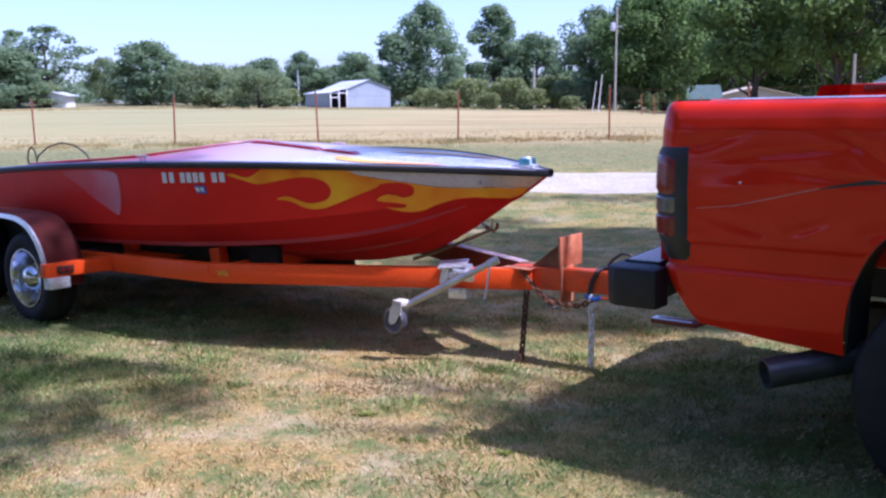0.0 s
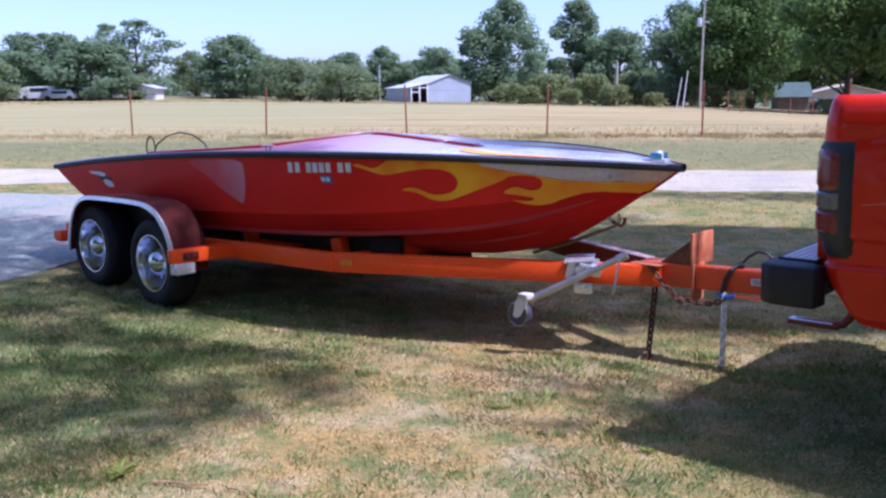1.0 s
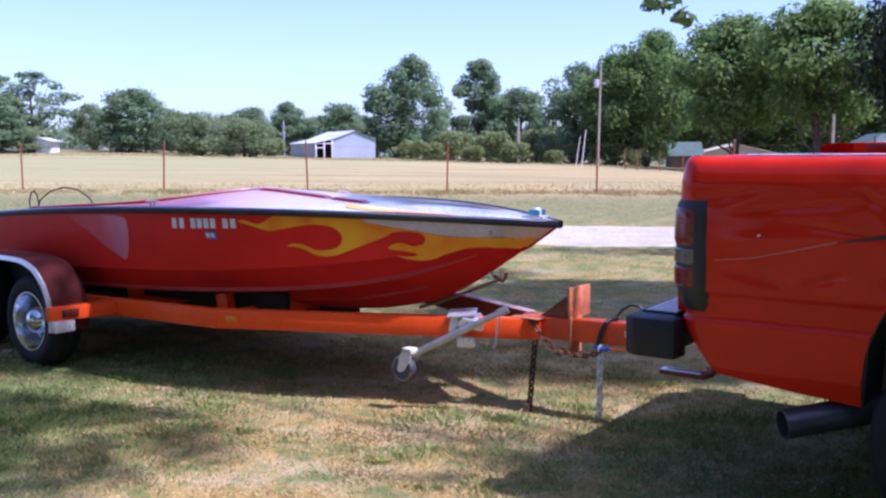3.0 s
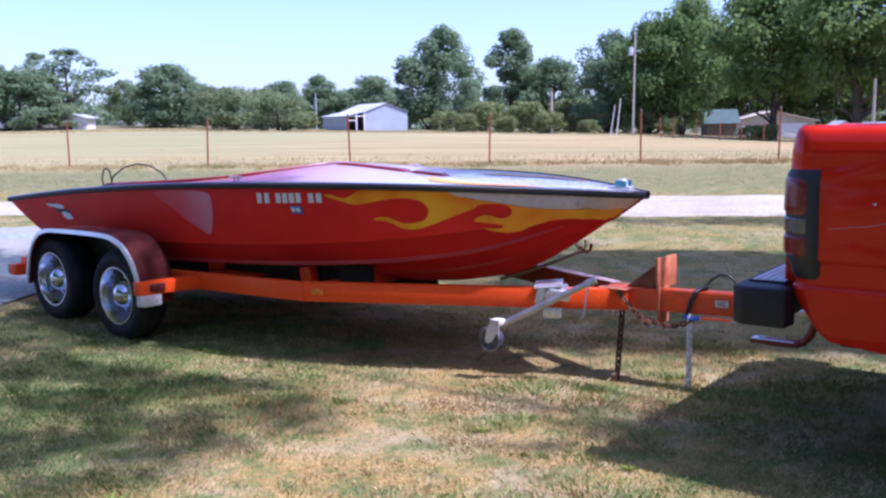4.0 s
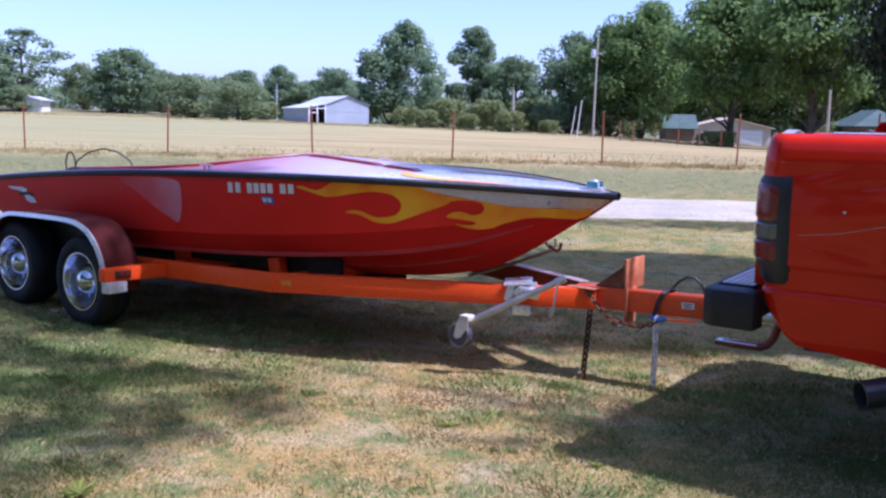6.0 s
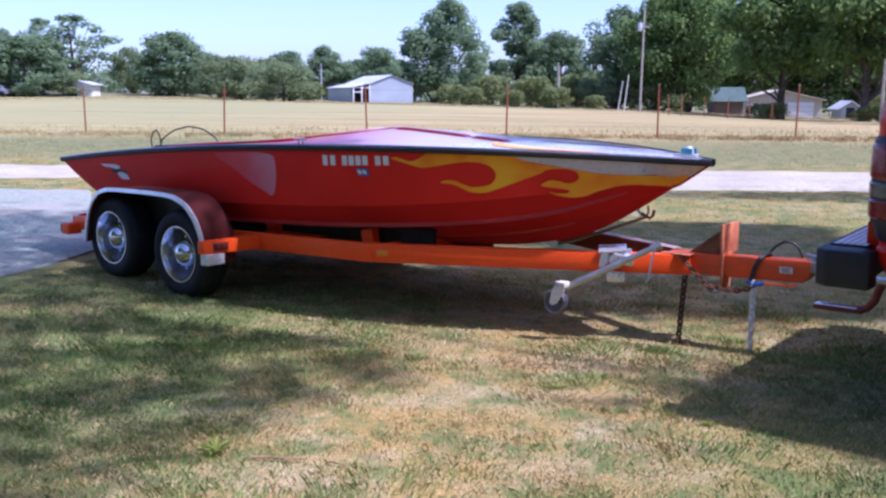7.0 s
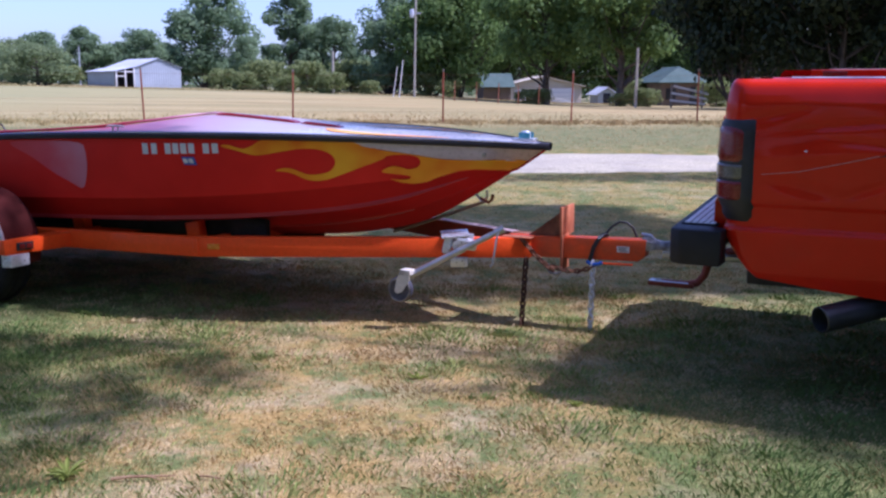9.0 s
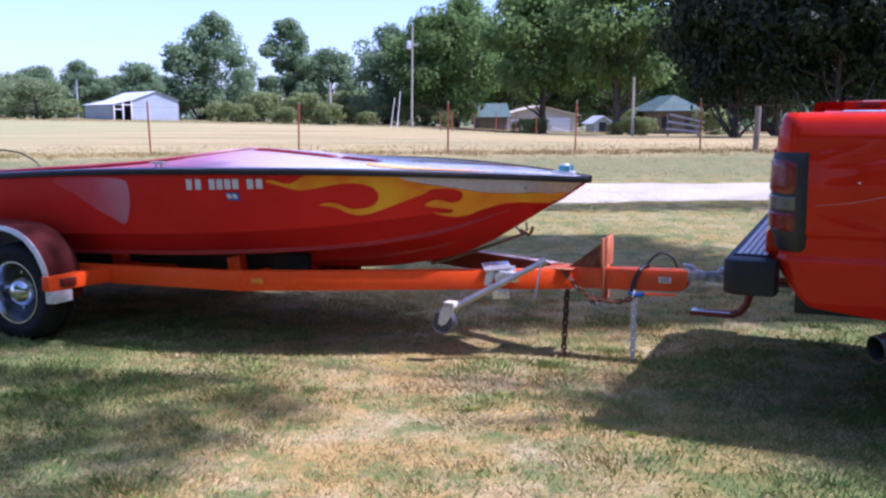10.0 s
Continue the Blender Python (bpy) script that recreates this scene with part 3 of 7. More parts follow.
def hull():
    bm = bmesh.new()
    for side in (1, -1):
        rows = [hull_row(s, side) for s in stations]
        grid_mesh(rows, bm, lambda i, j: 1 if j >= 9 else 0)
    near, far = hull_row(STERN, 1), hull_row(STERN, -1)
    for j in range(len(near) - 1):
        vs = [bm.verts.new(p) for p in (near[j], near[j + 1], far[j + 1], far[j])]
        if j == len(near) - 2:
            bm.faces.new(vs[:3] if (vs[1].co - vs[2].co).length < 1e-4 else vs)
        else:
            bm.faces.new(vs)
    bmesh.ops.remove_doubles(bm, verts=bm.verts, dist=2e-4)
    bmesh.ops.dissolve_degenerate(bm, edges=bm.edges, dist=1e-4)
    bmesh.ops.recalc_face_normals(bm, faces=bm.faces)
    return part("hull", bm, (RED, BOTTOMRED), boat, "glossy red sides over a bottom coloured darker for shade", 22)


hull()


# the strakes carry their own red along the lip
LIPRED = surface("strake_lip_red", (0.40, 0.018, 0.016), (0.52, 0.050, 0.042), 0.36, 0, 2.0, 0, 0.1, 9, 0.06, 0.3)


def strakes():
    """Raised running strakes along the bottom, from the forefoot aft."""
    for side in (1, -1):
        for q, s0, deep in ((0.015, 0.80, 0.024), (0.50, 1.05, 0.018)):
            bm = bmesh.new()
            rows = []
            for s in np.linspace(s0, 5.0, 70):
                (ha, za), (hb, zb) = section(s)[2], section(s)[3]
                nx, nz = za - zb, hb - ha
                nl = math.hypot(nx, nz) or 1.0
                d = deep * min((s - s0) / 0.35 + 0.05, 1)
                row = []
                for dq, out in ((-0.05, -0.002), (-0.01, d), (0.015, d * 0.9), (0.09, -0.002)):
                    k = min(max(q + dq, 0.0), 1.0)
                    row.append(L(raked(s, za), side * (ha + (hb - ha) * k + out * nx / nl * 0.6), za + (zb - za) * k + out * nz / nl))
                rows.append(row)
            grid_mesh(rows, bm)
            bmesh.ops.recalc_face_normals(bm, faces=bm.faces)
            part("strake", bm, LIPRED, boat, "raised strake with a lip in its own red", 20)


strakes()


def deck_z(s, h):
    hb = half_beam(s)
    rise = smooth_line_deck(s)
    q = min(abs(h) / max(hb, 1e-3), 1)
    return sheer(s) + 0.012 + rise * (1 - q ** 1.6)


smooth_line_deck = smooth_line([(0.39, 0.006), (0.8, 0.004), (1.3, 0.004), (1.7, 0.012), (2.0, 0.034), (2.3, 0.060), (2.62, 0.090), (2.8, 0.078), (2.95, 0.058), (3.25, 0.022), (3.6, 0.005), (4.0, 0.012), (4.6, 0.010), (5.8, 0.0)])


def in_cockpit(s, h):
    if s < 2.75 or s > 4.75:
        return False
    return abs(h) < (0.70 * min((s - 2.74) / 0.85, 1) ** 0.5 if s < 4.4 else 0.70 - 0.35 * ((s - 4.4) / 0.35) ** 2)


def deck():
    bm = bmesh.new()
    ss = np.linspace(BOW, STERN, 150)
    rows = [[L(s, half_beam(s) * q, deck_z(s, half_beam(s) * q)) for q in np.linspace(-1, 1, 61)] for s in ss]
    qs = np.linspace(-1, 1, 61)

    def tone(i, j):
        return 0 if ss[i] > 1.75 else 1

    grid_mesh(rows, bm, tone)
    gone = [f for f in bm.faces if in_cockpit(-f.calc_center_median().x, f.calc_center_median().y)]
    bmesh.ops.delete(bm, geom=gone, context="FACES")
    bmesh.ops.recalc_face_normals(bm, faces=bm.faces)
    if sum(f.normal.z for f in bm.faces) < 0:
        bmesh.ops.reverse_faces(bm, faces=bm.faces)
    bmesh.ops.solidify(bm, geom=bm.faces[:], thickness=0.010)
    return part("deck", bm, (DECKPINK, WHITE), boat, "pale lavender deck turning red by the cockpit")


deck()


def rub_rail():
    for side in (1, -1):
        bm = bmesh.new()
        rows = []
        for s in stations:
            h, z = half_beam(s), sheer(s)
            prof = [(0.0, 0.020), (0.014, 0.016), (0.020, 0.002), (0.014, -0.018), (-0.004, -0.024), (-0.010, -0.002)]
            rows.append([L(s - (0.02 if s < 0.41 else 0), side * (h + a), z + b) for a, b in prof])
        grid_mesh(rows, bm, None, True)
        bmesh.ops.recalc_face_normals(bm, faces=bm.faces)
        part("rub_rail", bm, RUBBER, boat, "dark rubber rub rail")
        bm = bmesh.new()
        sweep(bm, [L(s, side * (half_beam(s) + 0.0135), sheer(s) + 0.0145) for s in stations], 0.004, 6)
        part("rail_insert", bm, ALLOY, boat, "thin bright metal rail insert")


rub_rail()


def cockpit():
    bm = bmesh.new()
    rows = []
    for s in np.linspace(2.80, 4.72, 24):
        w = 0.70 * min((s - 2.74) / 0.85, 1) ** 0.5 if s < 4.4 else 0.70 - 0.35 * ((s - 4.4) / 0.35) ** 2
        w += 0.012
        top = deck_z(s, w) - 0.006
        rows.append([L(s, h, z) for h, z in ((-w, top), (-w * 0.97, 0.74), (-w * 0.9, 0.70), (w * 0.9, 0.70), (w * 0.97, 0.74), (w, top))])
    grid_mesh(rows, bm)
    for row in (rows[0], rows[-1]):
        bm.faces.new([bm.verts.new(p) for p in row])
    part("cockpit_liner", thick(bm, 0.008), LINER, boat, "dark red cockpit lining")
    for h in (0.35, -0.35):
        bm = bmesh.new()
        box(bm, (-3.95, h - 0.24, 0.71), (-3.5, h + 0.24, 0.86), 0.04)
        box(bm, (-4.08, h - 0.24, 0.74), (-3.96, h + 0.24, 1.00), 0.04)
        part("seat", bm, LINER, boat, "low upholstered seat")
    bm = bmesh.new()
    pts = [L(s, h, deck_z(s, h) + 0.012) for s, h in ((4.72, -0.33), (4.6, -0.58), (4.4, -0.70), (3.9, -0.71), (3.5, -0.69), (3.2, -0.58), (2.95, -0.40), (2.78, -0.18), (2.73, 0), (2.78, 0.18), (2.95, 0.40), (3.2, 0.58), (3.5, 0.69), (3.9, 0.71), (4.4, 0.70), (4.6, 0.58), (4.72, 0.33))]
    sweep(bm, pts, 0.008, 8, closed=True)
    part("cockpit_coaming", bm, DECKPINK, boat, "rolled coaming round the cockpit")


cockpit()


def deck_ribs():
    for s0, s1 in ((1.70, 1.98), (2.01, 2.62)):
        bm = bmesh.new()
        rows = []
        for s in np.linspace(s0, s1, 20):
            h = 0.075 + 0.035 * (s - 1.70)
            z = deck_z(s, h)
            lift = 0.016 * min((s - s0) / 0.04, (s1 - s) / 0.04, 1) + 0.001
            rows.append([L(s, h - 0.036, z + 0.001), L(s, h - 0.030, z + lift), L(s, h + 0.030, z + lift), L(s, h + 0.036, z + 0.001)])
        grid_mesh(rows, bm)
        bmesh.ops.recalc_face_normals(bm, faces=bm.faces)
        part("deck_rib", bm, DECKRED, boat, "raised dark red stripe along the foredeck")


deck_ribs()


def decal(outline, grid, offset, place):
    """A skin-thin painted patch: an outline of (a, b) filled with a fine mesh and laid on a surface by place(a, b, offset)."""
    pts = [Vector(p) for p in outline]
    n = len(pts)
    edges = [(j, (j + 1) % n) for j in range(n)]
    a0, a1, b0, b1 = min(p.x for p in pts), max(p.x for p in pts), min(p.y for p in pts), max(p.y for p in pts)
    inner = [Vector((a, b)) for a in np.arange(a0 + grid / 2, a1, grid) for b in np.arange(b0 + grid / 2, b1, grid)]
    from mathutils.geometry import delaunay_2d_cdt

    vs, _, fs, *_ = delaunay_2d_cdt(pts + inner, edges, [], 1, 1e-5)
    bm = bmesh.new()
    made = [bm.verts.new(place(v.x, v.y, offset)) for v in vs]
    for f in fs:
        try:
            bm.faces.new([made[k] for k in f])
        except ValueError:
            pass
    bmesh.ops.delete(bm, geom=[v for v in bm.verts if not v.link_faces], context="VERTS")
    bmesh.ops.recalc_face_normals(bm, faces=bm.faces)
    return bm


def rounded(outline, turns=2):
    """Corner cutting, which turns a coarse outline into a flowing one."""
    pts = [Vector(p) for p in outline]
    for _ in range(turns):
        out = []
        for a, b in zip(pts, pts[1:] + pts[:1]):
            out += [a * 0.78 + b * 0.22, a * 0.22 + b * 0.78]
        pts = out
    return pts


def on_hull(side):
    return lambda s, z, off: L(s, side * (side_h(s, min(z, sheer(s) - 0.012)) + off), min(z, sheer(s) - 0.012))


# the long forked flame amidships, and the one that wraps the bow
FLAME_AFT = [(2.07, 1.028), (2.02, 1.04), (1.96, 1.019), (1.92, 1.013), (1.88, 1.028), (1.84, 1.055), (1.78, 1.085), (1.36, 1.085), (1.26, 1.04), (1.17, 1.005),
             (1.17, 0.97), (1.24, 0.941), (1.31, 0.913), (1.44, 0.861), (1.5, 0.839), (1.56, 0.834), (1.61, 0.844), (1.65, 0.869), (1.7, 0.886), (1.77, 0.89),
             (1.72, 0.908), (1.67, 0.907), (1.62, 0.883), (1.58, 0.869), (1.52, 0.874), (1.47, 0.889), (1.44, 0.919), (1.43, 0.951), (1.44, 0.98), (1.47, 1.004),
             (1.53, 1.019), (1.6, 1.02), (1.7, 1.004), (1.78, 0.988), (1.85, 0.976), (1.9, 0.984), (1.96, 1.002)]
FLAME_FORE = [(1.22, 1.02), (1.03, 0.99), (0.9, 0.962), (0.74, 0.955), (0.62, 0.954), (0.495, 0.952), (0.545, 0.915), (0.592, 0.884), (0.64, 0.893), (0.74, 0.903),
              (0.82, 0.895), (0.88, 0.875), (0.95, 0.852), (0.99, 0.829), (1.06, 0.817), (1.13, 0.828), (1.18, 0.851), (1.13, 0.843), (1.08, 0.845), (1.06, 0.861),
              (1.1, 0.872), (1.17, 0.88), (1.21, 0.888), (1.18, 0.911), (1.14, 0.925), (1.1, 0.916), (1.07, 0.901), (1.02, 0.915), (1.0, 0.947), (1.01, 0.975),
              (1.06, 0.989), (1.13, 0.988), (1.21, 0.97)]
BOW_BAND = [(1.40, 1.09), (1.26, 1.03), (1.03, 0.985), (0.9, 0.956), (0.74, 0.95), (0.503, 0.946), (0.446, 0.985), (0.396, 1.022), (0.393, 1.05), (0.8, 1.09)]
for side in (1, -1):
    part("bow_band", decal(BOW_BAND, 0.025, 0.004, on_hull(side)), WHITE, boat, "white painted band along the bow", 0)
    part("flame", decal(rounded(FLAME_FORE), 0.025, 0.0075, on_hull(side)), FLAME, boat, "yellow and orange painted flame", 0)
    part("flame", decal(rounded(FLAME_AFT), 0.04, 0.0035, on_hull(side)), FLAME, boat, "yellow and orange painted flame", 0)


def reflection_paint():
    """Red gelcoat with a pale reflection painted in, stronger towards one end."""
    m, t, b_ = nodes_of("red_gelcoat_painted_gleam")
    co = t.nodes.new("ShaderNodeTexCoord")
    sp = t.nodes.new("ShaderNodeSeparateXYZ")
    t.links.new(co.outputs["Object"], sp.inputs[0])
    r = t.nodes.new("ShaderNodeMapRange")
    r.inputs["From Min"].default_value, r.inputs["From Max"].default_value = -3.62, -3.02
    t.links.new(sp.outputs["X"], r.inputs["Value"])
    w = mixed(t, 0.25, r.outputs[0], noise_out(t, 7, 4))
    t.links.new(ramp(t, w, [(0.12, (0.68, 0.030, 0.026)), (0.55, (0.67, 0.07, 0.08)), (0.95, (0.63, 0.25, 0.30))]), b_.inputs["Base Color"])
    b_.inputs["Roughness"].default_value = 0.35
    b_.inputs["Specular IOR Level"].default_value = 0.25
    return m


PALEGLEAM = reflection_paint()
# the pale reflection on the side is painted as a patch of colour
part("faded_patch", decal(rounded([(3.62, 1.02), (2.99, 1.04), (2.97, 0.96), (2.98, 0.86), (3.04, 0.735), (3.12, 0.775), (3.27, 0.84), (3.42, 0.93), (3.56, 0.98)]), 0.04, 0.0015, on_hull(1)), PALEGLEAM, boat, "pale reflection painted on the red side", 0)


def on_deck(side):
    return lambda s, h, off: L(s, side * h, deck_z(s, h) + off)


for side in (1, -1):
    part("deck_flame", decal(rounded([(1.75, 0.20), (1.5, 0.30), (1.25, 0.33), (1.0, 0.26), (0.85, 0.24), (1.0, 0.33), (1.2, 0.42), (1.4, 0.45), (1.6, 0.40)]), 0.05, 0.004, on_deck(side)), FLAME, boat, "pale yellow flame on the foredeck", 0)


def slab_on(side, s0, s1, z0, z1, off=0.0045, slant=0.0):
    out = [(s0 + slant, z0), (s1 + slant, z0), (s1, z1), (s0, z1)]
    return decal(out, 0.02, off, on_hull(side))


for side in (1, -1):
    # eight white blocks in three groups stand where the registration is
    for k, s in enumerate((2.535, 2.475, 2.385, 2.335, 2.285, 2.235, 2.145, 2.09)):
        part("registration_bar", slab_on(side, s - 0.019, s + 0.019, 0.972 + 0.002 * k, 1.035 + 0.001 * k), PAINTWHITE, boat, "white block of hull registration", 0)
    tab = part("registration_sticker", slab_on(side, 2.225, 2.305, 0.915, 0.962, 0.005, -0.015), BLUE, boat, "small blue sticker", 0)
    part("sticker_mark", slab_on(side, 2.235, 2.262, 0.926, 0.952, 0.0065, -0.008), PAINTWHITE, tab, "", 0)
    part("sticker_mark", slab_on(side, 2.270, 2.297, 0.926, 0.952, 0.0065, -0.008), PAINTWHITE, tab, "", 0)
    part("hull_emblem", decal([(5.07, 0.876), (4.86, 0.880), (4.79, 0.868), (4.80, 0.848), (4.86, 0.842), (4.92, 0.853), (5.02, 0.858)], 0.02, 0.005, on_hull(side)), GREYMARK, boat, "worn silver emblem near the stern", 0)
    part("hull_emblem", slab_on(side, 4.70, 4.90, 0.815, 0.842, 0.005, 0.02), DARKGREY, boat, "", 0)
    part("hull_emblem", decal([(4.84, 0.818), (4.77, 0.826), (4.71, 0.808), (4.68, 0.772), (4.76, 0.766), (4.82, 0.782)], 0.02, 0.005, on_hull(side)), GREYMARK, boat, "", 0)
    bm = bmesh.new()
    lathe(bm, [(0.0, 0.010), (0.010, 0.009), (0.013, 0.004), (0.014, 0.0)], 14, "Y", Matrix.Translation(L(0.69, side * (side_h(0.69, 0.985) + 0.002), 0.985)) @ pose(0, 0, 0, 0, 0, 180 if side > 0 else 0))
    part("vent_fitting", bm, ZINC, boat, "small round metal fitting")


TEALLENS = surface("blue_green_lens", (0.06, 0.28, 0.38), (0.12, 0.40, 0.50), 0.15, 0, 30)


def deck_fittings():
    bm = bmesh.new()
    z = deck_z(0.52, 0) + 0.001
    box(bm, (-0.60, -0.035, z - 0.004), (-0.46, 0.035, z + 0.016), 0.006)
    lathe(bm, [(0.028, z + 0.014), (0.028, z + 0.045), (0.022, z + 0.055), (0.0, z + 0.058)], 16, "Z", Matrix.Translation((-0.52, 0, 0)))
    light = part("bow_light", bm, TRIM, boat, "chrome bow light housing")
    for side in (1, -1):
        bm = bmesh.new()
        box(bm, (-0.552, side * 0.030 - 0.006, z + 0.014), (-0.484, side * 0.030 + 0.006, z + 0.048), 0.004)
        part("lens", bm, TEALLENS, light, "blue-green lens")
    for side in (1, -1):
        bm = bmesh.new()
        s, h = 2.78, half_beam(2.78) - 0.05
        z = deck_z(s, h)
        sweep(bm, [L(s - 0.07, side * h, z + 0.026), L(s - 0.04, side * h, z + 0.03), L(s + 0.04, side * h, z + 0.03), L(s + 0.07, side * h, z + 0.026)], [0.004, 0.007, 0.007, 0.004], 8)
        for q in (-0.02, 0.02):
            sweep(bm, [L(s + q, side * h, z - 0.003), L(s + q, side * h, z + 0.028)], 0.006, 8)
        part("gunwale_cleat", bm, PAINTWHITE, boat, "white mooring cleat")
    bm = bmesh.new()
    s, z = 0.80, KEEL(0.80)
    sweep(bm, [L(s + 0.03, 0, z - 0.01), L(s - 0.01, 0, z - 0.055), L(s - 0.045, 0, z - 0.03), L(s - 0.04, 0, z + 0.012)], 0.008, 8)
    part("bow_eye", bm, ZINC, boat, "steel bow eye")
    for pts in (((5.42, 0.92), (5.36, 1.04), (5.18, 1.12), (4.98, 1.155), (4.78, 1.135), (4.62, 1.07), (4.55, 0.98)), ((5.50, 0.92), (5.53, 1.02), (5.50, 1.09), (5.45, 1.115), (5.40, 1.08), (5.38, 1.00), (5.40, 0.92))):
        bm = bmesh.new()
        f0, f1 = smooth_line([(k, p[0]) for k, p in enumerate(pts)]), smooth_line([(k, p[1]) for k, p in enumerate(pts)])
        sweep(bm, [L(f0(q), 0.12, f1(q)) for q in np.linspace(0, 6, 36)], 0.0062, 8)
        part("control_cable", bm, CABLE, boat, "black control cable arching over the stern")
    bm = bmesh.new()
    box(bm, (-5.46, -0.2, 0.86), (-4.95, 0.2, 0.985), 0.05)
    part("engine_cover", bm, LINER, boat, "low dark red engine cover")


deck_fittings()


# ---- trailer ----
trailer = thing("boat_trailer", RIG, "orange tandem-axle boat trailer hitched to a red pickup", "trailer")
GAPDARK = surface("dark_gap_filler", (0.020, 0.016, 0.013), (0.05, 0.038, 0.03), 0.9, 0, 5, 0.4)
RUST_ORANGE = surface("rust_worn_orange", (0.40, 0.105, 0.040), (0.66, 0.235, 0.105), 0.75, 0.0, 11, 0.4, 0, 70, 0.1, 0.3)
WORNORANGE = surface("rust_flecked_orange", (0.62, 0.105, 0.030), (0.95, 0.100, 0.010), 0.5, 0, 9, 0.15, 0.03, 60, 0.12, 0.25)
PALEEDGE = surface("pale_beam_edge", (0.42, 0.26, 0.24), (0.62, 0.47, 0.45), 0.6, 0, 20, 0.2)
DARKRED = surface("dark_red_steel", (0.20, 0.035, 0.018), (0.34, 0.06, 0.03), 0.6, 0, 6, 0.2)


def frame_beams():
    for side in (1, -1):
        bm = bmesh.new()
        beam(bm, L(2.20, side * 0.842, 0.4445), L(3.24, side * 0.842, 0.421), 0.055, 0.114)
        beam(bm, L(3.20, side * 0.842, 0.4215), L(5.60, side * 0.842, 0.360), 0.0545, 0.112)
        part("side_rail", bm, ORANGE, trailer)
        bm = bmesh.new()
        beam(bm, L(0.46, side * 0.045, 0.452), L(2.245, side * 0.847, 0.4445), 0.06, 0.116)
        # the far beam takes a darker red than the near one
        part("tongue_beam", bm, ORANGE if side > 0 else DARKRED, trailer, "" if side > 0 else "dark red far tongue beam")
        bm = bmesh.new()
        box(bm, (-0.62, -side * 0.075 - 0.038, 0.5105), (-0.44, -side * 0.075 + 0.038, 0.5155), 0.001)
        part("joint_plate", bm, RUST if side < 0 else RUST_ORANGE, trailer, "flat rusty plate welded over the joint")
    # pale strip along the far beam's upper edge
    bm = bmesh.new()
    beam(bm, L(0.62, -0.115, 0.5115), L(2.0, -0.737, 0.5075), 0.064, 0.007, 0.002)
    part("worn_flange", bm, PALEEDGE, trailer, "pale upper edge of the far beam")
    bm = bmesh.new()
    prism(bm, [(-0.62, 0.391), (0.165, 0.417), (0.205, 0.447), (0.208, 0.540), (-0.62, 0.511)], 0.085, lambda a, b, c: Vector((a, c - 0.0425, b)))
    bmesh.ops.bevel(bm, geom=bm.edges[:], offset=0.007, segments=2, affect="EDGES", profile=0.5)
    part("tongue_tube", bm, WORNORANGE, trailer, "square orange tongue tube")
    for s, z in ((2.24, 0.436), (3.30, 0.412), (4.95, 0.396), (5.58, 0.390)):
        bm = bmesh.new()
        beam(bm, L(s, -0.81, z), L(s, 0.81, z), 0.05, 0.08)
        part("cross_member", bm, ORANGE, trailer)
    for s in (2.42, 3.36):
        for side in (1, -1):
            bm = bmesh.new()
            beam(bm, L(s, side * 0.60, 0.44), L(s + 0.02, side * 0.60, 0.548), 0.07, 0.10, 0.008)
            part("bunk_bracket", bm, ORANGE, trailer, "upright orange bunk bracket")
    for side in (1, -1):
        bm = bmesh.new()
        beam(bm, L(1.95, side * 0.52, 0.522), L(4.9, side * 0.52, 0.478), 0.045, 0.115, 0.012)
        part("bunk", bm, BUNK, trailer, "dark carpeted bunk board set on edge under the hull")
        bm = bmesh.new()
        box(bm, (-5.62, -side * 0.90 - 0.06, 0.275), (-5.51, -side * 0.90 + 0.06, 0.365), 0.008)
        tail = part("tail_bracket", bm, ORANGE, trailer, "orange tail light bracket")
        bm = bmesh.new()
        box(bm, (-5.66, -side * 0.90 - 0.05, 0.283), (-5.615, -side * 0.90 + 0.05, 0.357), 0.008)
        part("tail_light", bm, LENSRED, tail, "square red tail light")
    # unseen boards added to darken the gap between hull and frame
    for h in (0.10, -0.16):
        bm = bmesh.new()
        beam(bm, L(2.0, h, 0.345), L(5.5, h, 0.305), 0.045, 0.12, 0.006)
        part("keel_plank", bm, GAPDARK, trailer, "added dark board closing the gap under the keel")
    for s, z in ((3.64, 0.335), (4.45, 0.375)):
        bm = bmesh.new()
        beam(bm, L(s, -1.05, z), L(s, 1.05, z), 0.06, 0.06)
        part("axle", bm, BLACK, trailer, "black axle tube")


frame_beams()


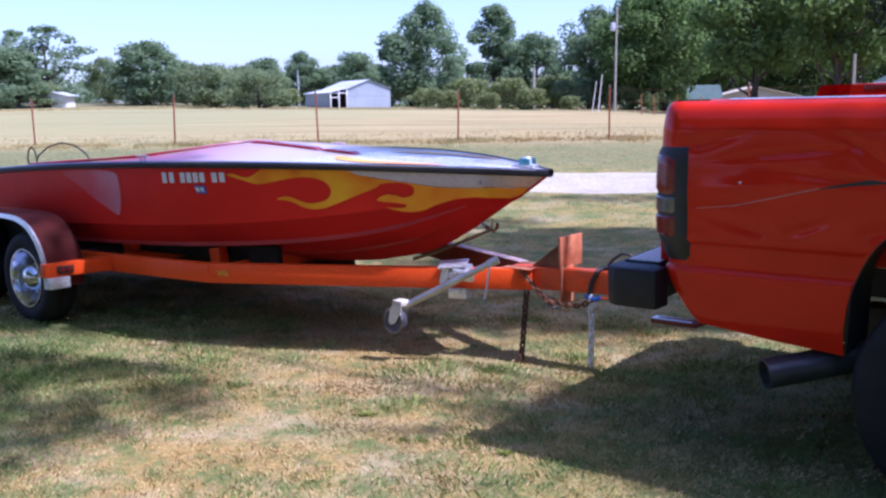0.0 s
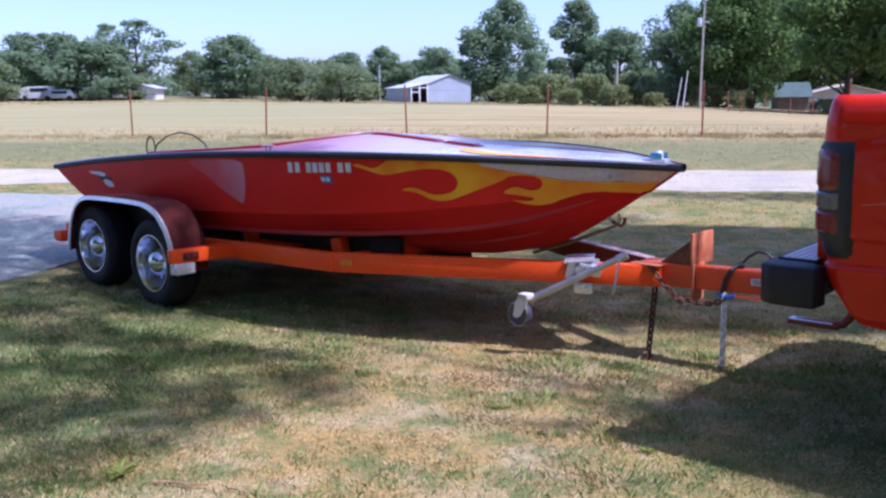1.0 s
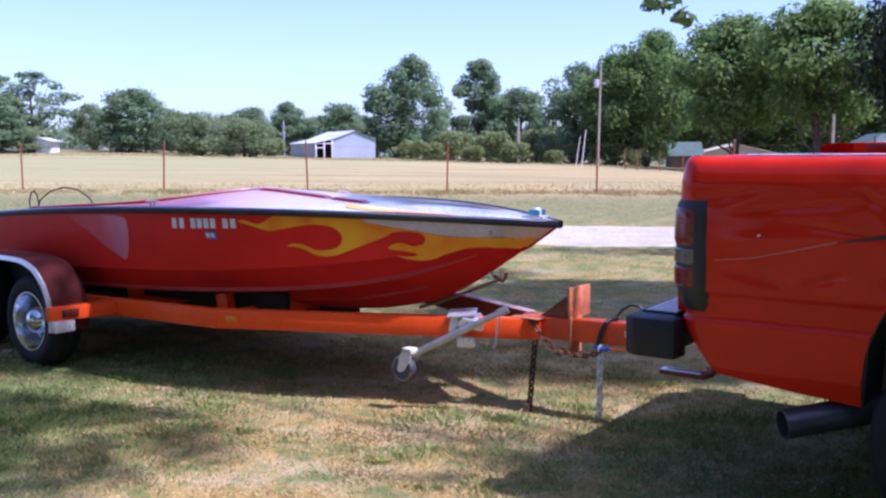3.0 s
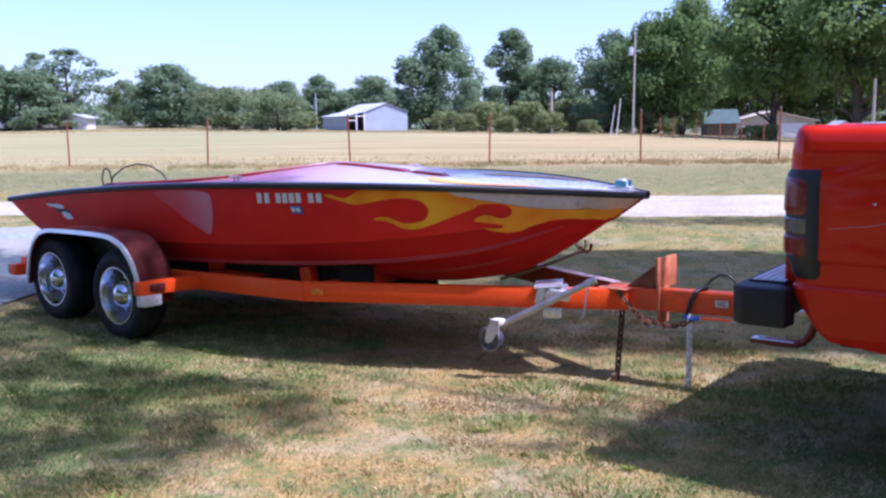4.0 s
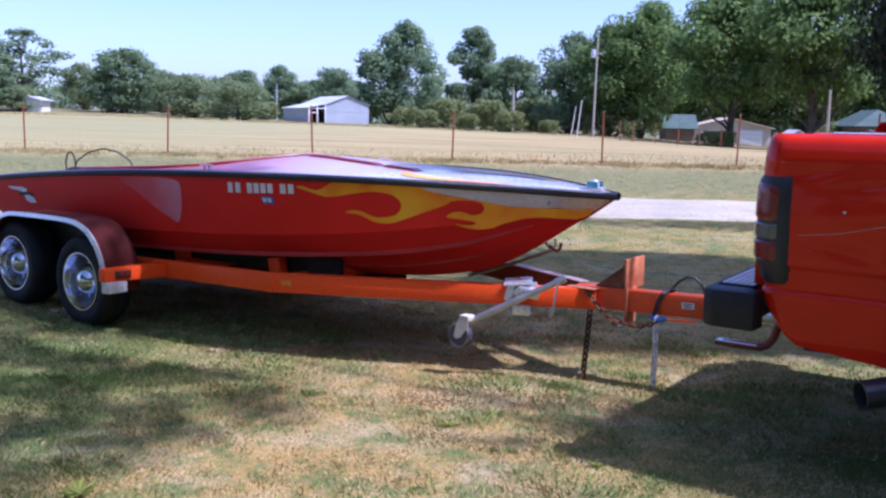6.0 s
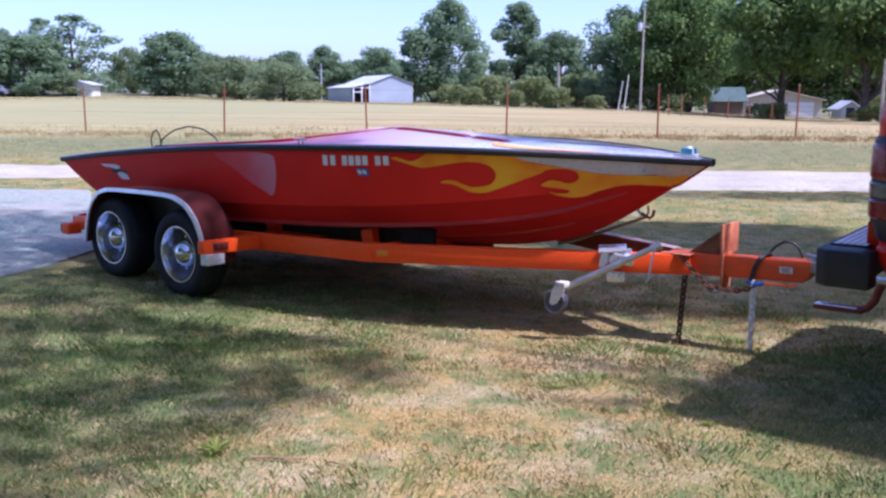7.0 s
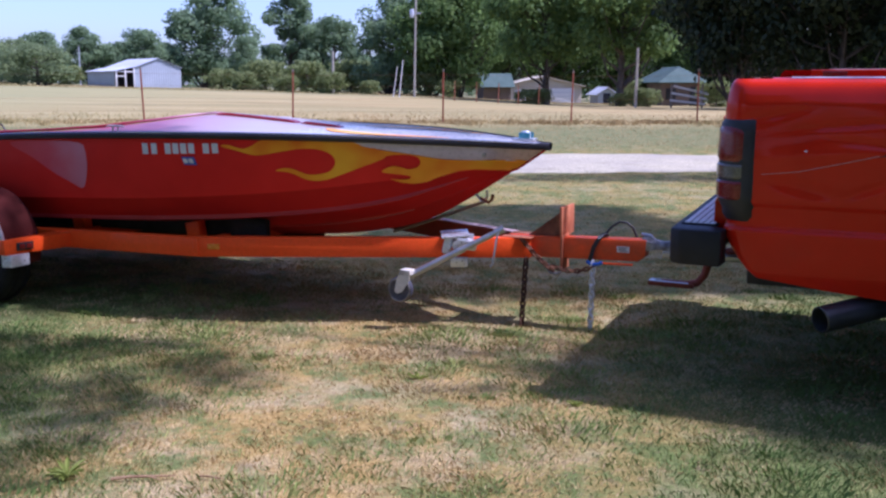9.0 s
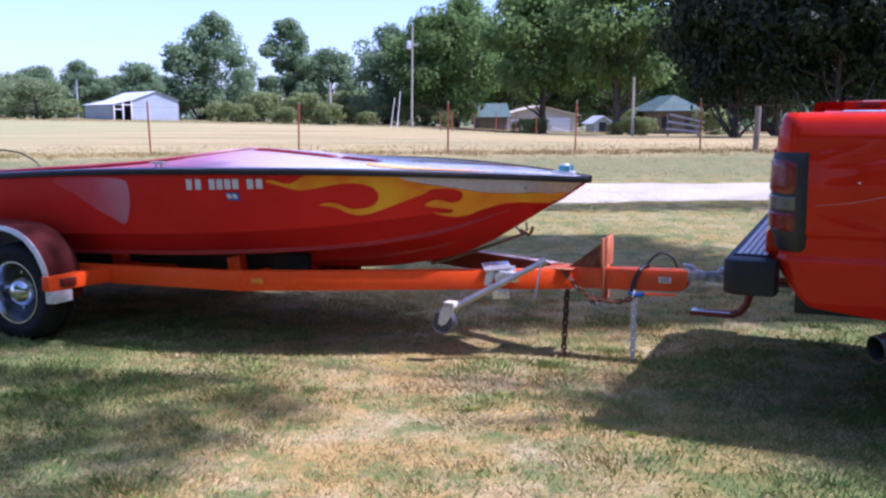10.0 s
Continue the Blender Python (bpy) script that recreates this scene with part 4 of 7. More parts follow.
def wheel(s, side, r, width, h_face, z, parent, rim_r, polished=True):
    turn = pose(0, 0, 0, 0, 0, 0 if side < 0 else 180)
    m = Matrix.Translation(L(s, side * h_face, z)) @ turn
    w = width
    bm = bmesh.new()
    prof = [(rim_r, -0.012), (rim_r + 0.012, 0.0), (rim_r + (r - rim_r) * 0.55, 0.008), (r - 0.022, -0.004), (r - 0.006, -0.022), (r, -0.040), (r, -w * 0.36), (r - 0.006, -w * 0.37), (r - 0.006, -w * 0.40), (r, -w * 0.41),
            (r, -w * 0.62), (r - 0.006, -w * 0.63), (r - 0.006, -w * 0.66), (r, -w * 0.67), (r, -w + 0.040), (r - 0.022, -w + 0.004), (rim_r + 0.01, -w), (rim_r, -w + 0.015)]
    lathe(bm, prof, 48, "Y", m, False)
    tyre = part("wheel", bm, TYRE, parent, "black road tyre", 40)
    bm = bmesh.new()
    dish = [(rim_r + 0.004, -0.006), (rim_r + 0.002, 0.004), (rim_r - 0.008, 0.003), (rim_r - 0.012, -0.010), (rim_r - 0.020, -0.050), (rim_r - 0.026, -0.112), (rim_r - 0.034, -0.128)]
    lathe(bm, dish, 40, "Y", m, False)
    rim = part("rim", bm, WHEELCHROME if polished else BLACK, tyre, "deep polished alloy rim" if polished else "dark steel rim", 30)
    # centre coloured dark for the shade and dark reflections deep in the dish
    bm = bmesh.new()
    lathe(bm, [(rim_r - 0.030, -0.120), (0.13, -0.116), (0.105, -0.104), (0.0, -0.100)], 32, "Y", m, False)
    part("wheel_centre", bm, EXHAUST, rim, "wheel centre coloured dark for the shade in the dish")
    bm = bmesh.new()
    lathe(bm, [(0.092, -0.104), (0.092, -0.070), (0.0895, -0.052), (0.082, -0.034), (0.070, -0.018), (0.053, -0.004), (0.033, 0.005), (0.012, 0.0095), (0.0, 0.010)], 32, "Y", m)
    part("hub_cap", bm, ALLOY, rim, "domed chrome hub cap", 70)
    for k in range(5):
        q = 2 * math.pi * k / 5
        bm = bmesh.new()
        lathe(bm, [(0.0, -0.086), (0.010, -0.088), (0.012, -0.116)], 8, "Y", m @ Matrix.Translation((0.116 * math.cos(q), 0, 0.116 * math.sin(q))))
        part("lug_nut", bm, CHROME, rim)
    return tyre


for side in (1, -1):
    for s, z in ((3.64, 0.334), (4.45, 0.376)):
        wheel(s, side, 0.306, 0.205, 1.225, z, trailer, 0.192)


def fender(side):
    path = [(3.30, 0.30), (3.302, 0.40), (3.32, 0.50), (3.375, 0.60), (3.475, 0.695), (3.62, 0.745), (3.88, 0.752), (4.3, 0.748), (4.42, 0.742), (4.52, 0.715), (4.61, 0.65), (4.67, 0.56), (4.71, 0.45), (4.735, 0.33)]
    f0, f1 = smooth_line([(k, p[0]) for k, p in enumerate(path)]), smooth_line([(k, p[1]) for k, p in enumerate(path)])
    qs = np.linspace(0, 13, 60)
    bm = bmesh.new()
    grid_mesh([[L(f0(q), side * h, f1(q) - 0.006 * (h > 1.25)) for h in (1.01, 1.04, 1.12, 1.20, 1.255, 1.27)] for q in qs], bm)
    body = part("fender", thick(bm, 0.006), FENDER, trailer, "maroon tandem fender with a bright edge")
    bm = bmesh.new()
    rows = []
    for q in qs:
        a, b = f0(q), f1(q)
        da, db = f0(min(q + 0.05, 13)) - f0(max(q - 0.05, 0)), f1(min(q + 0.05, 13)) - f1(max(q - 0.05, 0))
        n = math.hypot(da, db)
        ia, ib = db / n, -da / n
        ia, ib = (ia, ib) if (4.0 - a) * ia + (0.3 - b) * ib > 0 else (-ia, -ib)
        rows.append([L(a - 0.006 * ia, side * 1.259, b - 0.006 * ib), L(a - 0.008 * ia, side * 1.274, b - 0.008 * ib), L(a + 0.020 * ia, side * 1.280, b + 0.020 * ib), L(a + 0.020 * ia, side * 1.266, b + 0.020 * ib)])
    grid_mesh(rows, bm, None, True)
    bmesh.ops.recalc_face_normals(bm, faces=bm.faces)
    part("fender_trim", bm, TRIM, body, "bright metal trim round the fender edge")
    bm = bmesh.new()
    grid_mesh([[L(f0(q), side * 1.012, f1(q)), L(f0(q), side * 1.012, 0.33)] for q in qs], bm)
    part("fender_skirt", thick(bm, 0.005), BLACK, body, "dark inner fender wall")
    bm = bmesh.new()
    prism(bm, [(3.34, 1.288), (3.282, 1.288), (3.245, 1.10), (3.19, 0.872), (3.34, 0.872)], 0.088, lambda a, c, e: L(a, side * c, 0.374 + e))
    bmesh.ops.bevel(bm, geom=bm.edges[:], offset=0.005, segments=2, affect="EDGES", profile=0.5)
    step_ = part("fender_step", bm, ORANGE, trailer, "short orange step braced out to the fender")
    m = Matrix(((0.193, 0.981, 0, -3.2578), (side * 0.981, -side * 0.193, 0, -side * 1.165), (0, 0, 1, 0.418), (0, 0, 0, 1)))
    bm = bmesh.new()
    box(bm, (-0.052, 0.001, -0.024), (0.052, 0.012, 0.024), 0.003, m)
    bmesh.ops.recalc_face_normals(bm, faces=bm.faces)
    marker = part("marker_light", bm, BLACK, step_, "dark red marker light in a black frame")
    bm = bmesh.new()
    for x in (-0.022, 0.022):
        box(bm, (x - 0.018, 0.0125, -0.015), (x + 0.018, 0.019, 0.015), 0.003, m)
    bmesh.ops.recalc_face_normals(bm, faces=bm.faces)
    part("lens", bm, LENSRED, marker, "dark red lens")
    bm = bmesh.new()
    box(bm, tuple(L(3.33, max(side * 1.135, side * 1.272), 0.30)), tuple(L(3.255, min(side * 1.135, side * 1.272), 0.372)), 0.004)
    part("step_plate", bm, TRIM, step_, "bright plate under the step")


for side in (1, -1):
    fender(side)


CASTER = surface("caster_rubber", (0.035, 0.035, 0.05), (0.07, 0.07, 0.09), 0.5, 0, 20)


OLDZINC = surface("stained_zinc", (0.10, 0.085, 0.075), (0.42, 0.40, 0.38), 0.45, 0.7, 28, 0.3, 0, 90)


def tongue_gear():
    # side marker lamps
    for side in (1, -1):
        bm = bmesh.new()
        c = L(2.12, side * 0.826, 0.447)
        m = Matrix.Translation(c) @ pose(0, 0, 0, 0, 0, side * 24.3)
        box(bm, (-0.035, -0.007, -0.017), (0.035, 0.007, 0.017), 0.004, m)
        part("amber_marker", bm, AMBER, trailer, "amber side marker")
    # bow stop
    bm = bmesh.new()
    box(bm, (-0.276, -0.066, 0.335), (-0.264, 0.062, 0.535), 0.003)
    box(bm, (-0.274, -0.066, 0.530), (-0.259, 0.165, 0.70), 0.004, pose(0, 0, 0, 0, -1.0, 0))
    part("bow_stop", bm, RUST_ORANGE, trailer, "rusty orange upright stop plate")
    bm = bmesh.new()
    prism(bm, [(-0.293, 0.665), (-0.293, 0.508), (-0.50, 0.508)], 0.014, lambda a, b, c: Vector((a, c - 0.007, b)))
    part("gusset", bm, RUST, trailer, "rusty triangular gusset")
    # coupler
    bm = bmesh.new()
    rows = []
    for x, w, zt, zb in ((0.18, 0.040, 0.548, 0.475), (0.215, 0.040, 0.550, 0.480), (0.25, 0.034, 0.540, 0.488), (0.29, 0.030, 0.532, 0.490), (0.33, 0.042, 0.538, 0.486), (0.38, 0.050, 0.540, 0.482), (0.43, 0.042, 0.535, 0.486), (0.455, 0.02, 0.525, 0.49)):
        rows.append([(x, -w, zb), (x, -w, zt - 0.02), (x, -w * 0.6, zt), (x, w * 0.6, zt), (x, w, zt - 0.02), (x, w, zb)])
    grid_mesh(rows, bm, None, True)
    bm.faces.new([bm.verts.new(p) for p in rows[0]])
    bm.faces.new([bm.verts.new(p) for p in rows[-1]])
    bmesh.ops.remove_doubles(bm, verts=bm.verts, dist=1e-5)
    bmesh.ops.recalc_face_normals(bm, faces=bm.faces)
    coupler = part("coupler", bm, OLDZINC, trailer, "dull rust-stained ball coupler")
    bm = bmesh.new()
    sweep(bm, [(0.25, 0, 0.53), (0.22, 0, 0.56), (0.17, 0, 0.565)], 0.010, 8)
    part("latch", bm, ZINC, coupler)
    bm = bmesh.new()
    beam(bm, (0.045, -0.0445, 0.478), (0.115, -0.0445, 0.480), 0.003, 0.034, 0.001)
    label_ = part("white_label", bm, PAINTWHITE, trailer, "small white label on the tongue")
    for z, x0, x1 in ((0.488, 0.053, 0.107), (0.479, 0.053, 0.096), (0.470, 0.060, 0.107)):
        bm = bmesh.new()
        beam(bm, (x0, -0.0462, z), (x1, -0.0462, z + 0.0015), 0.0012, 0.0045, 0.0002)
        part("print_bar", bm, RUST, label_, "dull red bar of print")
    # jack, swung up alongside
    top, foot = L(0.560, 0.25, 0.575), L(1.045, 0.47, 0.300)
    d = (foot - top).normalized()
    bm = bmesh.new()
    sweep(bm, [top, foot], 0.0175, 16)
    sweep(bm, [top + d * 0.24, foot - d * 0.0], 0.0205, 16)
    sweep(bm, [top - d * 0.012, top + d * 0.045], 0.0235, 16)
    jack = part("jack_tube", bm, ZINC, trailer, "zinc tongue jack swung up to stow")
    bm = bmesh.new()
    sweep(bm, [top + d * 0.03 + Vector((0.02, -0.03, 0)), top + d * 0.05 + Vector((0.03, -0.035, -0.03)), top + d * 0.06 + Vector((0.02, -0.035, -0.16)), top + d * 0.075 + Vector((0.02, -0.035, -0.17))], 0.006, 8)
    part("crank_handle", bm, ZINC, jack)
    bm = bmesh.new()
    c = L(1.075, 0.49, 0.232)
    for off in (-0.030, 0.030):
        out = [(-0.02, 0.115), (0.035, 0.10), (0.05, 0.06), (0.025, -0.01), (0.0, -0.022), (-0.022, -0.01), (-0.032, 0.06)]
        prism(bm, out, 0.005, lambda a, b, e: c + Vector((a + 0.32 * b, off + e, b)))
    box(bm, tuple(c + Vector((0.008, -0.030, 0.085))), tuple(c + Vector((0.072, 0.033, 0.118))), 0.004)
    part("caster_fork", bm, CREAM, jack, "cream caster fork")
    bm = bmesh.new()
    lathe(bm, [(0.0, -0.020), (0.054, -0.020), (0.060, -0.022), (0.072, -0.018), (0.074, -0.010), (0.074, 0.010), (0.072, 0.018), (0.060, 0.022), (0.054, 0.020), (0.0, 0.020)], 28, "Y", Matrix.Translation(c))
    caster = part("caster_wheel", bm, CASTER, jack, "dark grey caster wheel")
    bm = bmesh.new()
    for e in (-1, 1):
        lathe(bm, [(0.061, e * 0.0225), (0.064, e * 0.0245), (0.070, e * 0.0215), (0.071, e * 0.0190)], 28, "Y", Matrix.Translation(c), False)
    part("worn_rim", bm, OLDZINC, caster, "pale scuffed rim")
    bm = bmesh.new()
    c2 = L(0.83, 0.235, 0.47)
    m = Matrix.Translation(c2) @ pose(0, 0, 0, 0, 0, 24.3)
    box(bm, (-0.095, -0.008, -0.075), (0.085, 0.006, 0.062), 0.005, m)
    box(bm, (-0.100, -0.052, 0.048), (0.060, 0.090, 0.060), 0.004, m @ pose(0, 0, 0.004, 7, -4, 5))
    box(bm, (-0.030, -0.060, -0.010), (0.095, -0.012, 0.052), 0.012, m @ pose(0, 0, 0, 12, 10, 8))
    box(bm, (-0.085, -0.045, -0.070), (-0.035, -0.004, 0.046), 0.010, m @ pose(0, 0, 0, -6, 12, -9))
    box(bm, (-0.050, -0.034, -0.130), (0.050, -0.006, -0.070), 0.008, m)
    lathe(bm, [(0.0, -0.060), (0.034, -0.060), (0.040, -0.048), (0.040, -0.006)], 20, "Y", m)
    part("jack_bracket", bm, TRIM, trailer, "crumpled zinc jack bracket bolted to the beam")


tongue_gear()


DARKRUST = surface("dark_rust", (0.030, 0.014, 0.008), (0.12, 0.05, 0.025), 0.8, 0.2, 30, 0.4, 0, 90)


def chain(name, a, b, mat, label, sag=0.0, r=0.0042, link=0.030):
    a, b = Vector(a), Vector(b)
    n = max(int((b - a).length * (1 + sag) / (link * 0.72)), 3)
    bm = bmesh.new()
    pts = [a.lerp(b, k / n) - Vector((0, 0, sag * 4 * (k / n) * (1 - k / n))) for k in range(n + 1)]
    for k in range(n):
        p, q = pts[k], pts[k + 1]
        d = (q - p).normalized()
        u = d.cross(Vector((0.3, 1, 0.2))).normalized()
        v = d.cross(u)
        w = u if k % 2 else v
        c = (p + q) / 2
        ring = [c + d * (link / 2) * math.cos(t) * 1.05 + w * link * 0.30 * math.sin(t) for t in (2 * math.pi * j / 10 for j in range(10))]
        sweep(bm, ring, r, 6, closed=True)
    return part(name, bm, mat, trailer, label)


chain("safety_chain", L(0.475, 0.08, 0.392), L(0.475, 0.14, 0.01), DARKRUST, "dark rusty chain hanging to the grass", 0, 0.0070, 0.046)
chain("safety_chain", L(0.085, 0.06, 0.40), L(0.09, 0.06, 0.015), TRIM, "bright chain hanging to the grass", 0, 0.0072, 0.046)
chain("slack_chain", L(0.50, 0.10, 0.51), L(0.31, 0.09, 0.335), RUST, "rusty chain draped over the tongue", 0.012, 0.0060, 0.036)
chain("slack_chain", L(0.32, 0.075, 0.36), L(0.08, 0.065, 0.375), RUST, "rusty chain draped over the tongue", 0.03, 0.0060, 0.036)


def cords():
    bm = bmesh.new()
    sweep(bm, [L(0.335, 0.075, 0.375), L(0.345, 0.085, 0.345), L(0.325, 0.090, 0.322), L(0.285, 0.090, 0.318), L(0.262, 0.088, 0.330)], 0.0075, 8)
    part("chain_hook", bm, OLDZINC, trailer, "dull steel hook at the end of the slack chain")
    bm = bmesh.new()
    sweep(bm, [L(0.105, 0.05, 0.385), L(0.10, 0.058, 0.42), L(0.085, 0.058, 0.48), L(0.06, 0.052, 0.528), L(0.045, 0.02, 0.545), L(0.03, -0.02, 0.545)], 0.0125, 10)
    part("wiring_loom", bm, CABLE, trailer, "taped black wiring over the tongue")
    bm = bmesh.new()
    sweep(bm, [L(0.04, -0.02, 0.548), L(0.01, -0.035, 0.590), L(-0.03, -0.05, 0.618), L(-0.07, -0.06, 0.615), L(-0.105, -0.07, 0.585), L(-0.125, -0.075, 0.535)], 0.007, 8)
    part("wiring_loop", bm, CABLE, trailer, "black wiring loop to the truck")
    bm = bmesh.new()
    sweep(bm, [L(0.12, 0.062, 0.40), L(0.09, 0.068, 0.385), L(0.05, 0.066, 0.388), L(0.03, 0.064, 0.40)], 0.011, 8)
    part("wire_splice", bm, BLUE, trailer, "blue taped splice")
    bm = bmesh.new()
    sweep(bm, [L(0.05, 0.062, 0.395), L(-0.14, 0.058, 0.40)], 0.006, 8)
    part("brake_rod", bm, ORANGE, trailer, "thin orange rod below the tongue")
    bm = bmesh.new()
    sweep(bm, [L(0.76, 0.0, 0.70), L(1.02, -0.05, 0.60), L(1.30, -0.10, 0.50), L(1.45, -0.13, 0.455)], 0.010, 8)
    part("winch_strap", bm, WOOD, trailer, "grey tie-down strap from the bow eye")
    bm = bmesh.new()
    sweep(bm, [L(0.80, 0.0, 0.715), L(0.745, 0.0, 0.690), L(0.725, 0.0, 0.71), L(0.72, 0.0, 0.74)], 0.010, 8)
    part("strap_hook", bm, RUST, trailer, "dark strap hook")


cords()


# ---- truck ----
TRUCK = RIG @ pose(0, -1.0, 0, 1.9, 0, 0) @ pose(0, 1.0, 0)
truck = thing("pickup_truck", TRUCK, "red pickup truck with a black step bumper parked on the grass", "truck")
HM, REAR = 1.04, -0.715
ARCH, ARCH_W, ARCH_T = 1.925, 0.52, 1.05
INSET = smooth_line([(0.44, 0.130), (0.52, 0.082), (0.60, 0.044), (0.72, 0.024), (0.775, 0.017), (0.783, 0.019), (0.79, 0.034), (0.86, 0.022), (0.882, 0.018), (0.892, 0.004), (0.91, 0.002), (1.0, 0.0), (1.12, 0.002), (1.22, 0.009), (1.305, 0.013), (1.315, 0.016), (1.345, 0.024), (1.372, 0.035), (1.390, 0.052), (1.402, 0.085)], 11)
# shallow dents of the bed side: place along, height, half-lengths, slope, depth
DENTS = [(0.93, 1.255, 0.09, 0.016, 0.25, 0.009), (1.24, 1.222, 0.17, 0.011, 0.10, 0.010), (1.50, 1.21, 0.10, 0.018, -0.7, 0.010), (1.05, 0.965, 0.13, 0.028, -0.2, 0.010), (1.30, 0.970, 0.07, 0.015, 0.45, 0.009), (1.52, 0.965, 0.05, 0.024, 0.3, 0.009), (1.19, 0.975, 0.012, 0.06, 0.0, -0.006), (1.10, 1.10, 0.22, 0.03, 0.1, -0.006), (1.36, 1.14, 0.16, 0.014, -0.12, 0.007)]


def dent(s, z):
    return sum(a * math.exp(-((s - s0) / ls) ** 2 - ((z - z0 - k * (s - s0)) / lz) ** 2) for s0, z0, ls, lz, k, a in DENTS)



def rear_edge(z):
    """How far forward the rear corner lies at a height."""
    return 0.13 * (max(0.80 - z, 0) / 0.25) ** 1.8 + 0.012 * max(z - 1.22, 0) / 0.18


def body_point(d, z, off=0.0, side=1):
    """A place on the bed's skin: d runs from the tailgate round the corner and forward along the side."""
    r = 0.11
    arc = r * math.pi / 2
    if d < 0:
        p, n = (0.0, HM - r + d), (1, 0)
    elif d < arc:
        q = d / r
        p, n = (r - r * math.cos(q), HM - r + r * math.sin(q)), (math.cos(q), math.sin(q))
    else:
        p, n = (r + d - arc, HM), (0, 1)
    top = min(max((z - 1.15) / 0.12, 0), 1)
    k = off - INSET(z) * (1 - 0.6 * top * n[0]) - (dent(d + 0.11 - 0.11 * math.pi / 2 - REAR, z) if side > 0 else 0.0)
    fwd, h = p[0] - n[0] * k, p[1] + n[1] * k
    return Vector((-REAR + 0.016 + fwd + rear_edge(z) * max(1 - d / 0.5, 0), -side * h, z))


def d_at(s):
    return s + REAR - 0.11 + 0.11 * math.pi / 2


def side_bottom(s):
    base = 0.575 - 0.065 * min(max((s - 0.75) / 0.65, 0), 1)
    q = abs(s - ARCH) / ARCH_W
    if q < 1:
        return max(base, 0.44 + (ARCH_T - 0.44) * (1 - q ** 3.2) ** (1 / 2.6))
    return base


BED_END = 2.95
for side in (1, -1):
    ds = sorted(list(np.linspace(-0.06, 0.17, 12)) + [d_at(s) for s in np.arange(0.90, BED_END, 0.025 if side > 0 else 0.05)] + [d_at(ARCH + e * ARCH_W * q) for e in (-1, 1) for q in (0.9, 0.94, 0.97, 0.985, 0.995, 1.002)])
    rows = []
    for d in ds:
        s = d + 0.11 - 0.11 * math.pi / 2 - REAR
        lo = side_bottom(max(s, 0.75))
        rows.append([body_point(d, max(z, lo), 0, side) for z in np.linspace(0.50, 1.402, 110 if side > 0 else 50)])
    rows = rows if side > 0 else [row for row in rows if row[0].x > 0.90]
    bm = grid_mesh(rows)
    rail = [[Vector(row[-1]), Vector(row[-1]) + Vector((0, side * 0.02, 0.004)), Vector(row[-1]) + Vector((0, side * 0.09, 0.002)), Vector(row[-1]) + Vector((0, side * 0.095, -0.05)), Vector((row[-1].x, -side * 0.80, 1.33)), Vector((row[-1].x, -side * 0.80, 0.86))] for row in rows if row[-1].x > 0.92]
    grid_mesh(rail, bm)
    bmesh.ops.remove_doubles(bm, verts=bm.verts, dist=1e-4)
    bmesh.ops.recalc_face_normals(bm, faces=bm.faces)
    bed = part("bed_side", bm, TRUCKRED, truck, "glossy red bed side with dents and scratches", 28)
    # thin pale strip added to draw the sky's glint on the rail top
    bm = bmesh.new()
    cap = [row[-1] for row in rows if row[-1].x > 0.98]
    grid_mesh([[v + Vector((0, side * 0.004, 0.0035)), v + Vector((0, side * 0.016, 0.007)), v + Vector((0, side * 0.036, 0.006))] for v in cap], bm)
    bmesh.ops.recalc_face_normals(bm, faces=bm.faces)
    part("rail_cap", bm, TRIM, bed, "added pale strip for the sky glint along the bed rail")
    bm = bmesh.new()
    arch = []
    for q in np.linspace(-1, 1, 40):
        s = ARCH + ARCH_W * q * 0.999
        z = side_bottom(s)
        p = body_point(d_at(s), z, 0, side)
        arch.append([p, p + Vector((0, side * 0.28, 0))])
    grid_mesh(arch, bm)
    part("wheel_liner", thick(bm, 0.004), BLACK, bed, "dark wheel-arch liner")
    # tail lamp wraps the corner
    bm = bmesh.new()
    grid_mesh([[body_point(d, z, 0.012 if (0.0 < k < 11) and 0 < j < 15 else -0.004, side) for j, z in enumerate(np.linspace(0.805, 1.245, 16))] for k, d in enumerate(np.linspace(-0.05, 0.215, 12))], bm)
    bmesh.ops.recalc_face_normals(bm, faces=bm.faces)
    lamp = part("tail_lamp", bm, BLACK, truck, "black-framed tail lamp", 40)
    for z0, z1, mat in ((1.062, 1.212, LENSRED), (0.992, 1.055, LENSCLEAR), (0.905, 0.985, LENSRED)):
        bm = bmesh.new()
        rows = []
        zs_ = np.linspace(z0, z1, 9)
        for k, d in enumerate(np.linspace(-0.035, 0.168, 12)):
            rows.append([body_point(d, z - (0.022 * max((d - 0.10) / 0.068, 0) ** 2 if z1 > 1.2 and j > 4 else 0), 0.019 if 0 < k < 11 and 0 < j < 8 else 0.010, side) for j, z in enumerate(zs_)])
        grid_mesh(rows, bm)
        bmesh.ops.recalc_face_normals(bm, faces=bm.faces)
        part("lens", bm, mat, lamp, "ribbed red lens" if mat is LENSRED else "smoky clear reversing lens", 40)
    # stake pocket plate on the inner side of the rail
    for x in (0.99, 2.2):
        bm = bmesh.new()
        box(bm, (x, -side * 0.845 - 0.006, 1.365), (x + 0.13, -side * 0.845 + 0.006, 1.398), 0.003)
        part("stake_pocket", bm, LENSRED, bed)


def on_body(s, z, off):
    return body_point(d_at(s), z, off, 1)


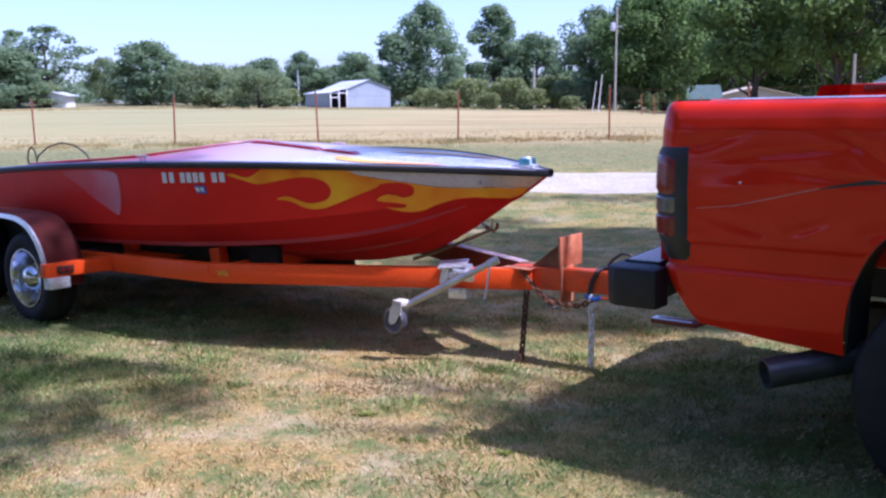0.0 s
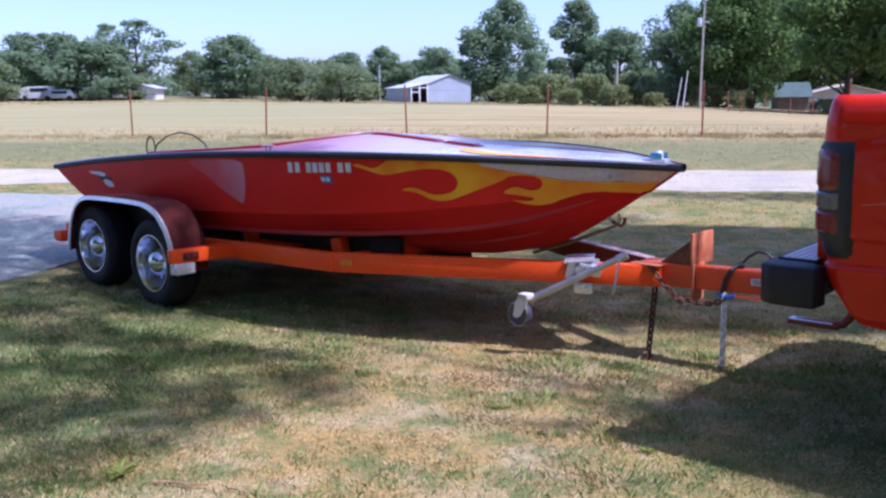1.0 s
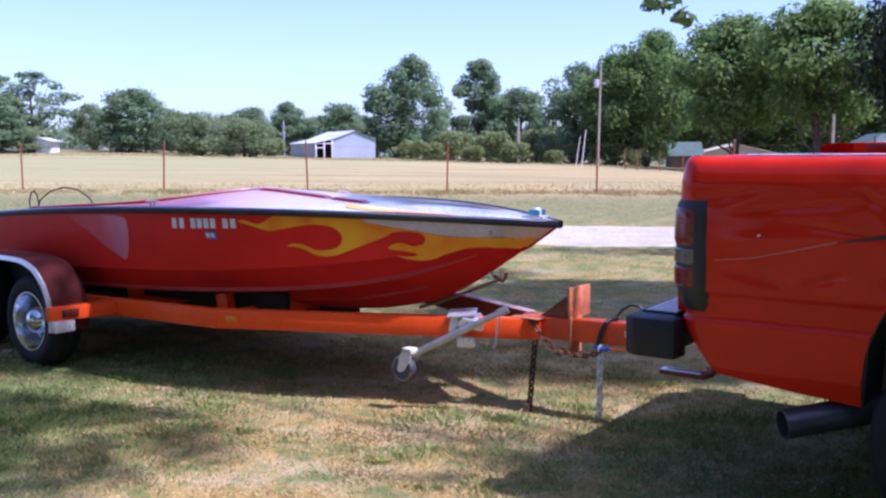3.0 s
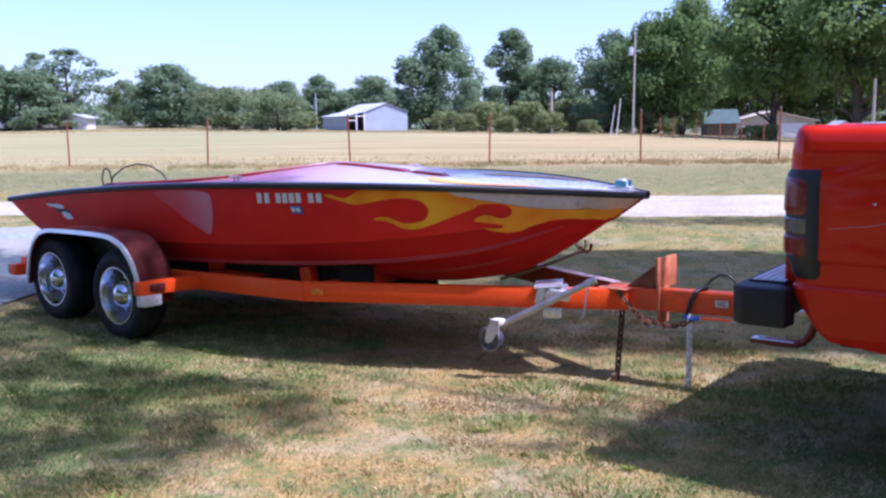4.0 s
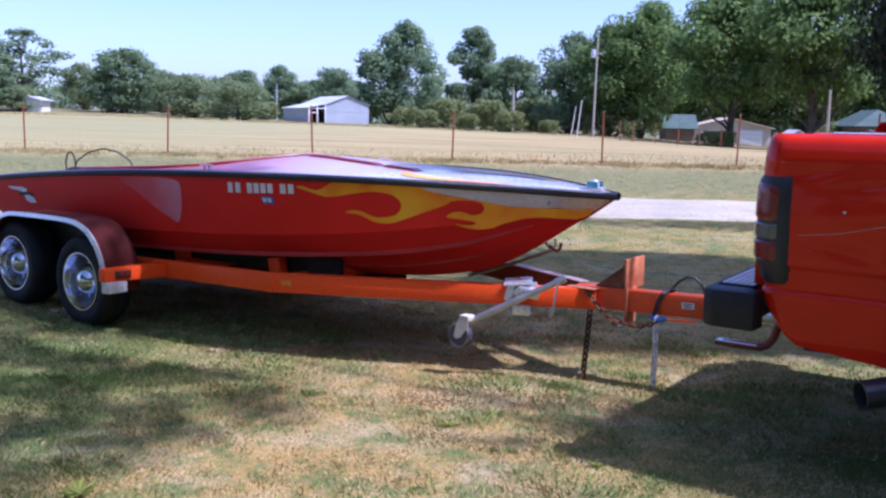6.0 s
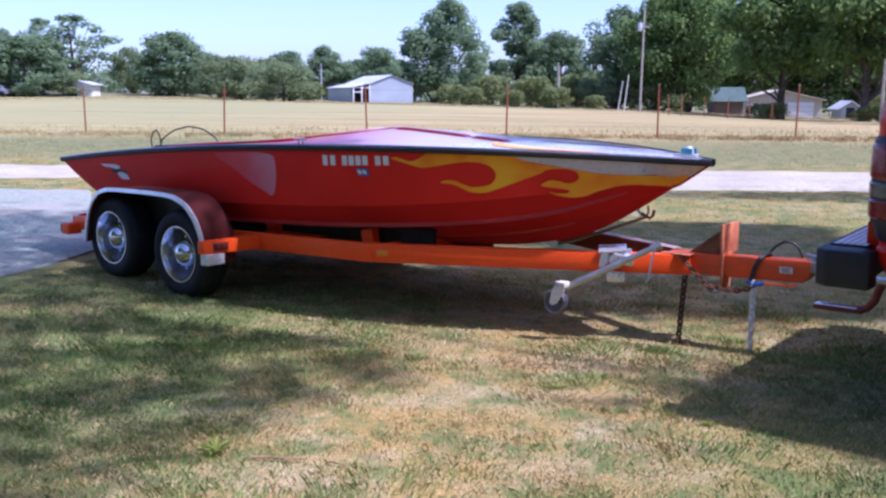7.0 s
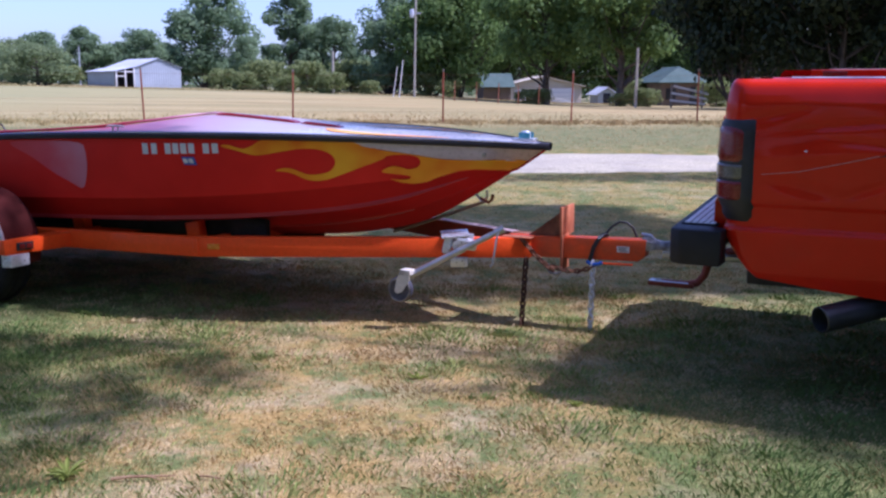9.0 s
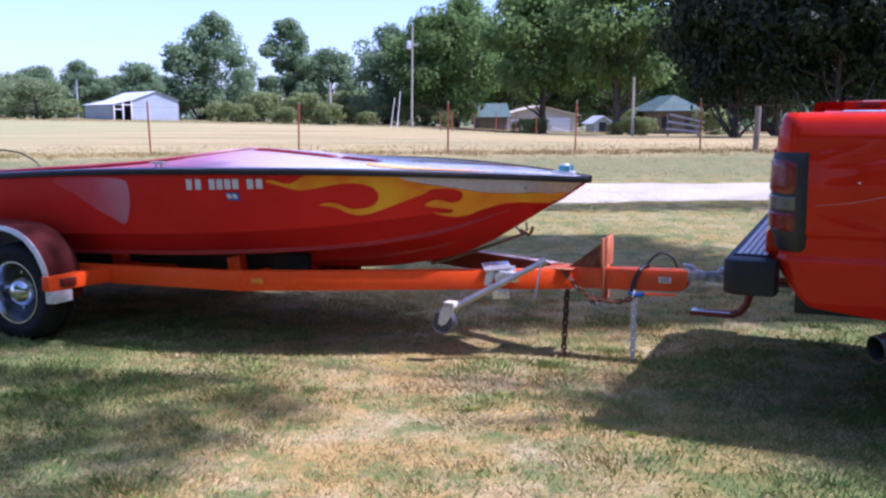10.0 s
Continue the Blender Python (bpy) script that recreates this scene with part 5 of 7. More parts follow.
SCRATCHLIGHT = surface("scratch_primer", (0.40, 0.22, 0.20), (0.55, 0.36, 0.33), 0.6, 0, 40)
part("scratch", decal([(0.893, 1.016), (1.038, 1.033), (1.188, 1.069), (1.328, 1.105), (1.328, 1.108), (1.188, 1.0715), (1.038, 1.0352), (0.893, 1.0178)], 0.04, 0.001, on_body), SCRATCHLIGHT, truck, "long pale scratch across the bed side", 0)
part("scratch", decal([(1.32, 1.100), (1.42, 1.116), (1.56, 1.130), (1.62, 1.126), (1.60, 1.144), (1.48, 1.138), (1.36, 1.114)], 0.04, 0.001, on_body), BLACK, truck, "dark scrape over the wheel arch", 0)
part("paint_chip", decal([(1.05, 1.118), (1.064, 1.122), (1.061, 1.112)], 0.04, 0.001, on_body), PAINTWHITE, truck, "white paint chip", 0)


def truck_body():
    bm = bmesh.new()
    zs_ = np.linspace(0.72, 1.24, 16)
    prof = [(0.02 if 0.86 < z < 1.3 else 0.0) for z in zs_]
    rows = [[Vector((0.745 + p + (0.01 if abs(y) > 0.85 else 0), y, z)) for z, p in zip(zs_, prof)] for y in np.linspace(-0.89, 0.89, 30)]
    grid_mesh(rows, bm)
    gate = part("tailgate", thick(bm, 0.05), TRUCKRED, truck, "closed red tailgate")
    bm = bmesh.new()
    box(bm, (0.722, -0.09, 1.14), (0.735, 0.09, 1.21), 0.008)
    part("tailgate_handle", bm, BLACK, gate)
    bm = bmesh.new()
    box(bm, (0.78, -0.80, 0.80), (2.95, 0.80, 0.86), 0.01)
    part("bed_floor", bm, TRUCKRED, truck, "red steel bed floor")
    bm = bmesh.new()
    box(bm, (0.80, -0.48, 0.42), (5.2, -0.36, 0.58), 0.01)
    box(bm, (0.80, 0.36, 0.42), (5.2, 0.48, 0.58), 0.01)
    part("chassis_rail", bm, BLACK, truck, "black chassis rails")
    # cab as a loft of upright rings
    bm = bmesh.new()
    rings = []
    for x, zt, w in ((3.0, 1.40, 0.98), (3.02, 1.80, 0.80), (3.10, 1.86, 0.74), (4.05, 1.87, 0.74), (4.30, 1.80, 0.78), (4.85, 1.42, 0.95), (4.95, 1.32, 0.98), (5.5, 1.28, 0.96), (5.95, 1.22, 0.90), (6.05, 1.05, 0.86), (6.06, 0.60, 0.86)):
        rings.append([Vector((x, w * c, z)) for c, z in ((-1.0, 0.50), (-1.03, 0.75), (-1.02, 1.1), (-1.0, zt - 0.04), (-0.93, zt), (0, zt + 0.02), (0.93, zt), (1.0, zt - 0.04), (1.02, 1.1 if zt > 1.1 else zt - 0.1), (1.03, 0.75), (1.0, 0.50))])
    grid_mesh(rings, bm)
    bm.faces.new([bm.verts.new(p) for p in rings[0]])
    bm.faces.new([bm.verts.new(p) for p in rings[-1]])
    bmesh.ops.remove_doubles(bm, verts=bm.verts, dist=1e-4)
    bmesh.ops.recalc_face_normals(bm, faces=bm.faces)
    cab = part("cab", bm, TRUCKRED, truck, "red cab and bonnet", 30)
    bm = bmesh.new()
    box(bm, (2.985, -0.62, 1.44), (3.0, 0.62, 1.74), 0.02)
    part("rear_window", bm, BLACK, cab, "dark rear window")
    for s, side in ((1.87, 1), (1.87, -1), (5.2, 1), (5.2, -1)):
        wheel(-s, side, 0.42, 0.27, 1.0, 0.40, truck, 0.215, False)
    # bumper with tread-plate top
    bm = bmesh.new()
    out = [(0.547, 1.045), (0.592, 1.075), (0.766, 1.075), (0.776, 0.98), (0.72, 0.95), (0.72, -0.95), (0.776, -0.98), (0.766, -1.075), (0.592, -1.075), (0.547, -1.045)]
    prism(bm, out, -0.155, lambda a, b, c: Vector((a, b, 0.775 + c)))
    bmesh.ops.bevel(bm, geom=bm.edges[:], offset=0.012, segments=2, affect="EDGES", profile=0.5)
    bumper = part("step_bumper", bm, DARKGREY, truck, "dark painted step bumper")
    bm = bmesh.new()
    box(bm, (0.575, -0.95, 0.773), (0.73, 0.95, 0.781), 0.002)
    tread = part("tread_plate", bm, DARKGREY, bumper, "dark step plate with bright ribs")
    for x in (0.588, 0.615, 0.642, 0.669, 0.696):
        bm = bmesh.new()
        box(bm, (x, -0.94, 0.780), (x + 0.021, 0.94, 0.7845), 0.0015)
        part("rib", bm, TREAD, tread, "bright raised rib")
    bm = bmesh.new()
    lathe(bm, [(0.012, 0.46), (0.012, 0.50), (0.018, 0.505), (0.025, 0.52), (0.018, 0.540), (0.0, 0.546)], 16, "Z", Matrix.Translation((0.385, 0.0, -0.01)))
    box(bm, (0.30, -0.035, 0.425), (0.75, 0.035, 0.455), 0.004)
    part("hitch_ball_mount", bm, ZINC, bumper, "steel ball mount")
    # tow hook
    bm = bmesh.new()
    sweep(bm, [(0.74, 0.06, 0.47), (0.62, 0.06, 0.46), (0.555, 0.06, 0.43), (0.525, 0.06, 0.375), (0.510, 0.06, 0.320), (0.475, 0.06, 0.275), (0.42, 0.06, 0.260), (0.28, 0.06, 0.258)], 0.021, 10)
    hook = part("tow_hook", bm, DARKRED, truck, "rusty red hook-shaped draw bar")
    bm = bmesh.new()
    box(bm, (0.21, 0.028, 0.246), (0.46, 0.092, 0.270), 0.006)
    plate = part("hook_plate", bm, DARKRED, hook, "flat rusty end of the draw bar")
    bm = bmesh.new()
    box(bm, (0.214, 0.030, 0.2705), (0.43, 0.090, 0.2735), 0.001)
    part("worn_top", bm, TRIM, plate, "bright worn top")
    bm = bmesh.new()
    box(bm, (0.245, 0.048, 0.2738), (0.31, 0.072, 0.2750), 0.0005)
    part("pin_hole", bm, BLACK, plate, "dark pin hole")
    # exhaust
    bm = bmesh.new()
    a, b = Vector((1.17, -1.03, 0.425)), Vector((1.62, -0.62, 0.50))
    d = (b - a).normalized()
    prof = [a, a + d * 0.002, a + d * 0.25, b]
    sweep(bm, prof, [0.050, 0.056, 0.056, 0.056], 24, cap=False)
    sweep(bm, [a, a + d * 0.30], [0.050, 0.047], 24, cap=False)
    part("exhaust_pipe", bm, EXHAUST, truck, "wide dark exhaust tip")


truck_body()


# ---- fence ----
FENCE_Y = 26.2
fence = thing("wire_fence", pose(0, FENCE_Y, 0), "rusty steel post and wire fence along the hay field", "fence")
FENCE_X = [-33.2, -28.7, -24.3, -19.92, -15.5, -11.45, -7.5, -3.85, -0.1, 3.15, 6.4, 10.0, 13.8, 17.6, 21.4]


def t_post():
    bm = bmesh.new()
    box(bm, (-0.022, -0.006, -0.15), (0.022, 0.006, 1.34), 0.002)
    box(bm, (-0.006, 0.006, -0.15), (0.006, 0.036, 1.34), 0.002)
    for k in range(22):
        box(bm, (-0.010, -0.016, 0.12 + 0.055 * k), (0.010, -0.006, 0.135 + 0.055 * k))
    me = bpy.data.meshes.new("post")
    bm.to_mesh(me)
    bm.free()
    me.materials.append(POSTRED)
    bm = bmesh.new()
    box(bm, (-0.023, -0.0075, 1.27), (0.023, 0.0075, 1.345), 0.002)
    tip = bpy.data.meshes.new("post_tip")
    bm.to_mesh(tip)
    bm.free()
    tip.materials.append(WOOD)
    return me, tip


POST, TIP = t_post()
rng = random.Random(5)
tops = []
for x in FENCE_X:
    ob = new("post", POST)
    ob.parent = fence
    z = float(ground_z(x, FENCE_Y))
    ob.matrix_local = pose(x, 0, z + rng.uniform(-0.03, 0.03), rng.uniform(-2, 2), rng.uniform(-1.5, 1.5), rng.uniform(-20, 20))
    tagged(ob, "weathered red steel post")
    cap = new("post_tip", TIP)
    cap.parent = ob
    tops.append((x, z))
for h in (0.30, 0.62, 0.92, 1.20):
    bm = bmesh.new()
    sweep(bm, [(x, -0.02 + 0.01 * math.sin(3 * x), z + h - (0.03 if k % 2 else 0)) for k, (x, z) in enumerate(tops)], 0.0016, 5)
    part("wire", bm, RUST, fence, "thin strand of fence wire")


def wood_post(x, y, h, r, lean, group):
    bm = bmesh.new()
    z = float(ground_z(x, y))
    pts = [(0.004 * math.sin(9 * k), 0.003 * math.cos(7 * k), h * k / 6) for k in range(7)]
    sweep(bm, [(0, 0, -0.2)] + pts, [r * 1.08] + [r * (1.05 - 0.02 * k) for k in range(7)], 10)
    ob = part("wooden_post", bm, WOOD)
    ob.matrix_world = pose(x, y, z, 0, lean, 0)
    return tagged(ob, "weathered grey wooden fence post", "post", group)


wood_post(7.90, 26.3, 1.18, 0.08, 1.5, "wooden fence posts")
wood_post(11.9, 26.3, 1.28, 0.08, -1.0, "wooden fence posts")


# ---- trees ----
def at(azimuth, distance):
    """A place seen in a direction from where the walk goes by (degrees right of +y) at a distance."""
    a = radians(azimuth)
    return -0.75 + distance * math.sin(a), 2.2 + distance * math.cos(a)


def leaf_cloud(rg, clumps, per, leaf, flat=0.75):
    """Many small leaf blades in uneven clumps: clumps are (centre, radius)."""
    n = len(clumps) * per
    cs = np.repeat(np.array([c for c, _ in clumps], float), per, 0)
    rs = np.repeat(np.array([r for _, r in clumps], float), per)
    d = rg.normal(size=(n, 3))
    d /= np.linalg.norm(d, axis=1)[:, None]
    far = rg.uniform(0.35, 1.08, n) ** 0.6
    p = cs + d * (rs * far)[:, None] * [1, 1, flat]
    nrm = d * 0.9 + rg.normal(size=(n, 3)) * 0.42 + [0, 0, 0.40]
    nrm /= np.linalg.norm(nrm, axis=1)[:, None]
    t = np.cross(nrm, rg.normal(size=(n, 3)))
    t /= np.linalg.norm(t, axis=1)[:, None]
    b = np.cross(nrm, t)
    w = leaf * rg.uniform(0.55, 1.25, n)[:, None]
    bend = nrm * w * 0.25
    v = np.stack([p - t * w, p - b * w * 0.55 + bend, p + t * w, p + b * w * 0.55 + bend], 1).reshape(-1, 3)
    return v


def cloud_mesh(name, v):
    n = len(v) // 4
    me = bpy.data.meshes.new(name)
    me.vertices.add(len(v))
    me.vertices.foreach_set("co", v.astype(np.float32).ravel())
    me.loops.add(4 * n)
    me.loops.foreach_set("vertex_index", np.arange(4 * n, dtype=np.int32))
    me.polygons.add(n)
    me.polygons.foreach_set("loop_start", np.arange(0, 4 * n, 4, dtype=np.int32))
    me.update(calc_edges=True)
    return me


def make_tree(seed, height, spread, leaf_mat, clumps=34, per=95, leaf=0.26, airy=0.0, trunk_r=0.28, crown_from=0.22, name="tree", top=1.0):
    """A tree with a tapered trunk, forked limbs and a crown of leaf clumps; returns its Empty, built at the origin."""
    rg = np.random.default_rng(seed)
    ob = new(name)
    bm = bmesh.new()
    lean = rg.normal(size=2) * 0.03 * height
    stem = [(lean[0] * q * q, lean[1] * q * q, height * 0.75 * q - 0.2 * (q == 0)) for q in np.linspace(0, 1, 8)]
    sweep(bm, stem, [trunk_r * (1.25 if k == 0 else 1 - 0.11 * k) for k in range(8)], 9)
    spots = []
    for k in range(clumps):
        q = rg.uniform(0, 1) ** 0.8
        z = height * (crown_from + (1 - crown_from) * q * 0.97)
        env = math.sin(math.pi * min(0.14 + 0.80 * q ** 1.05, 1)) ** 0.75 * (1.0 if q < 0.8 else top)
        a = rg.uniform(0, 2 * math.pi)
        rad = spread * env * math.sqrt(rg.uniform(0.05, 1)) * rg.uniform(0.75, 1.1)
        size = spread * rg.uniform(0.24, 0.40) * (1 - 0.35 * airy)
        spots.append((np.array([rad * math.cos(a) + lean[0] * q, rad * math.sin(a) + lean[1] * q, z]), size))
    for c, size in spots[: clumps * 2 // 3]:
        k = min(int(7 * max(c[2] / height - 0.25, 0.05) / 0.75), 6)
        a = Vector(stem[k])
        b = Vector(c)
        mid = a.lerp(b, 0.5) + Vector((0, 0, -0.06 * height))
        r0 = trunk_r * (0.45 - 0.04 * k)
        sweep(bm, [a, a.lerp(mid, 0.5) + Vector((0, 0, 0.01 * height)), mid, mid.lerp(b, 0.6), b], [r0, r0 * 0.8, r0 * 0.55, r0 * 0.35, r0 * 0.12], 6)
    part("trunk", bm, BARK, ob, "grey-brown trunk and limbs")
    put_mesh("crown", cloud_mesh("crown", leaf_cloud(rg, spots, per, leaf)), leaf_mat, ob, "dense uneven foliage" if airy < 0.5 else "open airy foliage")
    return ob


def plant(ob, x, y, turn, width, height, label, group, first=False, category="tree"):
    """Sets a tree, or a copy of it, on the ground, with that width and height."""
    v = np.array([c for k in ob.children for c in k.bound_box])
    sx = 1.22 * width / max(np.ptp(v[:, 0]), np.ptp(v[:, 1]))
    sz = 1.05 * height / v[:, 2].max()
    m = pose(x, y, float(ground_z(x, y)) - 0.05, 0, 0, turn) @ Matrix.Diagonal((sx, sx, sz, 1))
    made = ob if first else copy_thing(ob, m)
    made.matrix_basis = m
    return tagged(made, label, category, group)


OAK = make_tree(11, 11.0, 4.6, LEAFHAZE, 52, 190, 0.25, 0, 0.32, 0.10, top=0.9)
ROUND = make_tree(23, 9.0, 4.3, LEAFHAZE, 46, 190, 0.25, 0, 0.30, 0.03)
AIRY = make_tree(39, 12.0, 3.6, LEAFHAZE, 46, 80, 0.20, 0.9, 0.24, 0.26, top=0.8)
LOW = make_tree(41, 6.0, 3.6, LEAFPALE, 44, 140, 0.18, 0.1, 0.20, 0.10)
TALL = make_tree(53, 13.0, 3.4, LEAFHAZE, 46, 190, 0.25, 0, 0.30, 0.06, top=0.85)
BIG = make_tree(67, 13.2, 5.8, LEAF, 80, 230, 0.25, 0, 0.38, 0.16)
SHADE = make_tree(79, 12.5, 5.4, LEAF, 70, 230, 0.24, 0, 0.34, 0.36)
DARKCROWN = make_tree(97, 12.5, 5.4, LEAFSHADED, 92, 250, 0.22, 0, 0.26, 0.20)
BROAD = make_tree(71, 12.2, 6.4, LEAF, 80, 230, 0.24, 0, 0.36, 0.22)
# kind, azimuth, distance, turn, width, height
FAR_TREES = [
    (OAK, -37.7, 130, 10, 9.0, 8.1), (LOW, -39.0, 118, 50, 7.0, 5.0), (OAK, -35.3, 128, 200, 7.6, 7.9), (ROUND, -34.0, 120, 140, 9.5, 6.8), (AIRY, -33.1, 130, 20, 6.4, 9.0), (AIRY, -31.5, 124, 120, 9.2, 9.2), (LOW, -31.7, 119, 0, 5.0, 3.0), (AIRY, -36.4, 132, 75, 7.0, 8.0),
    (LOW, -28.4, 130, 30, 5.0, 5.8), (ROUND, -26.25, 120, 250, 9.0, 7.4), (ROUND, -24.5, 132, 60, 5.4, 5.6), (LOW, -22.5, 105, 0, 6.6, 4.6), (LOW, -20.0, 98, 90, 6.2, 3.9), (LOW, -21.2, 112, 200, 6.0, 4.6), (LOW, -23.7, 115, 120, 5.0, 4.8),
    (ROUND, -19.7, 140, 300, 6.4, 6.6), (OAK, -17.2, 145, 110, 7.4, 8.0), (ROUND, -15.7, 150, 250, 6.0, 6.4), (ROUND, -14.4, 140, 20, 8.0, 7.8), (ROUND, -12.9, 150, 60, 6.0, 6.5), (OAK, -10.75, 146, 290, 12.6, 15.2), (ROUND, -8.7, 135, 190, 5.5, 7.0), (TALL, -6.2, 112, 40, 6.2, 11.4), (ROUND, -3.6, 110, 100, 6.6, 8.3), (ROUND, -4.7, 116, 10, 5.0, 8.0),
    (ROUND, -2.0, 140, 15, 7.0, 5.2), (ROUND, -0.6, 150, 75, 8.0, 5.5),
]
NEAR_TREES = [
    (OAK, -0.5, 100, 330, 7.0, 10.2), (BIG, 1.9, 98, 20, 8.0, 10.8), (BIG, 3.7, 97, 110, 9.6, 13.0), (BROAD, 6.0, 120, 60, 12.0, 13.0), (SHADE, 8.8, 85, 200, 9.6, 13.0), (SHADE, 13.1, 80, 330, 9.8, 13.5), (BIG, 5.2, 126, 300, 11.0, 13.0), (BIG, 9.5, 128, 30, 14.0, 14.5), (BIG, 13.6, 134, 130, 14.0, 15.0), (BIG, 17.6, 122, 45, 14.0, 15.0), (BIG, 21.5, 118, 220, 14.0, 15.0),
    (BIG, 26.0, 110, 310, 14.0, 15.0), (BIG, 30.5, 104, 200, 13.0, 14.0), (BIG, 35.0, 100, 75, 13.0, 14.0), (DARKCROWN, 19.6, 58, 90, 9.0, 12.5), (DARKCROWN, 25.0, 54, 15, 10.0, 12.5), (DARKCROWN, 31.0, 52, 240, 10.0, 12.5), (DARKCROWN, 22.0, 72, 150, 10.0, 13.5), (DARKCROWN, 37.0, 60, 310, 11.0, 13.0),
]
# unseen trees added round the camera to block sky light and darken reflections
UNSEEN_TREES = [(BROAD, 138, 15, 20, 12, 13), (BROAD, 118, 17, 140, 10, 12), (BROAD, 228, 20, 300, 13, 13), (BIG, 175, 24, 90, 13, 14), (BIG, 155, 26, 180, 13, 14), (BIG, 205, 25, 45, 13, 14), (BIG, 262, 20, 80, 12, 13), (BIG, 120, 26, 10, 13, 14), (DARKCROWN, 87, 13.2, 30, 9, 12.5), (DARKCROWN, 60, 16, 140, 9, 12.5), (DARKCROWN, 118, 13.5, 250, 9, 12.5), (DARKCROWN, 62, 23, 30, 11, 12.5), (DARKCROWN, 78, 19, 120, 11, 12.5), (DARKCROWN, 96, 20, 210, 11, 12.5), (DARKCROWN, 88, 30, 300, 13, 14), (DARKCROWN, 70, 31, 10, 13, 14), (DARKCROWN, 50, 32, 80, 12, 14)]
used = set()
for group, rows, label in (("far tree line", FAR_TREES, "hazy green tree at the far edge of the field"), ("trees round the farmhouse", NEAR_TREES, "large dark green shade tree beyond the fence"), ("trees of the yard", UNSEEN_TREES, "unseen shade tree added behind the lawn to block sky light")):
    for kind, az, dist, turn, wide, high in rows:
        x, y = at(az, dist)
        plant(kind, x, y, turn, wide, high, label, group, kind.name not in used)
        used.add(kind.name)

# bushes and a low far hedge
BUSH = make_tree(83, 2.6, 1.9, LEAFBUSH, 30, 90, 0.13, 0, 0.06, 0.02, "bush")
first = True
for az, dist, turn, size in ((-8.9, 95, 0, 0.7), (-7.7, 104, 40, 1.2), (-6.4, 92, 75, 0.6), (-5.3, 97, 80, 1.15), (-3.9, 90, 10, 0.75), (-2.7, 104, 200, 1.3), (-1.6, 92, 20, 0.5), (-10.2, 100, 120, 0.8), (1.6, 96, 60, 0.9), (3.0, 94, 140, 0.7), (8.5, 80, 20, 0.5), (-18.3, 112, 0, 0.8), (-23.3, 112, 90, 0.5), (13.9, 84, 77, 0.6), (14.4, 96, 12, 0.9), (18.6, 86, 200, 0.9), (7.6, 79, 50, 0.45), (8.1, 78, 100, 0.45), (13.1, 78, 70, 0.4), (14.7, 78, 20, 0.55)):
    x, y = at(az, dist)
    plant(BUSH, x, y, turn, 4.0 * size, 2.7 * size, "pale green bush in rough grass", "bushes", first, "bush")
    first = False


def hedge():
    rg = np.random.default_rng(9)
    spots = []
    for az in np.arange(-46, 46, 0.35):
        d = 160 + 12 * rg.uniform(-1, 1)
        x, y = at(az, d)
        spots.append((np.array([x, y, float(ground_z(x, y)) + rg.uniform(0.5, 4.0)]), rg.uniform(2.0, 3.6)))
    ob = put_mesh("far_woods", cloud_mesh("far_woods", leaf_cloud(rg, spots, 110, 0.45)), LEAFHAZE)
    tagged(ob, "hazy band of far woods", "woods", kind="stuff")


hedge()


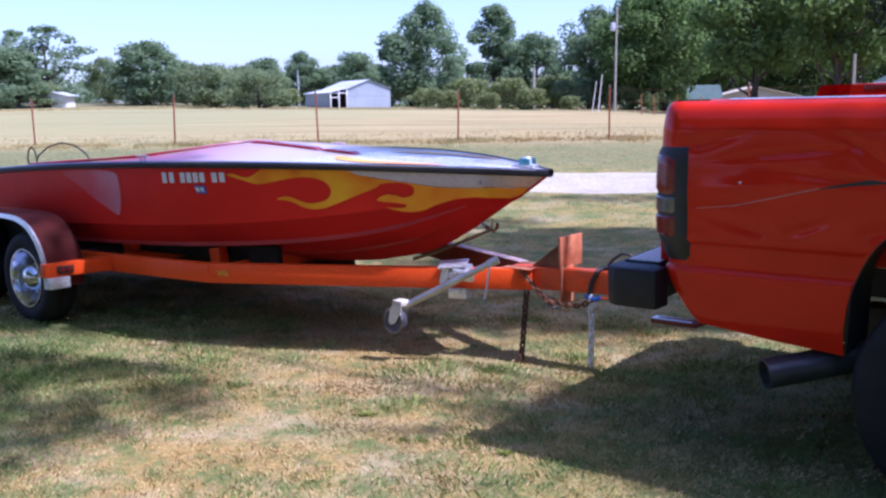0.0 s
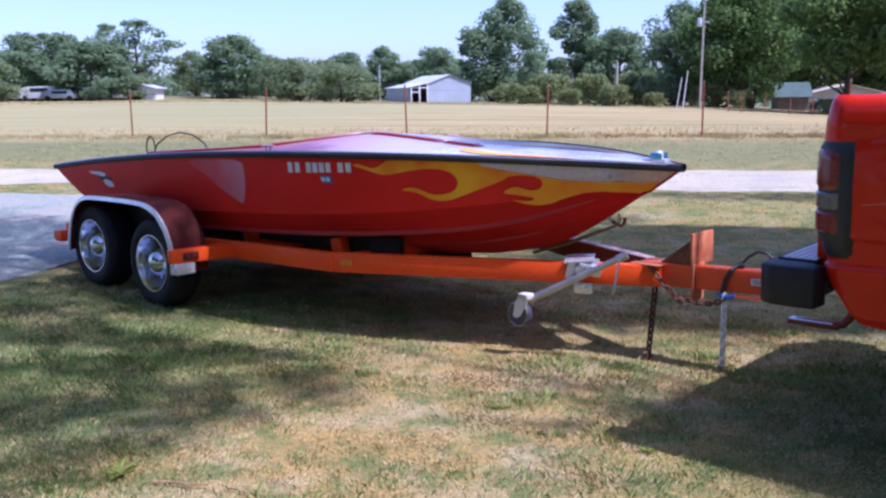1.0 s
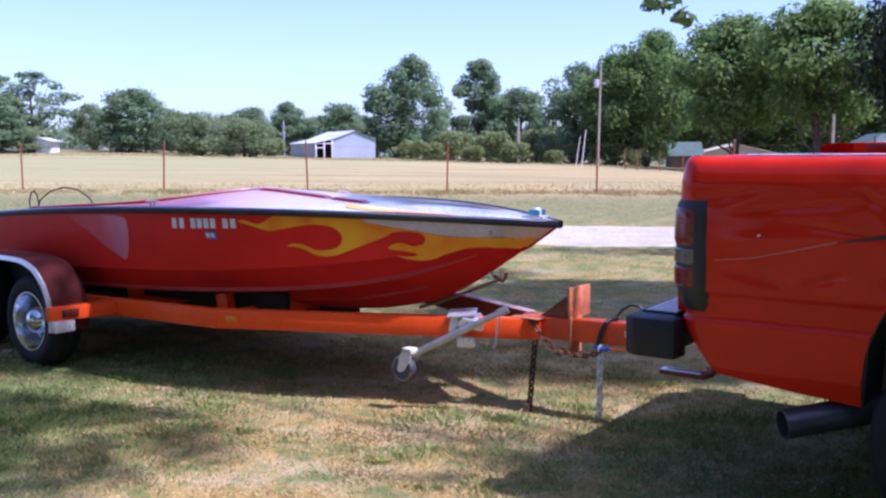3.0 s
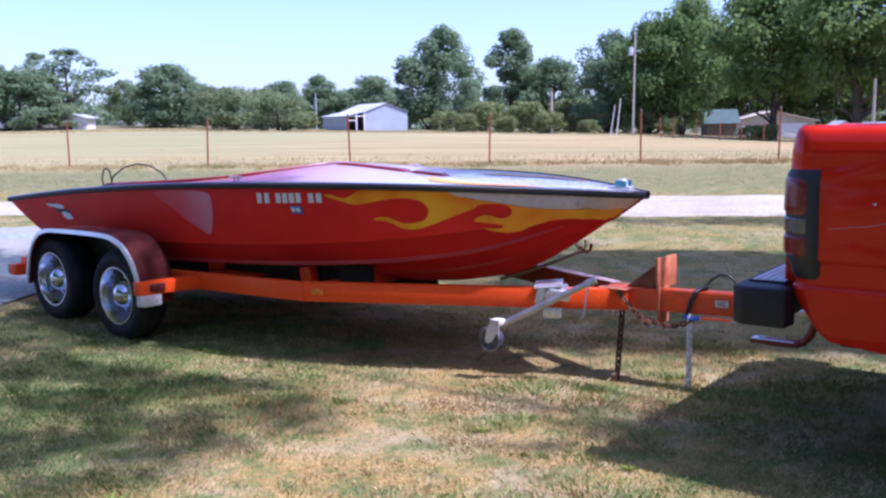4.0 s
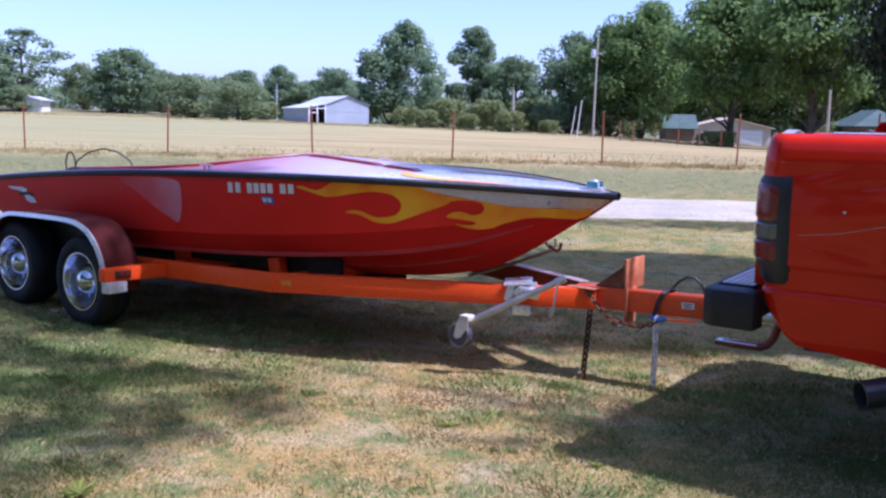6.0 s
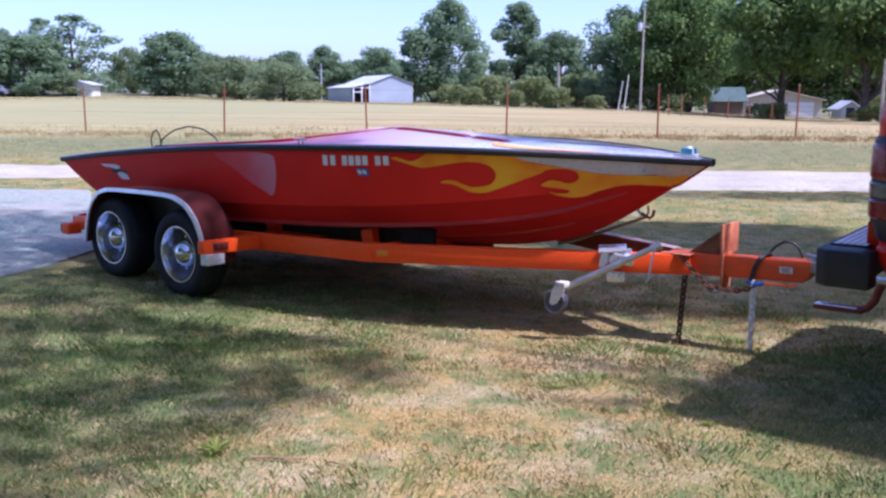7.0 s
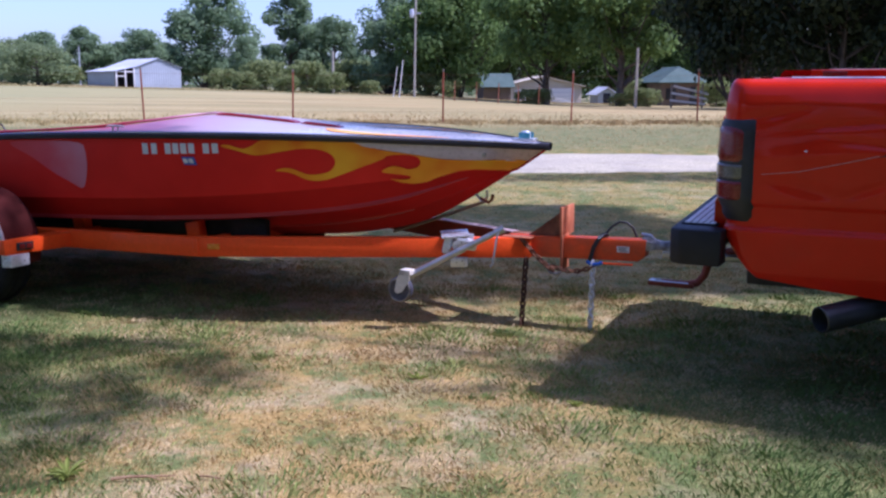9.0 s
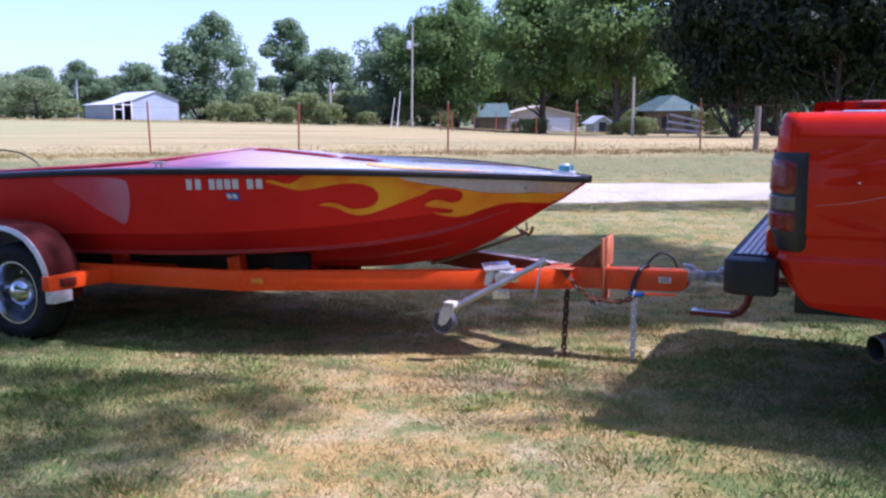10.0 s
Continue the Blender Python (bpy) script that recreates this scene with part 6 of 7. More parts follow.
def shade_tree():
    """The tall tree beside the truck, out of view, whose high crown dapples the grass and the gravel."""
    rg = np.random.default_rng(77)
    foot = Vector((7.8, 4.0, 0))
    ob = thing("shade_tree", Matrix.Translation(foot), "tall spreading shade tree whose branches overhang the lawn", "tree")
    bm = bmesh.new()
    sweep(bm, [(0, 0, -0.2), (0.05, 0.0, 0.6), (0.0, 0.1, 3.0), (-0.1, 0.15, 6.4), (-0.3, 0.3, 9.5), (-0.5, 0.4, 12.0)], [0.50, 0.40, 0.35, 0.29, 0.20, 0.10], 12)
    spots = []
    lawn_edge = smooth_line([(4.2, -3.0), (5.3, -2.72), (5.7, -2.62), (6.1, -2.36), (6.35, -2.12), (6.75, -2.02), (7.0, -2.2), (7.2, -2.75), (7.4, -3.95), (7.7, -4.15), (8.2, -4.3)], 21)
    bands = [(-0.7, 9.1, 1.8, 1.05), (-0.2, 11.75, 1.2, 0.75), (3.2, 15.0, 4.4, 0.5), (-1.9, 12.9, 0.9, 0.4), (-0.98, 6.32, 0.20, 0.05), (-4.75, 8.05, 0.7, 0.5), (-3.88, 7.93, 0.5, 0.26), (0.05, 8.72, 1.35, 0.36), (1.6, 9.45, 1.2, 0.85), (-0.15, 10.35, 1.55, 1.75), (-0.15, 8.22, 0.42, 0.16), (1.55, 8.52, 0.95, 0.42)]

    def density(x, y):
        """How closely the leaves stand over a spot of ground, 0 to 1."""
        rough = noise.noise((x * 1.7, y * 2.3, 4.0)) + 0.6 * noise.noise((x * 5.1, y * 6.3, 9.0))
        lawn = step(0.22, -0.22, x - lawn_edge(min(max(y, 4.2), 8.2)) + 0.16 * rough) * step(8.7, 8.3, y) * step(2.6, 4.2, y + 0.8 * rough) * step(-12.5, -10.0, x + 1.5 * rough)
        gravel = 0.92 * step(-4.7, -5.5, x + 0.3 * rough) * step(7.3, 8.2, y) * step(12.2, 11.0, y + 0.8 * rough) * step(-12.5, -10.0, x + 1.5 * rough)
        beside = step(-0.10, 0.14, (x + 0.90 + (y - 6.26)) * 0.7 - 0.22 + 0.07 * rough) * step(7.2, 6.4, y) * step(3.2, 2.4, x)
        pools = max(math.exp(-(((x - a) / u) ** 2 + ((y - b) / v) ** 2) ** 2) for a, b, u, v in bands)
        holes = min(max(0.80 + 1.1 * rough, 0.10), 1.0)
        return max(lawn * holes, gravel * (0.7 + 0.3 * holes), beside, pools * (0.72 + 0.28 * holes))

    over = []
    for _ in range(234000):
        gx, gy, z = rg.uniform(-13.0, 7.5), rg.uniform(2.5, 16.0), rg.uniform(11.0, 14.5)
        if rg.uniform() < density(gx, gy):
            over.append(np.array(Vector((gx, gy, 0)) + SUN * (z / SUN.z) - foot))
    for _ in range(110000):
        gx, gy, z = rg.uniform(-2.6, 3.2), rg.uniform(8.2, 12.6), rg.uniform(11.0, 14.5)
        if rg.uniform() < 0.8 * density(gx, gy):
            over.append(np.array(Vector((gx, gy, 0)) + SUN * (z / SUN.z) - foot))
    # main limbs run out above the gravel
    for end in ((-6.5, 3.5, 13.0), (-3.0, 5.5, 12.5), (-9.0, 6.5, 13.5)):
        a, c = Vector((-0.3, 0.3, 9.0)), Vector(end)
        sweep(bm, [a, a.lerp(c, 0.3) + Vector((0, 0, 0.5)), a.lerp(c, 0.7) + Vector((0, 0, 0.4)), c], [0.030, 0.022, 0.014, 0.006], 7)
    for k in range(30):
        q = rg.uniform(0, 2 * math.pi)
        spots.append((np.array([2.8 * math.cos(q) + 5.5, 2.4 * math.sin(q) - 4.0, rg.uniform(9, 15)]), 1.1))
    part("trunk", bm, BARK, ob, "thick trunk and long limbs")
    v = np.concatenate([leaf_cloud(rg, spots, 120, 0.10, 0.6), leaf_cloud(rg, [(c, 0.05) for c in over], 1, 0.062)])
    put_mesh("crown", cloud_mesh("crown", v), LEAF, ob, "open dappling foliage")
    # one low sprig hangs ahead of the camera
    tip = Vector(SPRIG) - foot
    bm = bmesh.new()
    sweep(bm, [(-0.1, 0.15, 6.2), tip + Vector((3.4, -1.2, 4.6)), tip + Vector((0.9, -0.3, 2.6)), tip + Vector((0.10, -0.05, 0.6)), tip], [0.06, 0.03, 0.012, 0.005, 0.003], 6)
    twig = part("branch", bm, BARK, ob)
    v = leaf_cloud(rg, [(np.array(tip + Vector((0.02, 0, 0.05))), 0.09), (np.array(tip + Vector((-0.08, 0, 0.02))), 0.05), (np.array(tip + Vector((0.09, 0.03, -0.05))), 0.06)], 16, 0.045)
    put_mesh("leaves", cloud_mesh("leaves", v), LEAF, twig, "dark hanging leaves")


SPRIG = (0.04, 7.68, 2.20)
shade_tree()


# ---- buildings ----
def house_at(name, az, dist, turn, label, category, dz=0.0):
    x, y = at(az, dist)
    return thing(name, pose(x, y, float(ground_z(x, y)) - 0.1 + dz, 0, 0, turn), label, category)


def barn():
    """Gabled metal barn with a lean-to along one side, whose end bay stands open behind white posts."""
    b = house_at("pole_barn", -15.92, 118, 36, "grey corrugated metal barn with an open lean-to bay", "barn", 0.10)
    W, D, SIDE, LOW_E, EAVE, APEX, AX = 8.0, 9.4, 2.3, 1.85, 2.32, 3.36, 5.15

    def rib_wall(x0, x1, y0, y1, top, name, mat):
        bm = bmesh.new()
        n = 40
        nx, ny = (y1 - y0), -(x1 - x0)
        nl = math.hypot(nx, ny)
        rows = []
        for k in range(n + 1):
            q = k / n
            off = 0.03 if k % 2 else 0.0
            x, y = x0 + (x1 - x0) * q + off * nx / nl, y0 + (y1 - y0) * q + off * ny / nl
            rows.append([(x, y, -0.2), (x, y, top(q))])
        grid_mesh(rows, bm)
        return part(name, thick(bm, 0.02), mat, b, "", 0)

    def top_at(x):
        return float(np.interp(x, (0, SIDE, AX, W), (LOW_E, EAVE, APEX, EAVE)))

    rib_wall(SIDE, W, 0, 0, lambda q: top_at(SIDE + (W - SIDE) * q), "wall", BARNWALL)
    rib_wall(W, 0, D, D, lambda q: top_at(W * (1 - q)), "wall", BARNWALL)
    rib_wall(W, W, 0, D, lambda q: EAVE, "wall", BARNWALL)
    rib_wall(0, 0, D, 0.4, lambda q: LOW_E, "wall", BARNWALL)
    for x0, x1 in ((-0.25, SIDE), (SIDE, AX), (AX, W + 0.2)):
        z0, z1 = top_at(max(x0, 0)) - (0.05 if x0 < 0 else 0) + 0.03, top_at(min(x1, W)) - (0.06 if x1 > W else 0) + 0.03
        bm = bmesh.new()
        rows = []
        for k in range(61):
            y = -0.2 + (D + 0.4) * k / 60
            o = 0.03 if k % 2 else 0
            rows.append([(x0, y, z0 + o), ((x0 + x1) / 2, y, (z0 + z1) / 2 + o), (x1, y, z1 + o)])
        grid_mesh(rows, bm)
        part("roof", thick(bm, 0.03), BARNROOF, b, "pale corrugated roof", 0)
    for x, tall in ((0.06, LOW_E), (1.15, 2.06), (SIDE - 0.12, 2.27)):
        bm = bmesh.new()
        box(bm, (x - 0.08, -0.10, -0.2), (x + 0.08, 0.05, tall), 0.01)
        part("bay_post", bm, PAINTWHITE, b, "white post")
    for z, x1 in ((1.72, SIDE - 0.1), (1.2, 1.2)):
        bm = bmesh.new()
        box(bm, (0.0, -0.07, z), (x1, 0.03, z + 0.12), 0.01)
        part("bay_rail", bm, PAINTWHITE, b, "white rail across the bay")
    # near-black sheets put in for the shade inside the bay
    for lo, hi in (((SIDE + 0.05, 0.2, -0.2), (SIDE + 0.15, D - 0.2, 2.2)), ((0.1, 3.0, -0.2), (SIDE, 3.1, 1.8))):
        bm = bmesh.new()
        box(bm, lo, hi)
        part("inner_wall", bm, DARKROOM, b, "near-black sheet for the shade inside the barn")


barn()


def gabled(name, az, dist, turn, W, D, E, R, wall, roof, label, category, dz=0.0, doors=(), over=0.4, hip=0.0):
    b = house_at(name, az, dist, turn, label, category, dz)
    bm = bmesh.new()
    prism(bm, [(-W / 2, 0), (W / 2, 0), (W / 2, E), (0, E if hip else R - 0.05), (-W / 2, E)], D, lambda a, c, d: Vector((a, d, c)))
    part("wall", bm, wall, b)
    bm = bmesh.new()
    h = W / 2 + over
    drop = (R - E) * over / (W / 2)
    y0, y1, e = -over, D + over, hip
    for sx in (1, -1):
        bm.faces.new([bm.verts.new(p) for p in ((sx * h, y0, E - drop), (0, y0 + e, R), (0, y1 - e, R), (sx * h, y1, E - drop))])
    if hip:
        for y, ye in ((y0, y0 + e), (y1, y1 - e)):
            bm.faces.new([bm.verts.new(p) for p in ((h, y, E - drop), (0, ye, R), (-h, y, E - drop))])
    bmesh.ops.remove_doubles(bm, verts=bm.verts, dist=1e-4)
    part("roof", thick(bm, 0.08), roof, b, "", 0)
    for kind, x0, x1, z0, z1, mat in doors:
        bm = bmesh.new()
        box(bm, (x0, -0.05, z0), (x1, 0.03, z1), 0.01)
        d = part(kind, bm, mat, b)
        if kind == "garage_door":
            for k in range(1, 4):
                bm = bmesh.new()
                z = z0 + (z1 - z0) * k / 4
                box(bm, (x0 + 0.02, -0.058, z - 0.02), (x1 - 0.02, -0.05, z + 0.02))
                part("panel_joint", bm, BARNWALL, d)
    return b


gabled("garage", 8.75, 112, 6, 9.2, 5.0, 2.3, 3.35, TANWALL, TANWALL, "pale tan garage with white overhead doors under trees", "garage", -0.05, (("garage_door", 0.9, 3.7, 0.05, 1.95, PAINTWHITE), ("garage_door", -3.4, -1.2, 0.05, 1.75, PAINTWHITE)))
gabled("shed", 12.45, 105, 5, 1.9, 3.0, 1.4, 2.0, BARNWALL, BARNROOF, "small pale blue-grey shed behind the trees", "shed", 0.0, (("shed_door", -0.4, 0.4, 0.0, 1.3, DARKROOM),))
gabled("farmhouse", 16.75, 90, 0, 3.9, 8.0, 2.75, 3.9, BROWNWALL, GREENROOF, "brown farmhouse with a green hipped roof", "house", -0.25, (("window", -1.6, -0.7, 0.9, 1.9, DARKROOM), ("door", 0.6, 1.5, 0.05, 2.05, DARKROOM)), 0.5, 2.0)
gabled("carport", 6.6, 106, 96, 3.4, 3.0, 1.7, 2.9, BROWNWALL, GREENROOF, "low outbuilding with a green metal roof", "outbuilding", 0.2)
gabled("pump_house", -31.3, 118, 8, 3.0, 2.5, 1.5, 1.9, PAINTWHITE, BARNROOF, "small white hut at the far field edge", "hut", 0.0, (("doorway", -1.2, -0.2, 0.1, 1.3, DARKROOM),))


def van(az, dist, turn, long, tall, mat, label, dz=0.0):
    x, y = at(az, dist)
    v = thing("parked_vehicle", pose(x, y, float(ground_z(x, y)) + dz, 0, 0, turn), label, "vehicle", "vehicles parked at the field edge")
    bm = bmesh.new()
    rows = []
    for q, t in ((-0.5, 0.55), (-0.48, 0.8), (-0.3, 0.97), (0.2, 1.0), (0.33, 0.95), (0.42, 0.66), (0.5, 0.58), (0.505, 0.3)):
        rows.append([(q * long, w, z) for w, z in ((-0.95, 0.35), (-0.98, 0.8), (-0.85, tall * t), (0.85, tall * t), (0.98, 0.8), (0.95, 0.35))])
    grid_mesh(rows, bm)
    for row in (rows[0], rows[-1]):
        bm.faces.new([bm.verts.new(p) for p in row])
    bmesh.ops.recalc_face_normals(bm, faces=bm.faces)
    part("body", bm, mat, v)
    for fx in (-0.32, 0.32):
        for sy in (-0.9, 0.9):
            bm = bmesh.new()
            lathe(bm, [(0.0, -0.1), (0.33, -0.1), (0.34, 0.0), (0.33, 0.1), (0.0, 0.1)], 16, "Y", Matrix.Translation((fx * long, sy, 0.34)))
            part("wheel", bm, TYRE, v)
    bm = bmesh.new()
    box(bm, (-0.2 * long, -0.97, tall * 0.62), (0.25 * long, -0.90, tall * 0.88), 0.02)
    part("side_window", bm, BLACK, v)


van(-36.6, 124, 5, 5.2, 1.75, PAINTWHITE, "white van half hidden by the trees")
van(-35.6, 120, 12, 4.0, 1.35, ZINC, "silver car in front of the trees")
van(-34.5, 121, -10, 4.2, 1.6, BARNWALL, "pale blue-grey car under the trees")


# ---- poles ----
def pole(name, az, dist, height, r, lean=0.0, gear=False, mat=None, label="tall weathered grey utility pole"):
    x, y = at(az, dist)
    p = thing(name, pose(x, y, float(ground_z(x, y)), 0, lean, 0), label, "pole")
    bm = bmesh.new()
    sweep(bm, [(0, 0, -0.3), (0, 0, height * 0.5), (0, 0, height)], [r, r * 0.85, r * 0.7], 10)
    part("shaft", bm, mat or POLEWOOD, p)
    if gear:
        bm = bmesh.new()
        lathe(bm, [(0.0, height - 2.05), (0.18, height - 2.05), (0.20, height - 1.95), (0.20, height - 1.5), (0.16, height - 1.35), (0.0, height - 1.32)], 16, "Z", Matrix.Translation((-0.32, -0.1, 0)))
        part("transformer", bm, BARNROOF, p, "grey pole-mounted transformer")
        bm = bmesh.new()
        box(bm, (-0.45, -0.06, height - 1.75), (0.5, 0.06, height - 1.62), 0.01)
        part("bracket", bm, ZINC, p)
    return p


pole("utility_pole", 0.98, 85, 8.9, 0.105, 1.0, True)
pole("utility_pole", -3.78, 96, 4.1, 0.16, 0.5)
pole("utility_pole", 13.95, 70, 4.2, 0.12, 0.5)
pole("yard_pole", -17.75, 125, 4.6, 0.07, 0.0, False, BARNROOF, "thin pale metal yard pole")
pole("leaning_post", -0.30, 80, 2.5, 0.045, 8, False, PAINTWHITE, "leaning pale post at the fence corner")
pole("leaning_post", 0.05, 79, 3.0, 0.05, 6, False, PAINTWHITE, "leaning pale post at the fence corner")
for k, az in enumerate((2.6, 3.3, 4.6, 5.9, 7.1, 8.3)):
    pole("field_post", az, 72, 1.5, 0.035, (-2, 1, 0, 2, -1, 1)[k], False, POSTRED, "rust-red post of a far fence")


def board_pile():
    x, y = at(16.9, 72)
    b = thing("board_fence", pose(x, y, float(ground_z(x, y)), 0, 0, 8), "broken pale board fence before the farmhouse", "fence")
    for k in range(3):
        bm = bmesh.new()
        box(bm, (-1.4, -0.03, 0.35 + 0.45 * k), (1.4, 0.03, 0.50 + 0.45 * k), 0.01, pose(0, 0, 0, 0, 6 + 3 * k, 0))
        part("board", bm, PAINTWHITE, b, "pale weathered board")
    for px in (-1.2, 1.2):
        bm = bmesh.new()
        box(bm, (px - 0.06, 0.035, -0.2), (px + 0.06, 0.15, 1.7), 0.01)
        part("post", bm, WOOD, b)


board_pile()


# ---- grass blades ----
def blades(name, rg, xy, tall, wide, mat, label, category, lie=(0.1, 0.95)):
    n = len(xy)
    z = ground_z(xy[:, 0], xy[:, 1])
    base = np.stack([xy[:, 0], xy[:, 1], z - 0.004], 1)
    a = rg.uniform(0, 2 * np.pi, n)
    side = np.stack([np.cos(a), np.sin(a), np.zeros(n)], 1) * (wide * rg.uniform(0.6, 1.4, n))[:, None]
    h = tall * rg.uniform(0.45, 1.35, n)
    b = rg.uniform(0, 2 * np.pi, n)
    lean = np.stack([np.cos(b), np.sin(b), np.zeros(n)], 1) * (h * rg.uniform(*lie, n))[:, None]
    up = np.zeros((n, 3))
    up[:, 2] = h
    v = np.stack([base - side, base + side, base + side * 0.6 + lean * 0.45 + up * 0.62, base + lean + up * 0.92], 1).reshape(-1, 3)
    me = cloud_mesh(name, v)
    tagged(put_mesh(name, me, mat), label, category, kind="stuff")


def scatter(rg, n, x0, x1, y0, y1, clump, keep=None):
    p = np.stack([rg.uniform(x0, x1, n), rg.uniform(y0, y1, n)], 1)
    p += rg.normal(size=(n, 2)) * clump
    f = np.sin(2.1 * p[:, 0] + 1.3 * np.sin(1.7 * p[:, 1])) * np.sin(2.6 * p[:, 1] + 0.8 * np.sin(2.3 * p[:, 0])) * 0.5 + 0.5
    p = p[rg.uniform(0, 1, n) < 0.45 + 0.55 * f]
    pad = (p[:, 0] < -5.2) & (p[:, 1] > 7.0) & (p[:, 1] < 13.6 - 1.35 * np.maximum(p[:, 0] + 8, 0))
    road = (p[:, 1] > 15.4 - 0.10 * np.maximum(-p[:, 0] - 2, 0)) & (p[:, 1] < 18.1 - 0.13 * np.maximum(-p[:, 0] - 2, 0))
    return p[~(pad | road)]


rg = np.random.default_rng(3)
def clumped(rg, centres, each, r):
    """Blades gathered in small tufts round their centres."""
    return np.repeat(centres, each, 0) + rg.normal(size=(len(centres) * each, 2)) * r


blades("lawn_grass", rg, clumped(rg, scatter(rg, 15000, -6.5, 3.5, 3.8, 9.5, 0.02), 24, 0.034), 0.020, 0.0019, BLADES, "short dry and green lawn blades", "grass")
blades("lawn_grass_beyond", rg, scatter(rg, 120000, -16, 9, 9.5, 25, 0.03), 0.022, 0.005, BLADES, "short lawn blades beyond the trailer", "grass")
# clumps left by the mower at the foot of the posts
WEED_SPOTS = [(x + dx, FENCE_Y + 0.1 + dy) for k, x in enumerate(FENCE_X) for dx, dy in ((-0.5 + 0.3 * (k % 3), 0.2), (0.55 - 0.25 * (k % 4), -0.25), (1.5 + 0.2 * (k % 2), 0.3))]
blades("fence_weeds", rg, np.concatenate([scatter(rg, 16000, -36, 22, 24.4, 33.0, 0.5)] + [clumped(rg, np.array([[x, y]]) + rg.normal(size=(26, 2)) * (0.6, 0.55), 40, 0.12) for x, y in WEED_SPOTS]), 0.085, 0.006, WEEDS, "taller dry weeds along the fence", "weeds")
blades("field_stubble", rg, scatter(rg, 30000, -40, 20, 27, 45, 0.1), 0.03, 0.006, WEEDS, "cut hay stubble", "stubble")
rows = [at(az, d) for az, d in zip(rg.uniform(-44, 40, 60000), rg.uniform(89, 114, 60000))]
blades("rough_grass", rg, np.array(rows), 0.11, 0.04, WEEDS, "rough tall grass at the foot of the trees", "grass")


def tufts():
    """Coarse tufts left standing in the thin lawn: their blades spread out from one root."""
    known = [(-2.60, 5.55, 0.07, 130), (-1.28, 6.5, 0.10, 120), (-3.35, 7.95, 0.20, 240), (-2.2, 6.1, 0.15, 150), (-2.55, 4.95, 0.10, 130), (-1.62, 5.35, 0.06, 60), (-0.95, 4.75, 0.13, 220), (-1.15, 4.95, 0.12, 150), (-0.4, 4.7, 0.11, 150)]
    extra = np.random.default_rng(21)
    for name, material, n, tall, label in (("grass_tufts", TUFT, 420, 0.027, "coarse green tufts left in the lawn"), ("straw_tufts", DEAD, 240, 0.016, "pale dead tufts lying in the lawn")):
        rows = list(known) if name == "grass_tufts" else []
        while len(rows) < n:
            x, y = extra.uniform(-5.0, 3.2), extra.uniform(3.6, 8.6)
            if name == "grass_tufts" and extra.uniform() > (0.9 if x < -2.4 or (x > 0 and y < 5.6) else 0.35):
                continue
            r = extra.uniform(0.03, 0.15)
            rows.append((x, y, r, int(60 + 1300 * r)))
        for _ in range(60):
            rows.append((extra.uniform(-4.5, 2.8), extra.uniform(3.8, 7.4), extra.uniform(0.10, 0.26), 520))
        root, high = [], []
        for cx, cy, r, k in rows:
            root.append(np.stack([np.full(k, cx), np.full(k, cy), extra.normal(0, r, k), extra.normal(0, r * 0.75, k)], 1))
            high.append(np.full(k, tall * extra.uniform(0.6, 1.5)) * extra.uniform(0.5, 1.3, k))
        q, h = np.concatenate(root), np.concatenate(high)
        m = len(q)
        foot = q[:, :2] + q[:, 2:]
        base = np.stack([foot[:, 0], foot[:, 1], ground_z(foot[:, 0], foot[:, 1]) - 0.004], 1)
        away = np.arctan2(q[:, 3], q[:, 2]) + extra.normal(0, 0.7, m)
        lean = np.stack([np.cos(away), np.sin(away), np.zeros(m)], 1) * (h * (extra.uniform(0.1, 0.8, m) if name == "grass_tufts" else extra.uniform(0.3, 1.5, m)))[:, None]
        side = np.stack([-np.sin(away), np.cos(away), np.zeros(m)], 1) * (0.0014 * extra.uniform(0.6, 1.4, m))[:, None]
        up = np.zeros((m, 3))
        up[:, 2] = h
        v = np.stack([base - side, base + side, base + side * 0.7 + lean * 0.4 + up * 0.65, base + lean + up * 0.85], 1).reshape(-1, 3)
        tagged(put_mesh(name, cloud_mesh(name, v), material), label, "grass", kind="stuff")


tufts()


DRYTWIG = surface("dry_twig_bark", (0.22, 0.12, 0.055), (0.42, 0.27, 0.14), 0.9, 0, 40, 0.3)


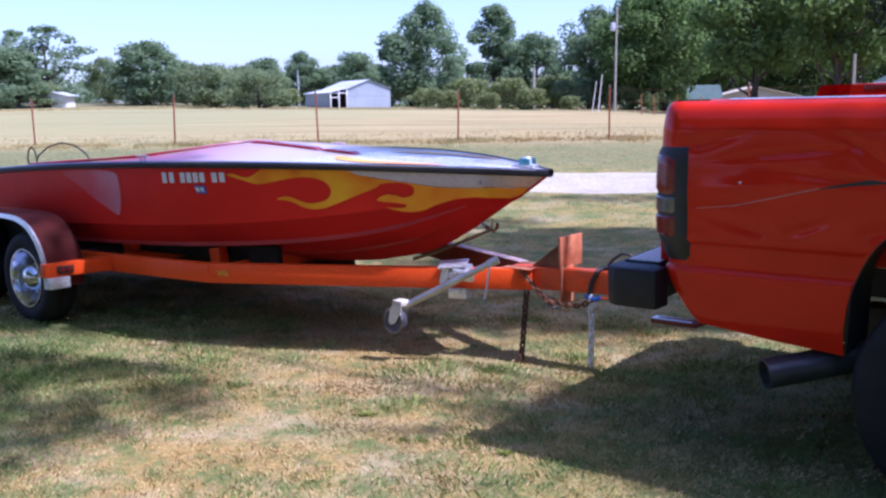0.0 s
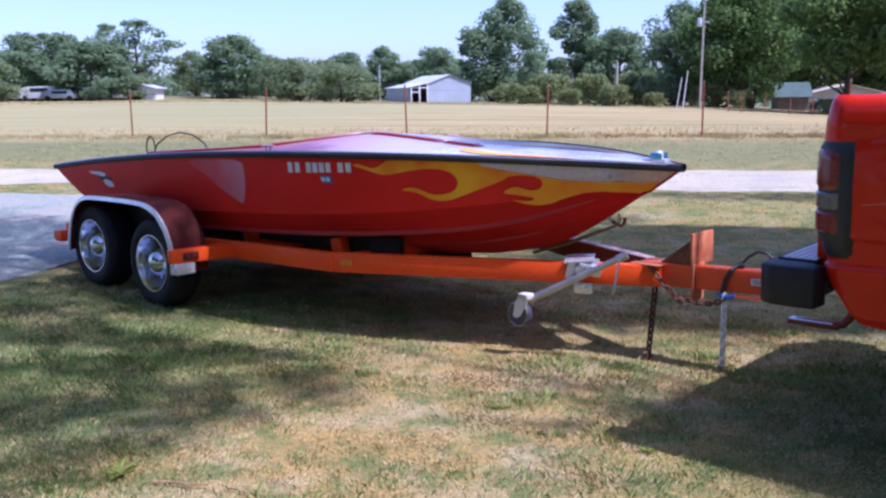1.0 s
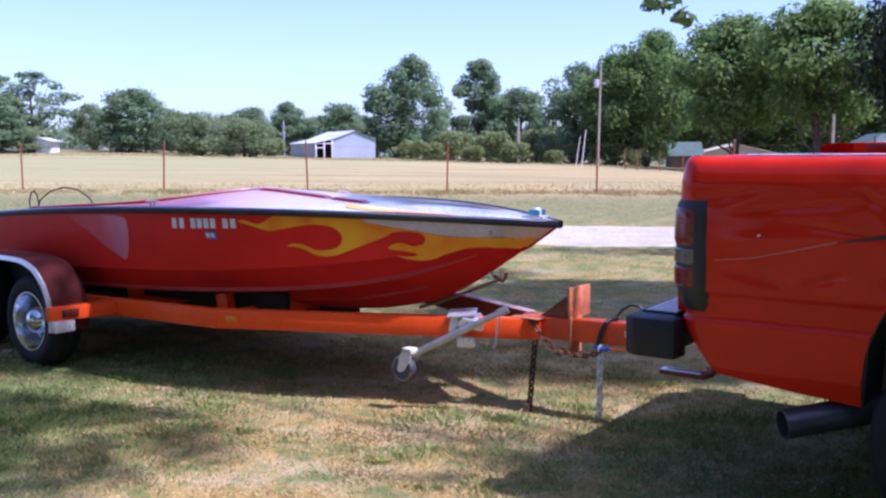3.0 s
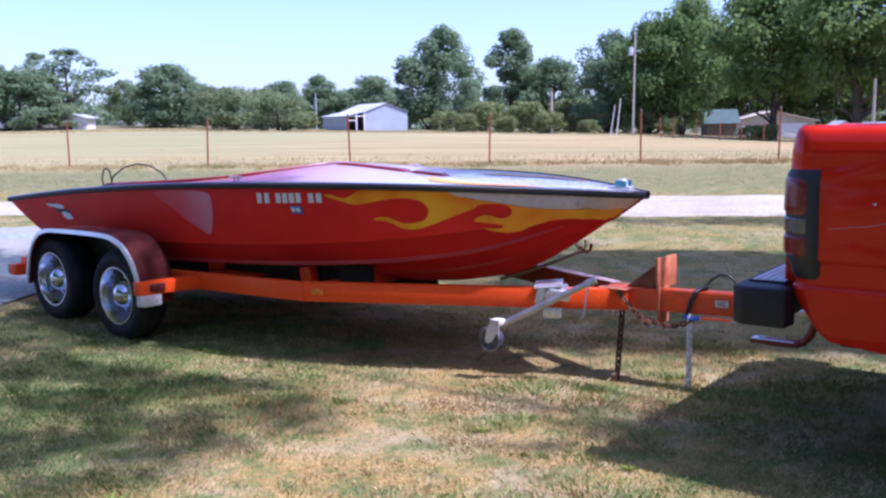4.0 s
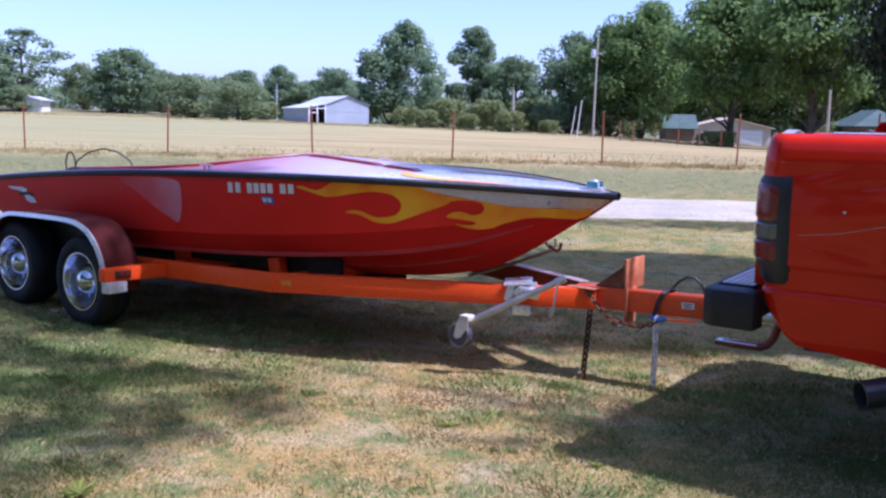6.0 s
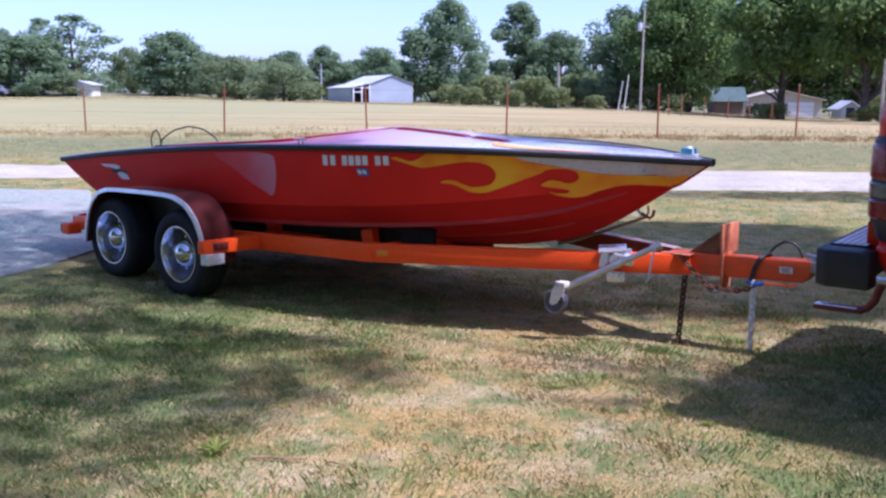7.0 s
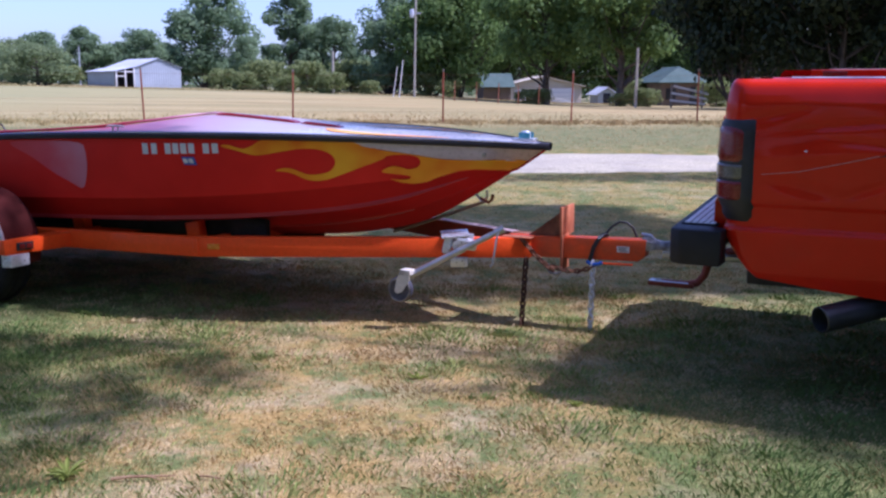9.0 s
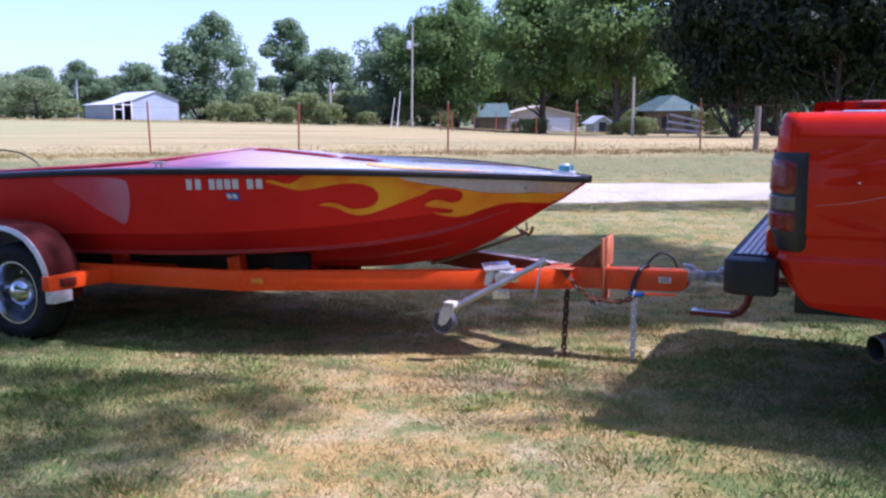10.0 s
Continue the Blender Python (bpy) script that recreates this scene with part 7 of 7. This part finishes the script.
def twig(x, y, turn, long, r):
    bm = bmesh.new()
    sweep(bm, [(-0.5 * long, 0, r), (-0.2 * long, 0.03 * long, r * 1.6), (0.1 * long, -0.02 * long, r * 2.2), (0.5 * long, 0.05 * long, r)], [r, r * 0.95, r * 0.8, r * 0.4], 7)
    sweep(bm, [(0.1 * long, -0.02 * long, r * 2.2), (0.28 * long, -0.12 * long, r * 1.4)], [r * 0.6, r * 0.3], 6)
    ob = part("twig", bm, DRYTWIG)
    ob.matrix_world = pose(x, y, float(ground_z(x, y)) + 0.008, 0, 0, turn)
    tagged(ob, "thin brown fallen twig lying in dry grass", "twig", "fallen twigs")


def rosette(x, y, size, n, seed):
    """A broad-leaved weed, its blades fanning up from one root."""
    rnd = random.Random(seed)
    ob = thing("weed", pose(x, y, float(ground_z(x, y)) - 0.003), "bright yellow-green broad-leaved weed in dry grass", "weed", "lawn weeds")
    for k in range(n):
        a = 2 * math.pi * k / n + rnd.uniform(-0.2, 0.2)
        long, up = size * rnd.uniform(0.7, 1.15), rnd.uniform(0.35, 1.1)
        d, w = Vector((math.cos(a), math.sin(a), 0)), Vector((-math.sin(a), math.cos(a), 0))
        rows = []
        for q, wide in ((0.0, 0.25), (0.3, 0.8), (0.6, 1.0), (0.85, 0.6), (1.0, 0.08)):
            c = d * long * q * math.cos(up * (1 - 0.4 * q)) + Vector((0, 0, long * math.sin(up) * (q - 0.45 * q * q) + 0.002))
            rows.append([c - w * 0.10 * long * wide + Vector((0, 0, 0.006)), c, c + w * 0.10 * long * wide + Vector((0, 0, 0.006))])
        part("leaf", grid_mesh(rows), WEEDLEAF, ob)


WEEDLEAF = leaf_material("weed_leaves", (0.25, 0.31, 0.055), (0.40, 0.44, 0.10), 0.4)
rosette(-2.58, 5.40, 0.085, 19, 4)
rosette(-1.30, 6.46, 0.05, 13, 8)
rosette(-0.62, 6.05, 0.045, 12, 9)
twig(-2.3, 5.35, 3, 0.22, 0.006)
twig(-2.06, 5.35, -20, 0.10, 0.004)
